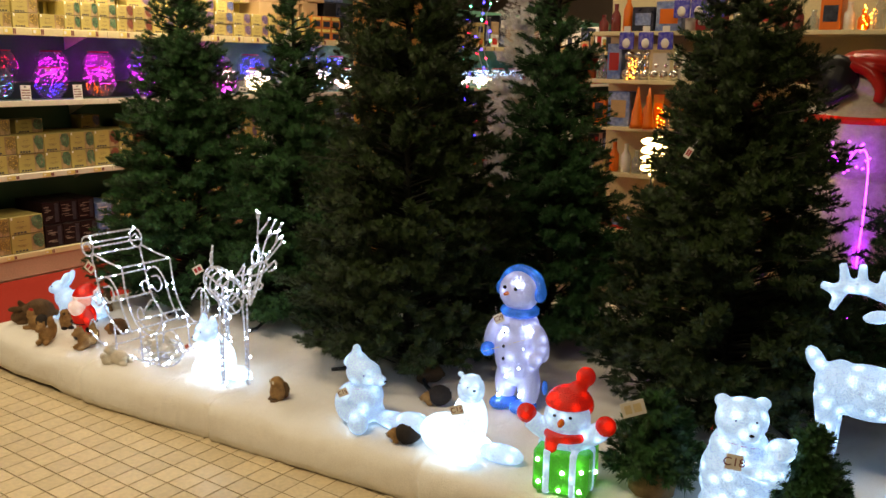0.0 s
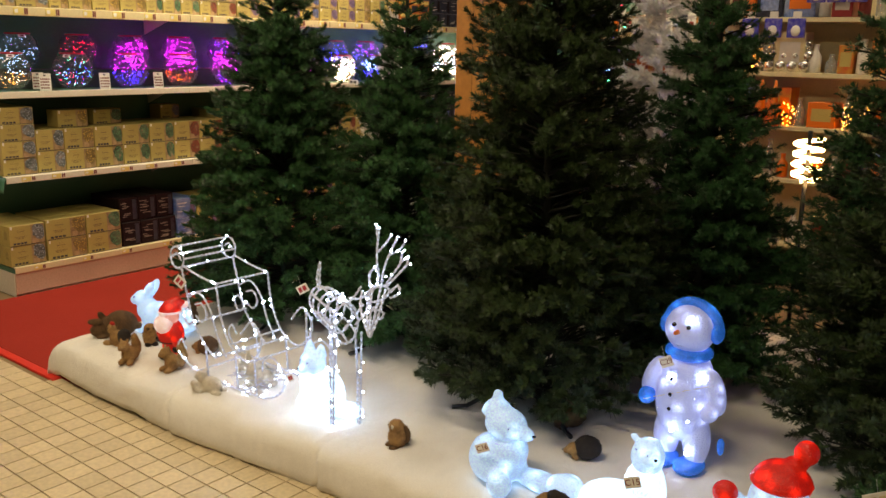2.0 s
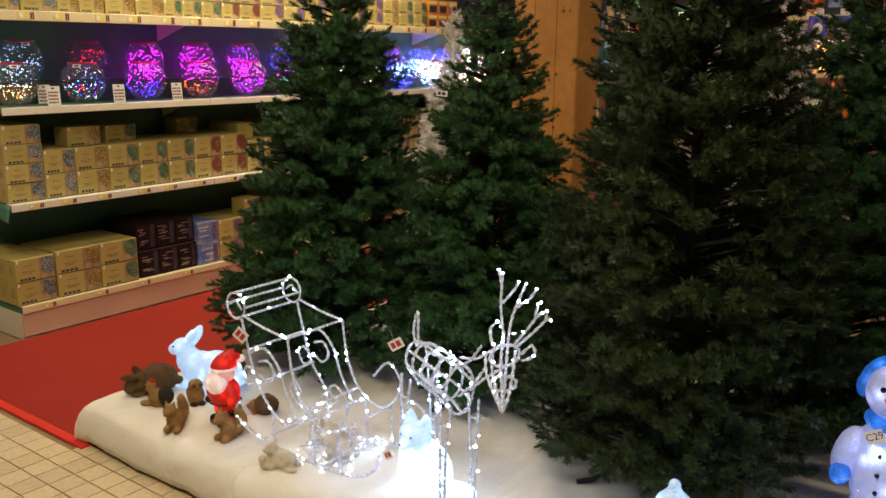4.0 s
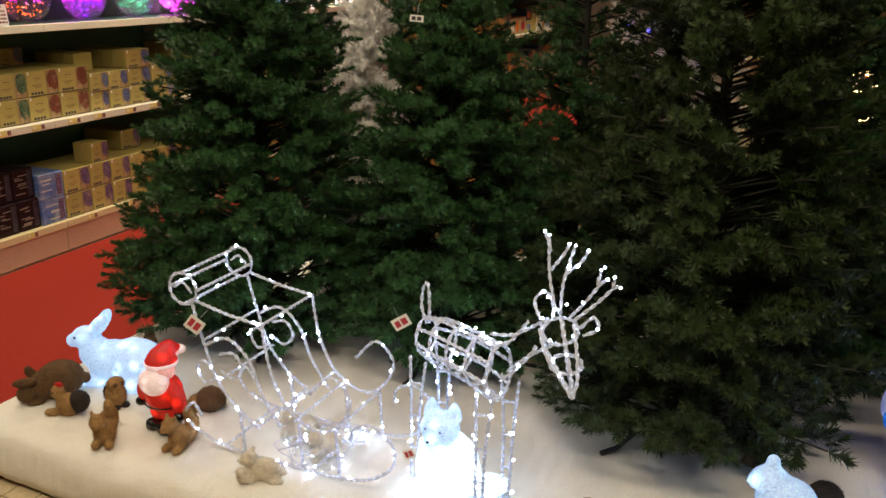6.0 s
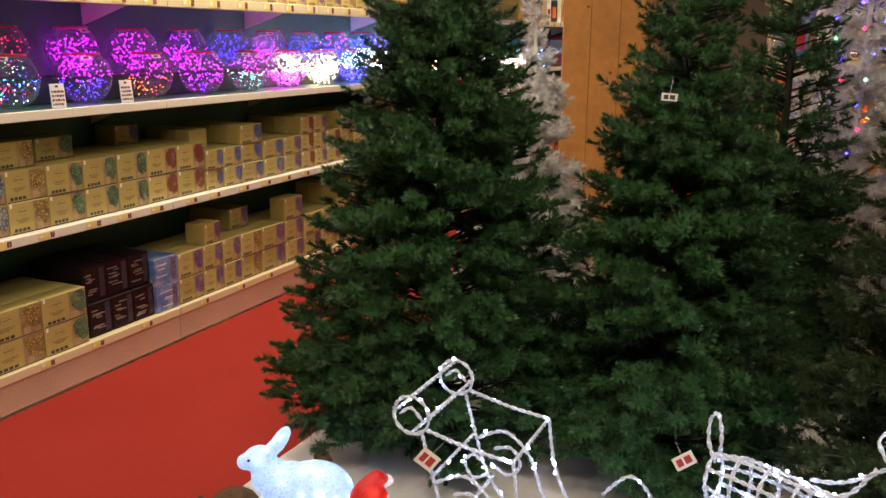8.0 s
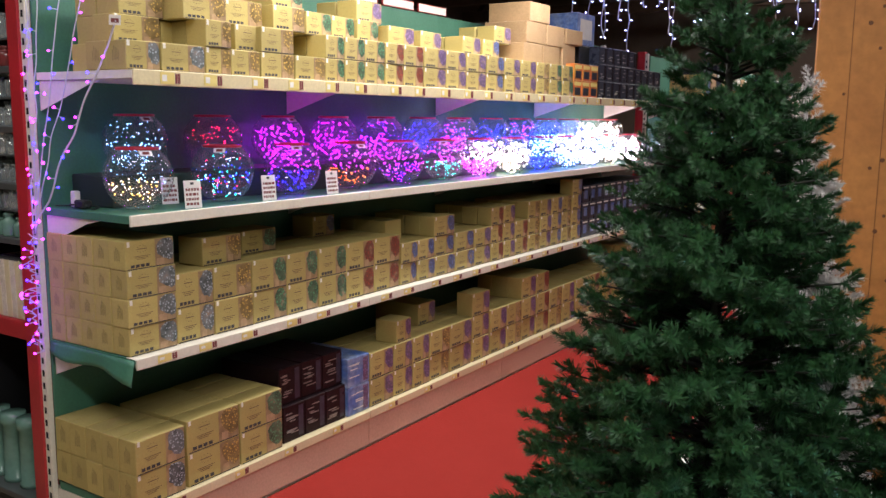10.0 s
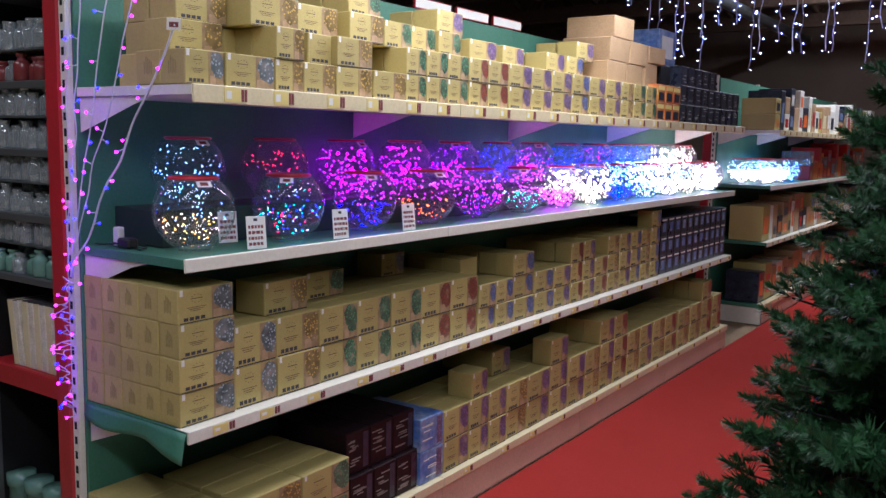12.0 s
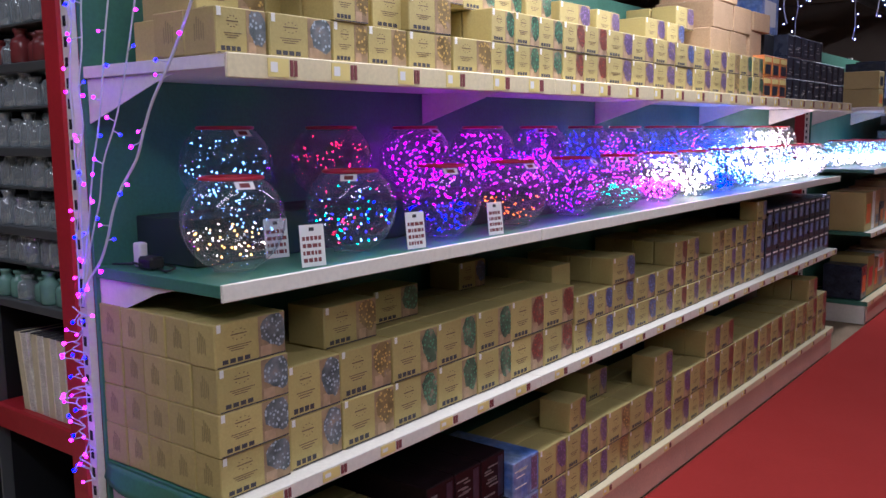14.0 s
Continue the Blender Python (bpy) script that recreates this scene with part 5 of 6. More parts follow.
for yy, nm in ((BACKY, "far"), (FRONTY, "near")):
    b = bmesh.new()
    o = (2.185, 0.685)
    rope(b, [(o[0] + 0.048 * math.cos(t), yy, o[1] + 0.048 * math.sin(t)) for t in [k * math.tau / 14 for k in range(15)]], 2)
    rope(b, [(o[0] - 0.03, yy, o[1]), (o[0], yy, o[1] + 0.02), (o[0] + 0.03, yy, o[1] - 0.01)], 3, 0.004)
    rope(b, [(2.225, yy, 0.655), (2.34, yy, 0.63), (2.45, yy, 0.617)], 3)
    rope(b, [(2.45, yy, 0.617), (2.473, yy, 0.48), (2.531, yy, 0.37), (2.63, yy, 0.325), (2.70, yy, 0.37), (2.728, yy, 0.445), (2.67, yy, 0.503), (2.60, yy, 0.435)], 6)
    rope(b, [(2.215, yy, 0.64), (2.245, yy, 0.53), (2.285, yy, 0.416), (2.353, yy, 0.334), (2.42, yy, 0.29)], 5)
    rope(b, [(2.25, yy, 0.52), (2.33, yy, 0.555), (2.40, yy, 0.50), (2.44, yy, 0.40), (2.50, yy, 0.31)], 5)
    rope(b, [(2.30, yy, 0.50), (2.35, yy, 0.51), (2.375, yy, 0.465), (2.34, yy, 0.43), (2.30, yy, 0.45)], 5, 0.0045)
    rope(b, [(2.28, yy, 0.42), (2.24, yy, 0.40), (2.215, yy, 0.44), (2.24, yy, 0.47), (2.27, yy, 0.45)], 5, 0.0045)
    rope(b, [(2.20, yy, 0.23), (2.30, yy, 0.20), (2.55, yy, 0.19), (2.75, yy, 0.20), (2.85, yy, 0.26), (2.86, yy, 0.33), (2.80, yy, 0.38), (2.74, yy, 0.36), (2.73, yy, 0.31)], 6)
    for xx, zt in ((2.36, 0.33), (2.56, 0.335), (2.68, 0.345)):
        rope(b, [(xx, yy, zt), (xx + 0.01, yy, 0.195)], 3, 0.0045)
    rope(b, [(2.19, yy, 0.23), (2.16, yy, 0.28), (2.19, yy, 0.32), (2.22, yy, 0.28)], 4, 0.0045)
    part("side_frame", b, M_ROPE, sl)
for dz, dx in ((0.048, 0.0), (-0.048, 0.0), (0.0, 0.048), (0.0, -0.048)):
    b = bmesh.new()
    rope(b, [(2.185 + dx, BACKY, 0.685 + dz), (2.185 + dx, FRONTY, 0.685 + dz)], 4)
    part("crossbar", b, M_ROPE, sl)
for x_, z_ in ((2.24, 0.53), (2.30, 0.42), (2.45, 0.617), (2.42, 0.29), (2.55, 0.34), (2.68, 0.34), (2.3, 0.2), (2.6, 0.19), (2.52, 0.37)):
    b = bmesh.new()
    rope(b, [(x_, BACKY, z_), (x_, FRONTY, z_)], 4, 0.0045)
    part("crossbar", b, M_ROPE, sl)
leds += rope_bulbs(88, rnd)
part("bulbs", bulbs(leds, 0.0044), M_LED, sl, "white lit bulbs")


heap = empty("light_string_heap", "tangled clear light string with lit white bulbs on the snow", "light string", at=pose(2.56, -0.17, SNOW))
rnd = random.Random(27)
hp = [(0.17 * rnd.uniform(-1, 1) * (1 - 0.5 * (k % 3) / 3), 0.13 * rnd.uniform(-1, 1), 0.012 + 0.055 * rnd.random() ** 2) for k in range(46)]
b = bmesh.new()
tube(b, curve_pts(hp, 4), 0.0016, sides=4)
part("cord", b, M_CORD, heap, "clear cord")
part("bulbs", bulbs([Vector(p) for p in hp[::2]], 0.0034), M_LED, heap, "white lit bulbs")


# ---- figures: each one mesh ----
def blended(b, voxel):
    """The lumps of each colour run together into one soft skin; small hard details stay as they are."""
    out = bmesh.new()
    for idx in sorted({f.material_index for f in b.faces}):
        c = b.copy()
        bmesh.ops.delete(c, geom=[f for f in c.faces if f.material_index != idx], context="FACES")
        size = max((max(v.co[k] for v in c.verts) - min(v.co[k] for v in c.verts)) for k in range(3))
        me = bpy.data.meshes.new("lump")
        c.to_mesh(me)
        c.free()
        if size > 0.03 and idx != HARD:
            ob = new("lump", me)
            r = ob.modifiers.new("skin", "REMESH")
            r.mode, r.voxel_size = "VOXEL", voxel
            sm = ob.modifiers.new("soften", "SMOOTH")
            sm.factor, sm.iterations = 0.5, 7
            skin = bpy.data.meshes.new_from_object(ob.evaluated_get(bpy.context.evaluated_depsgraph_get()))
            bpy.data.objects.remove(ob)
            me = skin
        n = len(out.faces)
        out.from_mesh(me)
        out.faces.ensure_lookup_table()
        for f in out.faces[n:]:
            f.material_index, f.smooth = idx, True
    b.free()
    return out


HARD = 9


def figure(name, label, category, at, mats, build, group="", voxel=0.0055):
    b = bmesh.new()
    build(b)
    bmesh.ops.recalc_face_normals(b, faces=b.faces)
    b = blended(b, voxel if not group else 0.0042)
    if group:                       # a coat of short hairs
        rnd = random.Random(len(label))
        for f in list(b.faces):
            if f.material_index == 1 or f.calc_area() < 4e-6:
                continue
            c = f.calc_center_median().lerp(rnd.choice(f.verts).co, rnd.random() * 0.8)
            d = (f.normal + Vector((rnd.uniform(-0.7, 0.7), rnd.uniform(-0.7, 0.7), rnd.uniform(-0.8, 0.3)))).normalized() * rnd.uniform(0.003, 0.006)
            w = d.cross(f.normal).normalized() * 0.0008 if d.cross(f.normal).length > 1e-6 else Vector((0.0008, 0, 0))
            b.faces.new([b.verts.new(c - w), b.verts.new(c + w), b.verts.new(c + d)]).material_index = f.material_index
    return thing(name, b, mats, label, category, group, at=at)


def lit_rabbit(b):
    ell(b, (0.075, 0, 0.088), (0.115, 0.080, 0.086))
    ell(b, (0.00, 0, 0.086), (0.11, 0.070, 0.076))
    ell(b, (-0.075, 0, 0.115), (0.055, 0.048, 0.062), (0, 35, 0))
    ell(b, (-0.105, 0, 0.166), (0.052, 0.042, 0.042), (0, -16, 0))
    ell(b, (-0.148, 0, 0.152), (0.030, 0.027, 0.026))
    for s in (-1, 1):
        ell(b, (-0.045, 0.018 * s, 0.222), (0.060, 0.011, 0.024), (0, -52 - 7 * s, 8 * s))
        ell(b, (-0.075, 0.042 * s, 0.022), (0.050, 0.022, 0.022))
        ell(b, (0.09, 0.062 * s, 0.035), (0.080, 0.028, 0.036))
        ell(b, (-0.122, 0.040 * s, 0.178), 0.0075, mat=1)
    ell(b, (-0.178, 0, 0.156), 0.006, mat=1)
    ell(b, (0.19, 0, 0.075), 0.026)
    tube(b, [(-0.083 + 0.030 * math.sin(t), 0.050 * math.cos(t), 0.132 + 0.034 * math.sin(t)) for t in [k * math.tau / 16 for k in range(16)]], 0.003, 2, 5, True)


LITMATS = [M_LIT, M_EYE, M_PLAIN_RED, M_LIT_HOT]
figure("lit_rabbit", "glowing white acrylic rabbit with a red collar", "light figure", pose(1.67, -0.07, SNOW, 0, 0, 14), LITMATS, lit_rabbit)


def lit_santa(b):
    for s in (-1, 1):
        bx(b, -0.05 + 0.052 * (s > 0), -0.004 + 0.052 * (s > 0), -0.05, 0.03, 0, 0.045, 2, 0.010)
        ell(b, (0.026 * s, 0, 0.075), (0.030, 0.034, 0.05), mat=0)
        ell(b, (0.075 * s, -0.01, 0.15), (0.024, 0.028, 0.062), (0, -14 * s, 0), mat=0)
        ell(b, (0.09 * s, -0.02, 0.09), 0.019, mat=2)
    ell(b, (0, 0, 0.145), (0.066, 0.058, 0.08), mat=0)
    tube(b, [(0.066 * math.cos(t), 0.058 * math.sin(t), 0.112) for t in [k * math.tau / 20 for k in range(20)]], 0.006, 2, 6, True)
    ell(b, (0, -0.004, 0.235), (0.046, 0.044, 0.045), mat=3)
    ell(b, (0, -0.034, 0.200), (0.056, 0.042, 0.050), mat=1)
    ell(b, (0, -0.052, 0.238), 0.009, mat=3)
    for s in (-1, 1):
        ell(b, (0.018 * s, -0.046, 0.25), 0.0045, mat=2)
    lathe(b, [(0.050, 0.262), (0.052, 0.27), (0.042, 0.292), (0.028, 0.312), (0.012, 0.322)], mat=0, seg=16)
    tube(b, [(0.046 * math.cos(t), 0.046 * math.sin(t), 0.264) for t in [k * math.tau / 18 for k in range(18)]], 0.010, 1, 6, True)
    tube(b, curve_pts([(0, 0.004, 0.305), (0.004, 0.035, 0.312), (0.006, 0.062, 0.292)], 4), [0.026] * 5 + [0.016] * 4, 0, 8)
    ell(b, (0.006, 0.070, 0.286), 0.019, mat=1)


figure("santa_figure", "glowing red acrylic santa figure with white beard", "light figure", pose(2.035, -0.25, SNOW, 0, 0, -10) @ Matrix.Diagonal((1.0, 1.0, 0.88, 1)), [M_LIT_RED, M_LIT_BEARD, M_EYE, M_LIT_PINK], lit_santa)


def lit_fox(b):
    ell(b, (0, 0.01, 0.09), (0.095, 0.085, 0.11), mat=3, wob=0.05)
    ell(b, (0, -0.02, 0.15), (0.07, 0.062, 0.075), mat=3)
    ell(b, (0, -0.035, 0.23), (0.056, 0.05, 0.052))
    ell(b, (0, -0.08, 0.216), (0.022, 0.026, 0.018))
    for s in (-1, 1):
        lathe(b, [(0.024, 0.0), (0.022, 0.015), (0.015, 0.036), (0.005, 0.052)], (0.034 * s, -0.022, 0.258), 0, 10)
        ell(b, (0.03 * s, -0.06, 0.05), (0.026, 0.035, 0.055), mat=3)
        ell(b, (0.022 * s, -0.078, 0.242), 0.006, mat=1)
    ell(b, (0, -0.105, 0.222), 0.007, mat=1)
    ell(b, (0.10, 0.05, 0.04), (0.07, 0.035, 0.035), (0, 0, 30), mat=3)
    tube(b, [(0.056 * math.cos(t), -0.025 + 0.052 * math.sin(t), 0.188) for t in [k * math.tau / 18 for k in range(18)]], 0.003, 2, 5, True)


figure("lit_fox", "glowing white acrylic fox sitting upright", "light figure", pose(2.985, -0.225, SNOW, 0, 0, -6), LITMATS, lit_fox)
tag((2.915, -0.315, 0.335), (0, -30, 0), 0.035, 0.028)


def lit_cub(b):
    ell(b, (0, 0, 0.085), (0.08, 0.075, 0.09), wob=0.05)
    ell(b, (0.035, -0.01, 0.13), (0.055, 0.055, 0.07))
    ell(b, (0.03, -0.02, 0.225), (0.058, 0.05, 0.055))
    ell(b, (0.082, -0.03, 0.212), (0.034, 0.026, 0.024), (0, 12, 0))
    ell(b, (0.114, -0.034, 0.212), 0.008, mat=1)
    lathe(b, [(0.045, 0.0), (0.035, 0.028), (0.016, 0.05), (0.012, 0.075), (0.004, 0.082)], (0.0, -0.01, 0.252), 0, 12)
    ell(b, (0.055, -0.064, 0.235), 0.006, mat=1)
    ell(b, (0.13, 0.0, 0.04), (0.09, 0.035, 0.035), (0, 0, -12))
    ell(b, (0.20, 0.01, 0.045), (0.04, 0.036, 0.04))
    for s in (-1, 1):
        ell(b, (0.04, 0.055 * s - 0.02, 0.045), (0.035, 0.028, 0.05))
    tube(b, [(0.03 + 0.055 * math.cos(t), -0.015 + 0.052 * math.sin(t), 0.178) for t in [k * math.tau / 18 for k in range(18)]], 0.003, 2, 5, True)


figure("lit_fox", "pale blue acrylic fox cub sitting in a cap", "light figure", pose(3.81, -0.20, SNOW, 0, 0, 10) @ Matrix.Diagonal((1.25, 1.2, 1.0, 1)), [M_LIT_SOFT, M_EYE, M_PLAIN_RED], lit_cub)
tag((3.829, -0.315, 0.339), (0, -25, 20), 0.044, 0.030, words="C16")


def lit_bear(b):
    ell(b, (-0.045, 0, 0.075), (0.125, 0.085, 0.078), mat=3)
    ell(b, (-0.22, 0.01, 0.07), (0.07, 0.045, 0.045))
    ell(b, (0.04, -0.01, 0.15), (0.066, 0.064, 0.115), mat=3)
    ell(b, (0.045, -0.015, 0.272), (0.050, 0.050, 0.058))
    ell(b, (0.065, -0.05, 0.285), (0.034, 0.034, 0.026))
    ell(b, (0.088, -0.07, 0.293), (0.010, 0.008, 0.007), mat=1)
    for s in (-1, 1):
        ell(b, (0.03 + 0.034 * s, -0.005, 0.318), (0.013, 0.011, 0.012))
        ell(b, (0.02, 0.06 * s - 0.01, 0.04), (0.085, 0.035, 0.04), mat=3)
        ell(b, (0.045 + 0.022 * s, -0.068 - 0.01 * s, 0.305), 0.006, mat=1)
    ell(b, (0.15, 0.03, 0.035), (0.09, 0.045, 0.034))
    tube(b, [(0.043 + 0.058 * math.cos(t), -0.015 + 0.056 * math.sin(t), 0.232) for t in [k * math.tau / 18 for k in range(18)]], 0.003, 2, 5, True)


figure("lit_polar_bear", "brightly glowing white acrylic polar bear with a raised head", "light figure", pose(4.30, -0.20, SNOW, 0, 0, 4), LITMATS, lit_bear)
tag((4.343, -0.296, 0.392), (0, -15, 22), 0.046, 0.034, words="C15")


def lit_snowman(b):
    for s in (-1, 1):
        ell(b, (0.05 * s, -0.03, 0.022), (0.052, 0.075, 0.026), mat=1)
        ell(b, (0.056 * s, 0, 0.11), (0.046, 0.055, 0.105))
        ell(b, (0.112 * s, -0.02, 0.32), (0.036, 0.042, 0.085), (0, -16 * s, 0))
        ell(b, (0.115 * s, -0.055, 0.255), (0.03, 0.04, 0.034), mat=1 if s < 0 else 0)
        ell(b, (0.092 * s, 0.005, 0.525), (0.022, 0.036, 0.038), mat=1)
        ell(b, (0.026 * s, -0.078, 0.552), 0.0105, mat=2)
    ell(b, (0, 0, 0.26), (0.105, 0.095, 0.165), wob=0.03)
    ell(b, (0, 0, 0.37), (0.088, 0.078, 0.075))
    tube(b, [(0.062 * math.cos(t), 0.058 * math.sin(t), 0.438) for t in [k * math.tau / 20 for k in range(20)]], 0.022, 1, 8, True)
    ell(b, (0, -0.005, 0.525), (0.088, 0.08, 0.088))
    tube(b, [(0.092 * math.cos(t), 0.012, 0.525 + 0.092 * math.sin(t)) for t in [radians(8 + 12 * k) for k in range(14)]], 0.022, 1, 8)
    ell(b, (0, 0.032, 0.555), (0.086, 0.066, 0.068), mat=1)
    ell(b, (-0.008, -0.09, 0.53), (0.010, 0.026, 0.010), mat=3)
    tube(b, [(0.045 * math.cos(t), -0.078 + 0.006 * abs(math.cos(t)), 0.505 + 0.028 * math.sin(t)) for t in [radians(200 + 14 * k) for k in range(11)]], 0.003, 2, 5)
    for z in (0.36, 0.30, 0.245):
        ell(b, (-0.01, -0.098, z), (0.010, 0.008, 0.010), mat=2)
    tube(b, [(-0.12, -0.11, 0.25), (0.17, -0.06, 0.385)], 0.004, 4, 6)
    tube(b, [(0.165, -0.06, 0.383), (0.165, -0.055, 0.18)], 0.0008, 4, 3)
    ell(b, (0.165, -0.055, 0.145), (0.016, 0.008, 0.036), mat=1)


figure("lit_snowman", "glowing blue-white acrylic snowman with blue earmuffs and fishing rod", "light figure", pose(4.225, 0.33, SNOW, 0, 0, -3) @ Matrix.Diagonal((1.0, 1.0, 0.955, 1)), [M_LIT_VIOLET, M_LIT_BLUE, M_EYE, M_ORANGE, M_CREAM], lit_snowman)
tag((4.195, 0.215, 0.575), (0, -30, 0), 0.048, 0.036, words="C29")
b = bulbs([Vector((4.225 + dx, 0.235 + abs(dx) * 0.5, SNOW + z)) for dx, z in ((-0.05, 0.06), (0.05, 0.08), (0.0, 0.16), (0.06, 0.28), (-0.03, 0.34), (0.08, 0.36), (0.03, 0.56), (-0.06, 0.22), (0.045, 0.2))], 0.008)
thing("figure_bulbs", b, M_LED, "white bulbs set in the snowman figure", "bulbs")


def gift_snowman(b):
    bx(b, -0.095, 0.095, -0.088, 0.088, 0.0, 0.155, 0, 0.012)
    for s in (-1, 1):
        bx(b, 0.045 * s - 0.013, 0.045 * s + 0.013, -0.091, 0.091, 0.0, 0.158, 1, 0.003)
        tube(b, curve_pts([(0.045 * s, -0.01, 0.185), (0.09 * s, -0.02, 0.205), (0.122 * s, -0.03, 0.235)], 4), 0.034, 1, 10)
        ell(b, (0.135 * s, -0.034, 0.252), (0.036, 0.030, 0.036), mat=2)
        ell(b, (0.026 * s, -0.078, 0.278), 0.0085, mat=3)
    bx(b, -0.098, 0.098, -0.016, 0.016, 0.0, 0.157, 1, 0.003)
    ell(b, (0, 0, 0.180), (0.088, 0.075, 0.055), mat=1)
    ell(b, (0, -0.012, 0.255), (0.080, 0.070, 0.070), mat=1)
    tube(b, [(0.066 * math.cos(t), -0.008 + 0.062 * math.sin(t), 0.198) for t in [k * math.tau / 18 for k in range(18)]], 0.018, 2, 8, True)
    ell(b, (-0.036, -0.072, 0.172), (0.024, 0.018, 0.036), mat=2)
    lathe(b, [(0.080, 0.292), (0.084, 0.302), (0.072, 0.325), (0.052, 0.345), (0.024, 0.358)], (0, 0.006, 0), 2, 18)
    ell(b, (0, 0.035, 0.285), (0.080, 0.050, 0.062), mat=2)
    tube(b, curve_pts([(0.012, 0.008, 0.340), (0.040, 0.004, 0.365), (0.052, 0.0, 0.392)], 4), [0.030] * 4 + [0.024] * 5, 2, 8)
    ell(b, (0.054, -0.002, 0.400), 0.034, mat=2)
    ell(b, (0, -0.092, 0.262), (0.013, 0.024, 0.012), (20, 0, 0), mat=4)
    tube(b, [(0.038 * math.cos(t), -0.079 + 0.008 * abs(math.cos(t)), 0.248 + 0.026 * math.sin(t)) for t in [radians(205 + 13 * k) for k in range(11)]], 0.0026, 3, 5)


figure("gift_snowman", "glowing snowman in a red hat popping out of a green present", "light figure", pose(4.71, -0.17, SNOW, 0, 0, 12), [M_LIT_GREEN, M_LIT_SOFT, M_LIT_RED, M_EYE, M_ORANGE], gift_snowman)
b = bulbs([pose(4.71, -0.17, SNOW, 0, 0, 12) @ Vector(p) for p in ((-0.075, -0.089, 0.12), (-0.07, -0.089, 0.04), (0.0, -0.089, 0.02), (0.01, -0.089, 0.085), (0.07, -0.089, 0.03), (0.075, -0.089, 0.10), (0.096, 0.02, 0.06))], 0.007)
thing("figure_bulbs", b, glow("green_white_led", (0.4, 1.0, 0.6), 30), "lit bulbs set in the green present", "bulbs")


def lit_bear_and_cub(b):
    ell(b, (0, 0, 0.14), (0.115, 0.10, 0.15), wob=0.05)
    ell(b, (0, -0.01, 0.25), (0.092, 0.08, 0.09))
    ell(b, (0, -0.02, 0.36), (0.082, 0.075, 0.08))
    ell(b, (0.015, -0.085, 0.335), (0.034, 0.036, 0.028))
    ell(b, (0.02, -0.118, 0.345), (0.011, 0.008, 0.008), mat=1)
    for s in (-1, 1):
        ell(b, (0.060 * s, 0.0, 0.415), (0.026, 0.018, 0.026))
        ell(b, (0.03 * s + 0.005, -0.085, 0.38), 0.007, mat=1)
        ell(b, (0.07 * s, -0.06, 0.05), (0.045, 0.08, 0.045))
    ell(b, (0.10, -0.06, 0.20), (0.05, 0.05, 0.075))
    ell(b, (0.115, -0.075, 0.285), (0.045, 0.042, 0.042))
    ell(b, (0.06, -0.09, 0.20), (0.075, 0.03, 0.028), (0, 20, 20))
    ell(b, (0.105, -0.115, 0.275), (0.018, 0.015, 0.013))
    ell(b, (0.15, -0.065, 0.315), 0.013)
    for s in (-1, 1):
        ell(b, (0.115 + 0.016 * s, -0.112, 0.298), 0.0045, mat=1)
    tube(b, [(0.086 * math.cos(t), -0.012 + 0.08 * math.sin(t), 0.292 - 0.015 * math.cos(t)) for t in [k * math.tau / 18 for k in range(18)]], 0.004, 2, 5, True)


figure("lit_polar_bear", "glowing white acrylic polar bear holding its cub", "light figure", pose(5.228, 0.004, SNOW, 0, 0, 22) @ Matrix.Diagonal((1.02, 1.0, 0.90, 1)), LITMATS, lit_bear_and_cub)
tag((5.255, -0.135, 0.40), (0, 4, 22), 0.050, 0.050, words="C18")


def lit_stag(b):
    ell(b, (0.02, 0, 0.35), (0.17, 0.085, 0.095))
    ell(b, (0.13, 0, 0.37), (0.085, 0.075, 0.10))
    ell(b, (-0.07, 0, 0.35), (0.085, 0.08, 0.095))
    tube(b, curve_pts([(0.13, 0, 0.38), (0.14, -0.01, 0.48), (0.105, -0.03, 0.58)], 4), [0.075] * 5 + [0.052] * 4, 0, 10)
    ell(b, (0.105, -0.05, 0.625), (0.052, 0.062, 0.055))
    ell(b, (0.105, -0.11, 0.60), (0.034, 0.055, 0.034), (18, 0, 0))
    ell(b, (0.105, -0.163, 0.590), 0.011, mat=1)
    ell(b, (-0.155, 0, 0.43), (0.030, 0.024, 0.055), (0, -32, 0))
    for s in (-1, 1):
        x0 = 0.105
        ell(b, (x0 + 0.082 * s, -0.035, 0.622), (0.050, 0.014, 0.024), (0, 16 * s, 0))
        ell(b, (x0 + 0.036 * s, -0.092, 0.64), 0.0075, mat=1)
        tube(b, curve_pts([(x0 + 0.03 * s, -0.03, 0.665), (x0 + 0.10 * s, -0.03, 0.705), (x0 + 0.18 * s, -0.03, 0.71), (x0 + 0.235 * s, -0.04, 0.685)], 4), [0.018] * 3 + [0.026] * 6 + [0.020] * 4, 0, 8)
        for px, pz, qx, qz in ((0.08, 0.70, 0.075, 0.775), (0.14, 0.715, 0.145, 0.79), (0.19, 0.715, 0.205, 0.785), (0.22, 0.69, 0.265, 0.705), (0.20, 0.69, 0.225, 0.625)):
            tube(b, [(x0 + px * s, -0.03, pz), (x0 + qx * s, -0.035, qz)], [0.020, 0.013], 0, 8)
        for lx in (-0.10, 0.14):
            tube(b, [(lx, 0.045 * s, 0.33), (lx + 0.01, 0.048 * s, 0.18), (lx, 0.048 * s, 0.0)], [0.048, 0.028, 0.030], 0, 9)


figure("lit_reindeer", "glowing white acrylic reindeer standing beside the firs", "light figure", pose(5.51, 0.40, SNOW, 0, 0, 0), LITMATS, lit_stag)


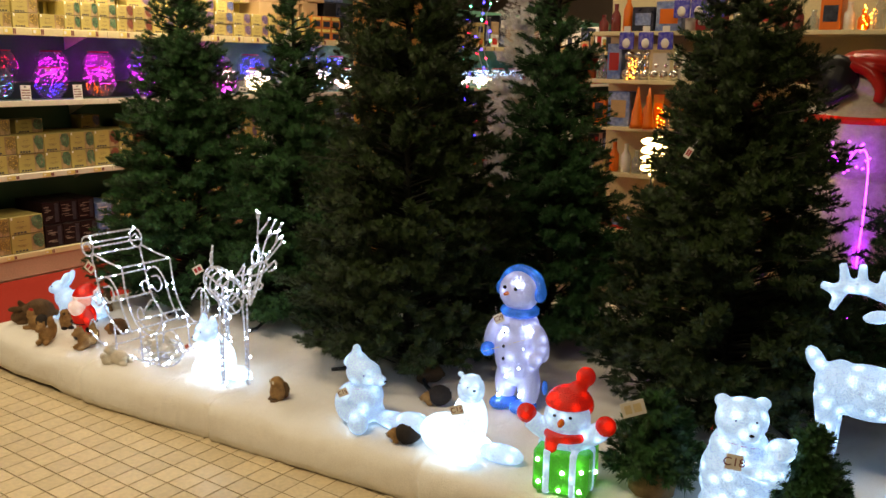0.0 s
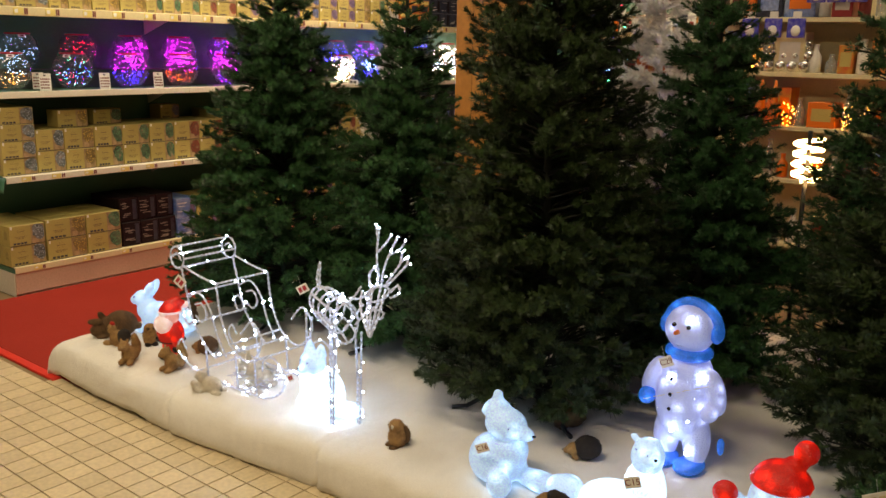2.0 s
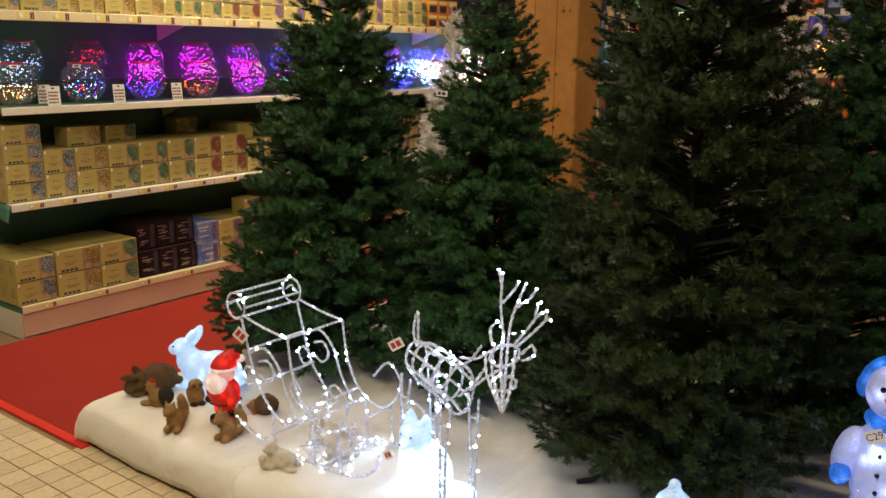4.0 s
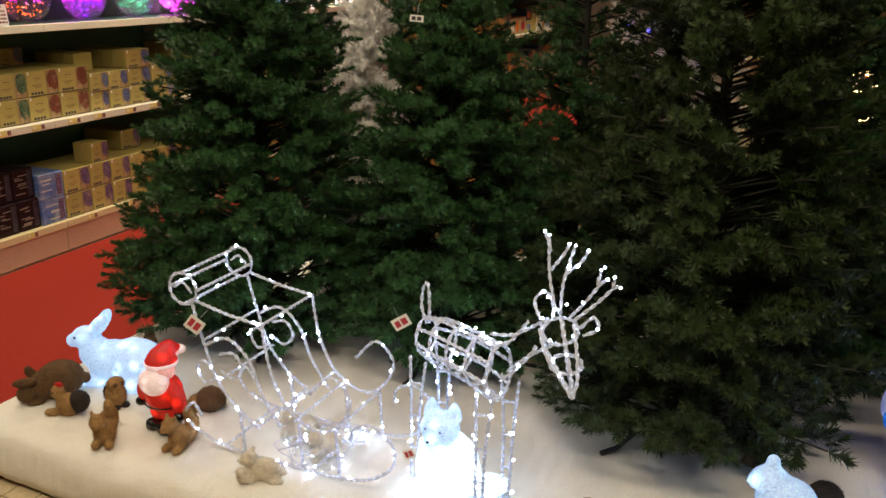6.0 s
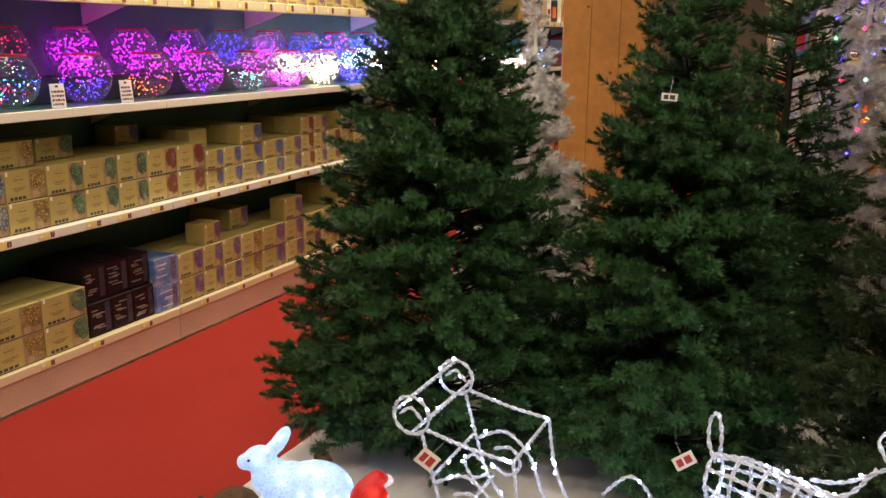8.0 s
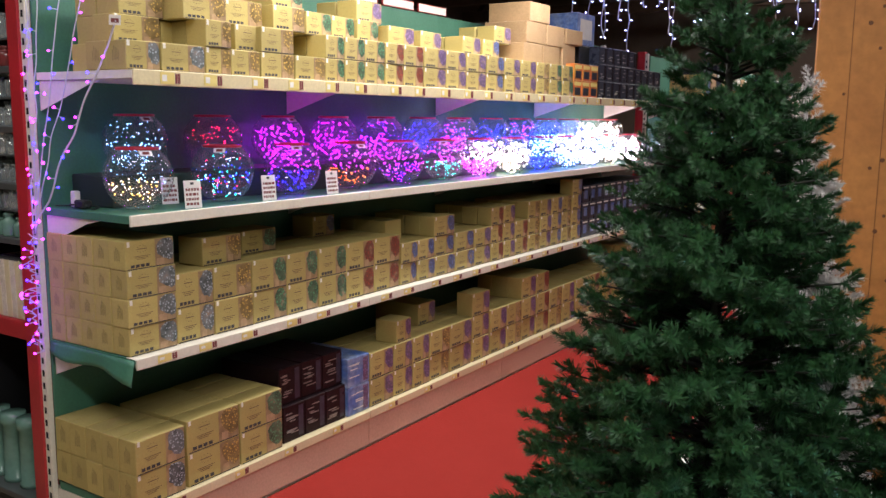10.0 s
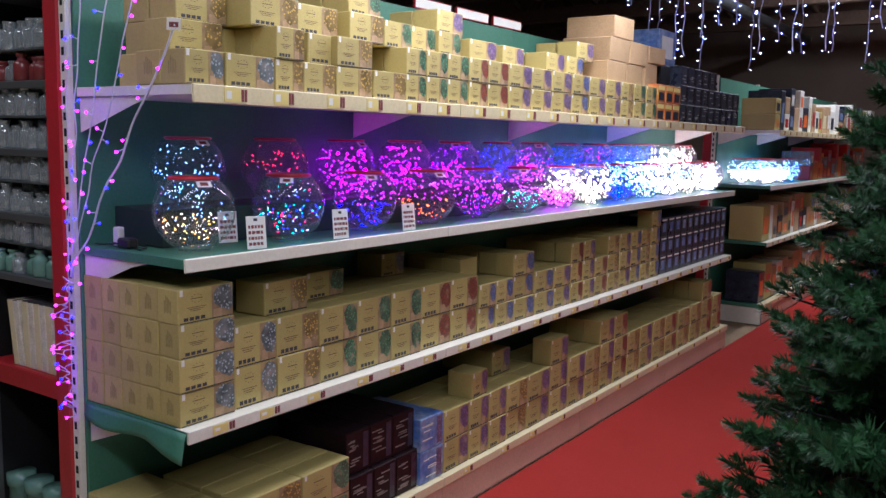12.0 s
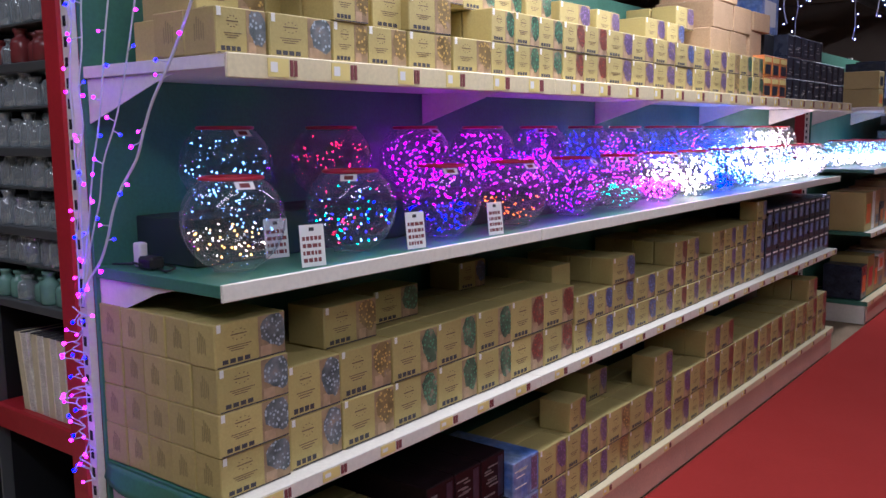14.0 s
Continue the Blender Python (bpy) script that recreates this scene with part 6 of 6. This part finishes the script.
# small furred animals
def small_rabbit(b):
    ell(b, (0.035, 0, 0.062), (0.078, 0.060, 0.064))
    ell(b, (-0.015, 0, 0.052), (0.05, 0.048, 0.048))
    ell(b, (-0.068, -0.008, 0.042), (0.038, 0.032, 0.032), (0, -18, 0))
    for s in (-1, 1):
        ell(b, (-0.062 + 0.016 * s, 0.026 * s, 0.088), (0.042, 0.009, 0.017), (0, 28 + 34 * s, 20 * s))
        ell(b, (-0.090, 0.026 * s, 0.050), 0.005, mat=1)
        ell(b, (-0.05, 0.03 * s, 0.010), (0.030, 0.014, 0.010))
    ell(b, (0.115, 0, 0.045), 0.018)


def small_squirrel(b):
    ell(b, (0, 0, 0.04), (0.034, 0.03, 0.042), wob=0.1)
    ell(b, (-0.01, -0.022, 0.085), (0.025, 0.025, 0.024))
    ell(b, (-0.012, -0.046, 0.08), (0.012, 0.012, 0.01))
    for s in (-1, 1):
        ell(b, (-0.01 + 0.016 * s, -0.015, 0.11), (0.006, 0.005, 0.012))
        ell(b, (-0.01 + 0.012 * s, -0.043, 0.09), 0.0035, mat=1)
        ell(b, (0.02 * s, -0.03, 0.012), (0.014, 0.022, 0.012))
    tube(b, curve_pts([(0.006, 0.03, 0.015), (0.010, 0.05, 0.06), (0.008, 0.040, 0.10), (0.004, 0.048, 0.125)], 4), [0.014, 0.018, 0.020, 0.022, 0.022, 0.022, 0.020, 0.018, 0.017, 0.016, 0.014, 0.010, 0.006], 0, 8)


def small_hedgehog(b):
    ell(b, (0.01, 0, 0.042), (0.048, 0.042, 0.042), mat=2, wob=0.1)
    for k in range(90):
        a, t = k * 2.4, math.acos(1 - 1.5 * (k + 0.5) / 90)
        d = Vector((abs(math.sin(t) * math.cos(a)) * 1.0 if k % 3 else math.sin(t) * math.cos(a), math.sin(t) * math.sin(a), math.cos(t)))
        p = Vector((0.015, 0, 0.042)) + Vector((d.x * 0.046, d.y * 0.04, d.z * 0.04))
        tube(b, [p, p + d * 0.014], [0.0028, 0.0004], 2, 3)
    ell(b, (-0.038, 0, 0.032), (0.026, 0.026, 0.024))
    ell(b, (-0.062, 0, 0.026), (0.014, 0.012, 0.011))
    ell(b, (-0.076, 0, 0.028), 0.005, mat=1)
    for s in (-1, 1):
        ell(b, (-0.054, 0.014 * s, 0.038), 0.004, mat=1)
        ell(b, (-0.03, 0.02 * s, 0.008), (0.014, 0.009, 0.008))


def small_hen(b):
    ell(b, (0, 0, 0.042), (0.04, 0.032, 0.04), wob=0.1)
    ell(b, (0.035, 0, 0.055), (0.034, 0.028, 0.04), (0, 30, 0), mat=2)
    ell(b, (-0.03, 0, 0.085), (0.022, 0.02, 0.026))
    ell(b, (-0.025, 0, 0.112), (0.014, 0.006, 0.009), mat=3)
    ell(b, (-0.056, 0, 0.082), (0.010, 0.006, 0.006), mat=2)
    ell(b, (-0.04, -0.016, 0.09), 0.0035, mat=1)
    ell(b, (-0.05, 0.0, 0.012), (0.034, 0.02, 0.012))


def small_owl(b):
    ell(b, (0, 0, 0.042), (0.034, 0.034, 0.044), wob=0.1)
    ell(b, (0, -0.004, 0.085), (0.030, 0.028, 0.024))
    ell(b, (0.0, 0.028, 0.045), (0.03, 0.02, 0.036), mat=2)
    for s in (-1, 1):
        ell(b, (0.012 * s, -0.026, 0.09), (0.010, 0.006, 0.010), mat=3)
        ell(b, (0.012 * s, -0.032, 0.09), 0.005, mat=1)
        ell(b, (0.016 * s, -0.022, 0.01), (0.016, 0.02, 0.010), mat=2)


def small_bears(b):
    ell(b, (0.02, 0, 0.04), (0.055, 0.038, 0.038), wob=0.12)
    ell(b, (-0.03, -0.004, 0.078), (0.028, 0.027, 0.026))
    ell(b, (-0.052, -0.01, 0.072), (0.015, 0.012, 0.011))
    ell(b, (-0.066, -0.012, 0.074), 0.0045, mat=1)
    ell(b, (-0.045, -0.03, 0.03), (0.024, 0.02, 0.026))
    ell(b, (-0.05, -0.045, 0.052), 0.016)
    for s in (-1, 1):
        ell(b, (-0.022, 0.02 * s, 0.102), 0.009)
        ell(b, (-0.045, 0.014 * s - 0.004, 0.086), 0.0035, mat=1)
        ell(b, (0.06, 0.026 * s, 0.015), (0.03, 0.017, 0.015))
        ell(b, (-0.02, 0.03 * s, 0.018), (0.016, 0.015, 0.02))


G = "small animals"
figure("rabbit_figure", "brown furry rabbit crouching on the snow", "animal figure", pose(1.545, -0.25, SNOW, 0, 0, 58), [M_FUR_BROWN, M_EYE], small_rabbit, G)
figure("hen_figure", "small tan hen figure with a red comb", "animal figure", pose(1.70, -0.32, SNOW, 0, 0, 20), [M_FUR_TAN, M_EYE, M_FUR_DARK, M_PLAIN_RED], small_hen, G)
figure("hedgehog_figure", "small upright brown hedgehog figure", "animal figure", pose(1.79, -0.205, SNOW, 0, 0, 70), [M_FUR_TAN, M_EYE, M_FUR_DARK, M_FUR_BROWN], small_owl, G)
figure("squirrel_figure", "reddish squirrel figure with a raised tail", "animal figure", pose(1.925, -0.40, SNOW, 0, 0, 28), [M_FUR_TAN, M_EYE], small_squirrel, G)
figure("squirrel_figure", "tan squirrel figure beside the santa", "animal figure", pose(2.15, -0.33, SNOW, 0, 0, -5), [M_FUR_TAN, M_EYE], small_squirrel, G)
figure("badger_figure", "brown animal figure behind the santa", "animal figure", pose(2.08, -0.10, SNOW, 0, 0, 20), [M_FUR_TAN, M_EYE, M_FUR_BROWN], small_hedgehog, G)
figure("polar_bear_figure", "small cream polar bear figure with cub", "animal figure", pose(2.47, -0.375, SNOW, 0, 0, 20) @ Matrix.Diagonal((0.85, 0.85, 0.9, 1)), [M_FUR_WHITE, M_EYE], small_bears, G)
figure("polar_bear_figure", "small cream polar bear figure under the sleigh", "animal figure", pose(2.44, -0.12, SNOW, 0, 0, 40) @ Matrix.Diagonal((0.85, 0.85, 0.9, 1)), [M_FUR_WHITE, M_EYE], small_bears, G)
figure("polar_bear_figure", "small cream polar bear figure under the sleigh", "animal figure", pose(2.57, -0.19, SNOW, 0, 0, 60) @ Matrix.Diagonal((0.85, 0.85, 0.9, 1)), [M_FUR_WHITE, M_EYE], small_bears, G)
figure("owl_figure", "small tan owl figure on the snow edge", "animal figure", pose(3.395, -0.235, SNOW, 0, 0, -25), [M_FUR_TAN, M_EYE, M_FUR_BROWN, M_FUR_WHITE], small_owl, G)
figure("hedgehog_figure", "dark spiny hedgehog figure with a tan face", "animal figure", pose(4.07, -0.235, SNOW, 0, 0, 20), [M_FUR_TAN, M_EYE, M_FUR_DARK], small_hedgehog, G)
figure("hedgehog_figure", "dark spiny hedgehog figure in the shade", "animal figure", pose(3.95, 0.14, SNOW, 0, 0, 30), [M_FUR_TAN, M_EYE, M_FUR_DARK], small_hedgehog, G)
figure("squirrel_figure", "dark squirrel figure under the fir", "animal figure", pose(3.77, 0.33, SNOW, 0, 0, 60), [M_FUR_BROWN, M_EYE], small_rabbit, G).scale = (0.6, 0.6, 0.6)
figure("squirrel_figure", "dark squirrel figure behind the rabbit", "animal figure", pose(1.66, 0.12, SNOW, 0, 0, 60), [M_FUR_BROWN, M_EYE], small_squirrel, G)

# ---- beyond the trees: a back shelf with bright goods ----
back = empty("shelving_unit", "shop shelving full of bright decorations behind the trees", "shelving")
YB = 4.4
b = bmesh.new()
bx(b, 2.5, 8.0, YB + 0.45, YB + 0.5, 0, 2.4)
part("back_panel", b, M_CREAM, back)
for z in (0.15, 0.65, 1.05, 1.45, 1.85):
    b = bmesh.new()
    bx(b, 2.5, 8.0, YB, YB + 0.45, z - 0.035, z, 0, 0.003)
    part("shelf", b, M_CREAM, back)
rnd = random.Random(21)
pal = [M_BROWNBOX, M_KRAFT, M_RED, M_STICKER, M_NAVYBOX, M_REDBOX, M_BLUEBOX, M_ORANGE, M_CREAM, M_PLAIN_RED]
for z in (0.15, 0.65, 1.05, 1.45, 1.85):
    x = 2.55
    while x < 7.8:
        w, h = rnd.uniform(0.09, 0.24), rnd.uniform(0.12, 0.3)
        b = bmesh.new()
        if rnd.random() < 0.55:
            bx(b, 0, w, 0, 0.2, 0, h, 0, 0.005)
            bx(b, w * 0.15, w * 0.85, -0.001, 0.0, h * 0.25, h * 0.75, 1)
            thing("decoration_box", b, [rnd.choice(pal), rnd.choice(pal)], "bright decoration box on the back shelf", "box", "back shelf goods", at=pose(x, YB + 0.03, z))
        else:
            w = 0.09
            lathe(b, [(0.035, 0), (0.042, 0.01), (0.042, h * 0.6), (0.018, h * 0.8), (0.018, h), (0.022, h + 0.01)], seg=12)
            thing("bottle", b, rnd.choice([M_JAR, M_JARRED, M_STICKER, M_ORANGE]), "glass bottle on the back shelf", "bottle", "back shelf goods", at=pose(x + 0.045, YB + 0.08, z))
        x += w + rnd.uniform(0.004, 0.03)
# small lit lamps on the back shelf
lampspots = [(3.2, 1.05), (3.45, 0.65), (3.62, 1.05), (3.74, 1.05), (3.95, 0.65), (4.4, 1.45), (4.7, 1.85), (2.9, 1.45)]
for x, z in lampspots:
    b = bulbs([Vector((x + rnd.uniform(-0.04, 0.04), YB + 0.015 + rnd.uniform(-0.01, 0.01), z + 0.005 + 0.011 * q)) for q in range(16)], 0.006)
    thing("warm_light_string", b, M_BULB["warm"], "small warm lit light string on the back shelf", "light string", "warm light strings")
# hanging blister packs, an orange stocking and a large figure behind the trees
M_PACK = material("blue_blister_pack", (0.05, 0.05, 0.42), 0.25, var=0.5, scale=30, other=(0.30, 0.28, 0.55))
M_SILVER = material("silver_bauble", (0.75, 0.74, 0.72), 0.15, metal=0.9, var=0.2, scale=30)
for z, xs in ((1.70, (2.80, 2.97, 3.14)), (1.95, (3.26, 3.40, 3.54))):
    for x in xs:
        b = bmesh.new()
        bx(b, x, x + 0.13, YB - 0.045, YB - 0.025, z, z + 0.14, 0, 0.006)
        bx(b, x + 0.035, x + 0.095, YB - 0.040, YB - 0.030, z + 0.14, z + 0.19, 1)
        ell(b, (x + 0.065, YB - 0.045, z + 0.05), (0.035, 0.012, 0.04), mat=1)
        tube(b, [(x + 0.065, YB - 0.035, z + 0.17), (x + 0.065, YB + 0.01, z + 0.17)], 0.004, 1, 5)
        thing("blister_pack", b, [M_PACK, M_STICKER], "blue hanging pack with a white card top", "pack", "hanging packs")
for i in range(6):
    for k in range(3):
        b = bmesh.new()
        ell(b, (2.84 + 0.085 * i + 0.02 * (k % 2), YB + 0.05 + 0.02 * k, 1.497 + 0.075 * k), 0.046, seg=14, rings=8)
        thing("bauble", b, M_SILVER, "shiny silver bauble in a heap on the back shelf", "bauble", "silver baubles", smooth=True)
for x, w in ((3.02, 0.06), (3.12, 0.05)):
    b = bmesh.new()
    lathe(b, [(w, 0), (w * 0.9, 0.04), (w * 0.5, 0.2), (0.008, 0.34)], (x, YB - 0.09, 1.05), 0, 14)
    thing("felt_cone", b, M_ORANGE, "orange felt cone tree on the back shelf", "decoration", smooth=True)


def large_figure(b):
    ell(b, (0, 0, 0.52), (0.36, 0.32, 0.52), wob=0.03)
    ell(b, (0.02, 0, 1.20), (0.25, 0.23, 0.30), wob=0.03)
    tube(b, [(0.02 + 0.235 * math.cos(t), 0.215 * math.sin(t), 1.30) for t in [k * math.tau / 24 for k in range(24)]], 0.022, 2, 8, True)
    ell(b, (0.02, 0, 1.48), (0.16, 0.15, 0.13), wob=0.03)
    ell(b, (0.05, -0.03, 1.60), (0.20, 0.19, 0.075), (0, 8, 0), 1, wob=0.05)
    tube(b, curve_pts([(-0.06, -0.16, 1.60), (0.03, -0.19, 1.56), (0.09, -0.2, 1.47), (0.08, -0.2, 1.40)], 5), 0.045, 1, 10, taper=0.6)
    ell(b, (-0.16, -0.14, 1.52), (0.13, 0.10, 0.13), (0, 20, 0), 3, wob=0.05)
    tube(b, curve_pts([(-0.25, -0.16, 1.42), (-0.16, -0.2, 1.40), (-0.04, -0.2, 1.47)], 5), 0.03, 3, 8)


figure("large_figure", "large white plush figure with red hat and black collar", "figure", pose(5.05, 2.66, 0, 0, 0, 0), [M_FUR_WHITE, M_PLAIN_RED, M_LIT_RED, M_BLACK], large_figure)
b = bulbs([Vector((4.93 + rnd.uniform(0, 0.22), 2.30 + rnd.uniform(-0.02, 0.02), 1.08 + rnd.uniform(-0.05, 0.12))) for _ in range(16)], 0.006)
tube(b, curve_pts([(4.93, 2.30, 1.02), (4.97, 2.30, 1.12), (5.03, 2.3, 1.07), (5.09, 2.3, 1.16), (5.15, 2.3, 1.05), (5.13, 2.36, 0.3), (5.1, 2.34, 0.0)], 5), 0.004, 0, 4)
thing("violet_light_string", b, M_PURPLE, "violet lit light string hanging beside the white figure", "light string")
# glowing warm spiral
b = bmesh.new()
tube(b, [(3.98 + 0.07 * math.cos(t * 1.9), 2.30 + 0.05 * math.sin(t * 1.9), 1.16 - 0.016 * t) for t in [k * 0.35 for k in range(42)]], 0.011, sides=6)
sp = thing("spiral_light", b, glow("warm_tube", (1.0, 0.66, 0.32), 22), "warm glowing spiral light on a stand", "light")
b = bmesh.new()
tube(b, [(3.98, 2.30, 0.0), (3.98, 2.30, 1.2)], 0.012, sides=8)
lathe(b, [(0.12, 0.0), (0.12, 0.012), (0.02, 0.02)], (3.98, 2.30, 0), 0, 16)
part("stand", b, M_BLACK, sp)

# goods on the far shelving
rnd = random.Random(33)
for z, fx in ((0.192, 0.0),) + LEVELS:
    y = 6.46
    while y < 11.5:
        w = rnd.uniform(0.1, 0.26)
        h = rnd.uniform(0.14, 0.36) if z != 1.268 else rnd.uniform(0.12, 0.24)
        if not (z == 1.268 and y < 8.0):
            for i in range(1 if h > 0.2 else 2):
                b = bmesh.new()
                bx(b, -0.3, 0, 0, w, 0, h, 0, 0.004)
                bx(b, 0, 0.001, w * 0.2, w * 0.8, h * 0.2, h * 0.7, 1)
                thing("decoration_box", b, [rnd.choice(pal[:2] + [M_NAVYBOX, M_BROWNBOX, M_STICKER] if z != 1.268 else [M_JAR, M_RED, M_ORANGE, M_PLAIN_RED]), rnd.choice(pal)], "boxed decoration on the far shelving", "box", "far shelf goods", at=pose(fx - 0.06, y, z + i * (h + 0.001)))
        y += w + rnd.uniform(0.003, 0.02)

# ---- icicle lights hanging over the aisle ----
ice = empty("icicle_lights", "white icicle light strings hanging above the aisle", "light string")
rnd = random.Random(14)
M_ICE = glow("icicle_bulb", (0.42, 0.45, 1.0), 40)
for row_y, xa, xb in ((4.3, -0.5, 1.9), (5.6, -0.8, 2.2)):
    b = bmesh.new()
    tube(b, curve_pts([(xa + (xb - xa) * k / 8, row_y, 2.86 - 0.05 * (k % 2)) for k in range(9)], 4), 0.004, sides=5)
    part("carrier_cord", b, M_CORD, ice)
    x = xa
    while x < xb:
        L = rnd.choice((0.25, 0.4, 0.5, 0.62))
        pts = [(x + rnd.uniform(-0.012, 0.012), row_y + rnd.uniform(-0.01, 0.01), 2.84 - L * k / 7) for k in range(8)]
        b = bmesh.new()
        tube(b, curve_pts(pts, 2), 0.0035, sides=4)
        st = part("strand", b, M_CORD, ice)
        part("bulbs", bulbs([Vector(p) + Vector((rnd.choice((-0.02, 0.02)), 0, 0)) for p in pts[1:]], 0.0042), M_ICE, st, "lit bulbs")
        x += rnd.uniform(0.12, 0.24)
    for xx in (xa + 0.1, xb - 0.1):
        b = bmesh.new()
        tube(b, [(xx, row_y, 2.84), (xx, row_y, CEILING)], 0.003, sides=4)
        part("hanger", b, M_CORD, ice)

# ---- floor tiles, joints open between them ----
TX, TY = 0.1, 0.1037
b = bmesh.new()
bx(b, 0.0025, TX - 0.0025, 0.0025, TY - 0.0025, -0.006, 0.0, 0, 0.0012)
tile_mesh = mesh_of(b, "tile", M_TILE)
OX, OY = 2.24, -0.664


def tile_verts(cells):
    v, t = [], []
    for x, y in cells:
        n = len(v)
        for dx, dy, z in ((0.002, 0.002, -0.001), (TX - 0.002, 0.002, -0.001), (TX - 0.002, TY - 0.002, -0.001), (0.002, TY - 0.002, -0.001)):
            v.append((x + dx, y + dy, z))
        t += [(n, n + 1, n + 2), (n, n + 2, n + 3)]
    return raw_mesh("tiles", np.array(v), np.array(t), M_TILE)


near_cells, far_cells = [], []
for i in range(-75, 65):
    for j in range(-48, 5):
        x, y = OX + i * TX, OY + j * TY
        if y + TY > -0.52 and 0 < x < 1.4:
            continue
        if y > FRONT(x) + 0.25 and x > 1.4:
            continue
        if x > -0.2 and x + TX < 0 and y > 0:
            continue
        if 1.2 < x < 3.6 and -1.25 < y and len(near_cells) < 300 and (x < 3.3 or y > -0.9):
            near_cells.append((x, y))
        else:
            far_cells.append((x, y))
for x, y in near_cells:
    ob = new("tile", tile_mesh)
    ob.parent = floor
    ob.matrix_basis = pose(x, y, 0)
part("tiles", tile_verts(far_cells), None, floor, kind="stuff")
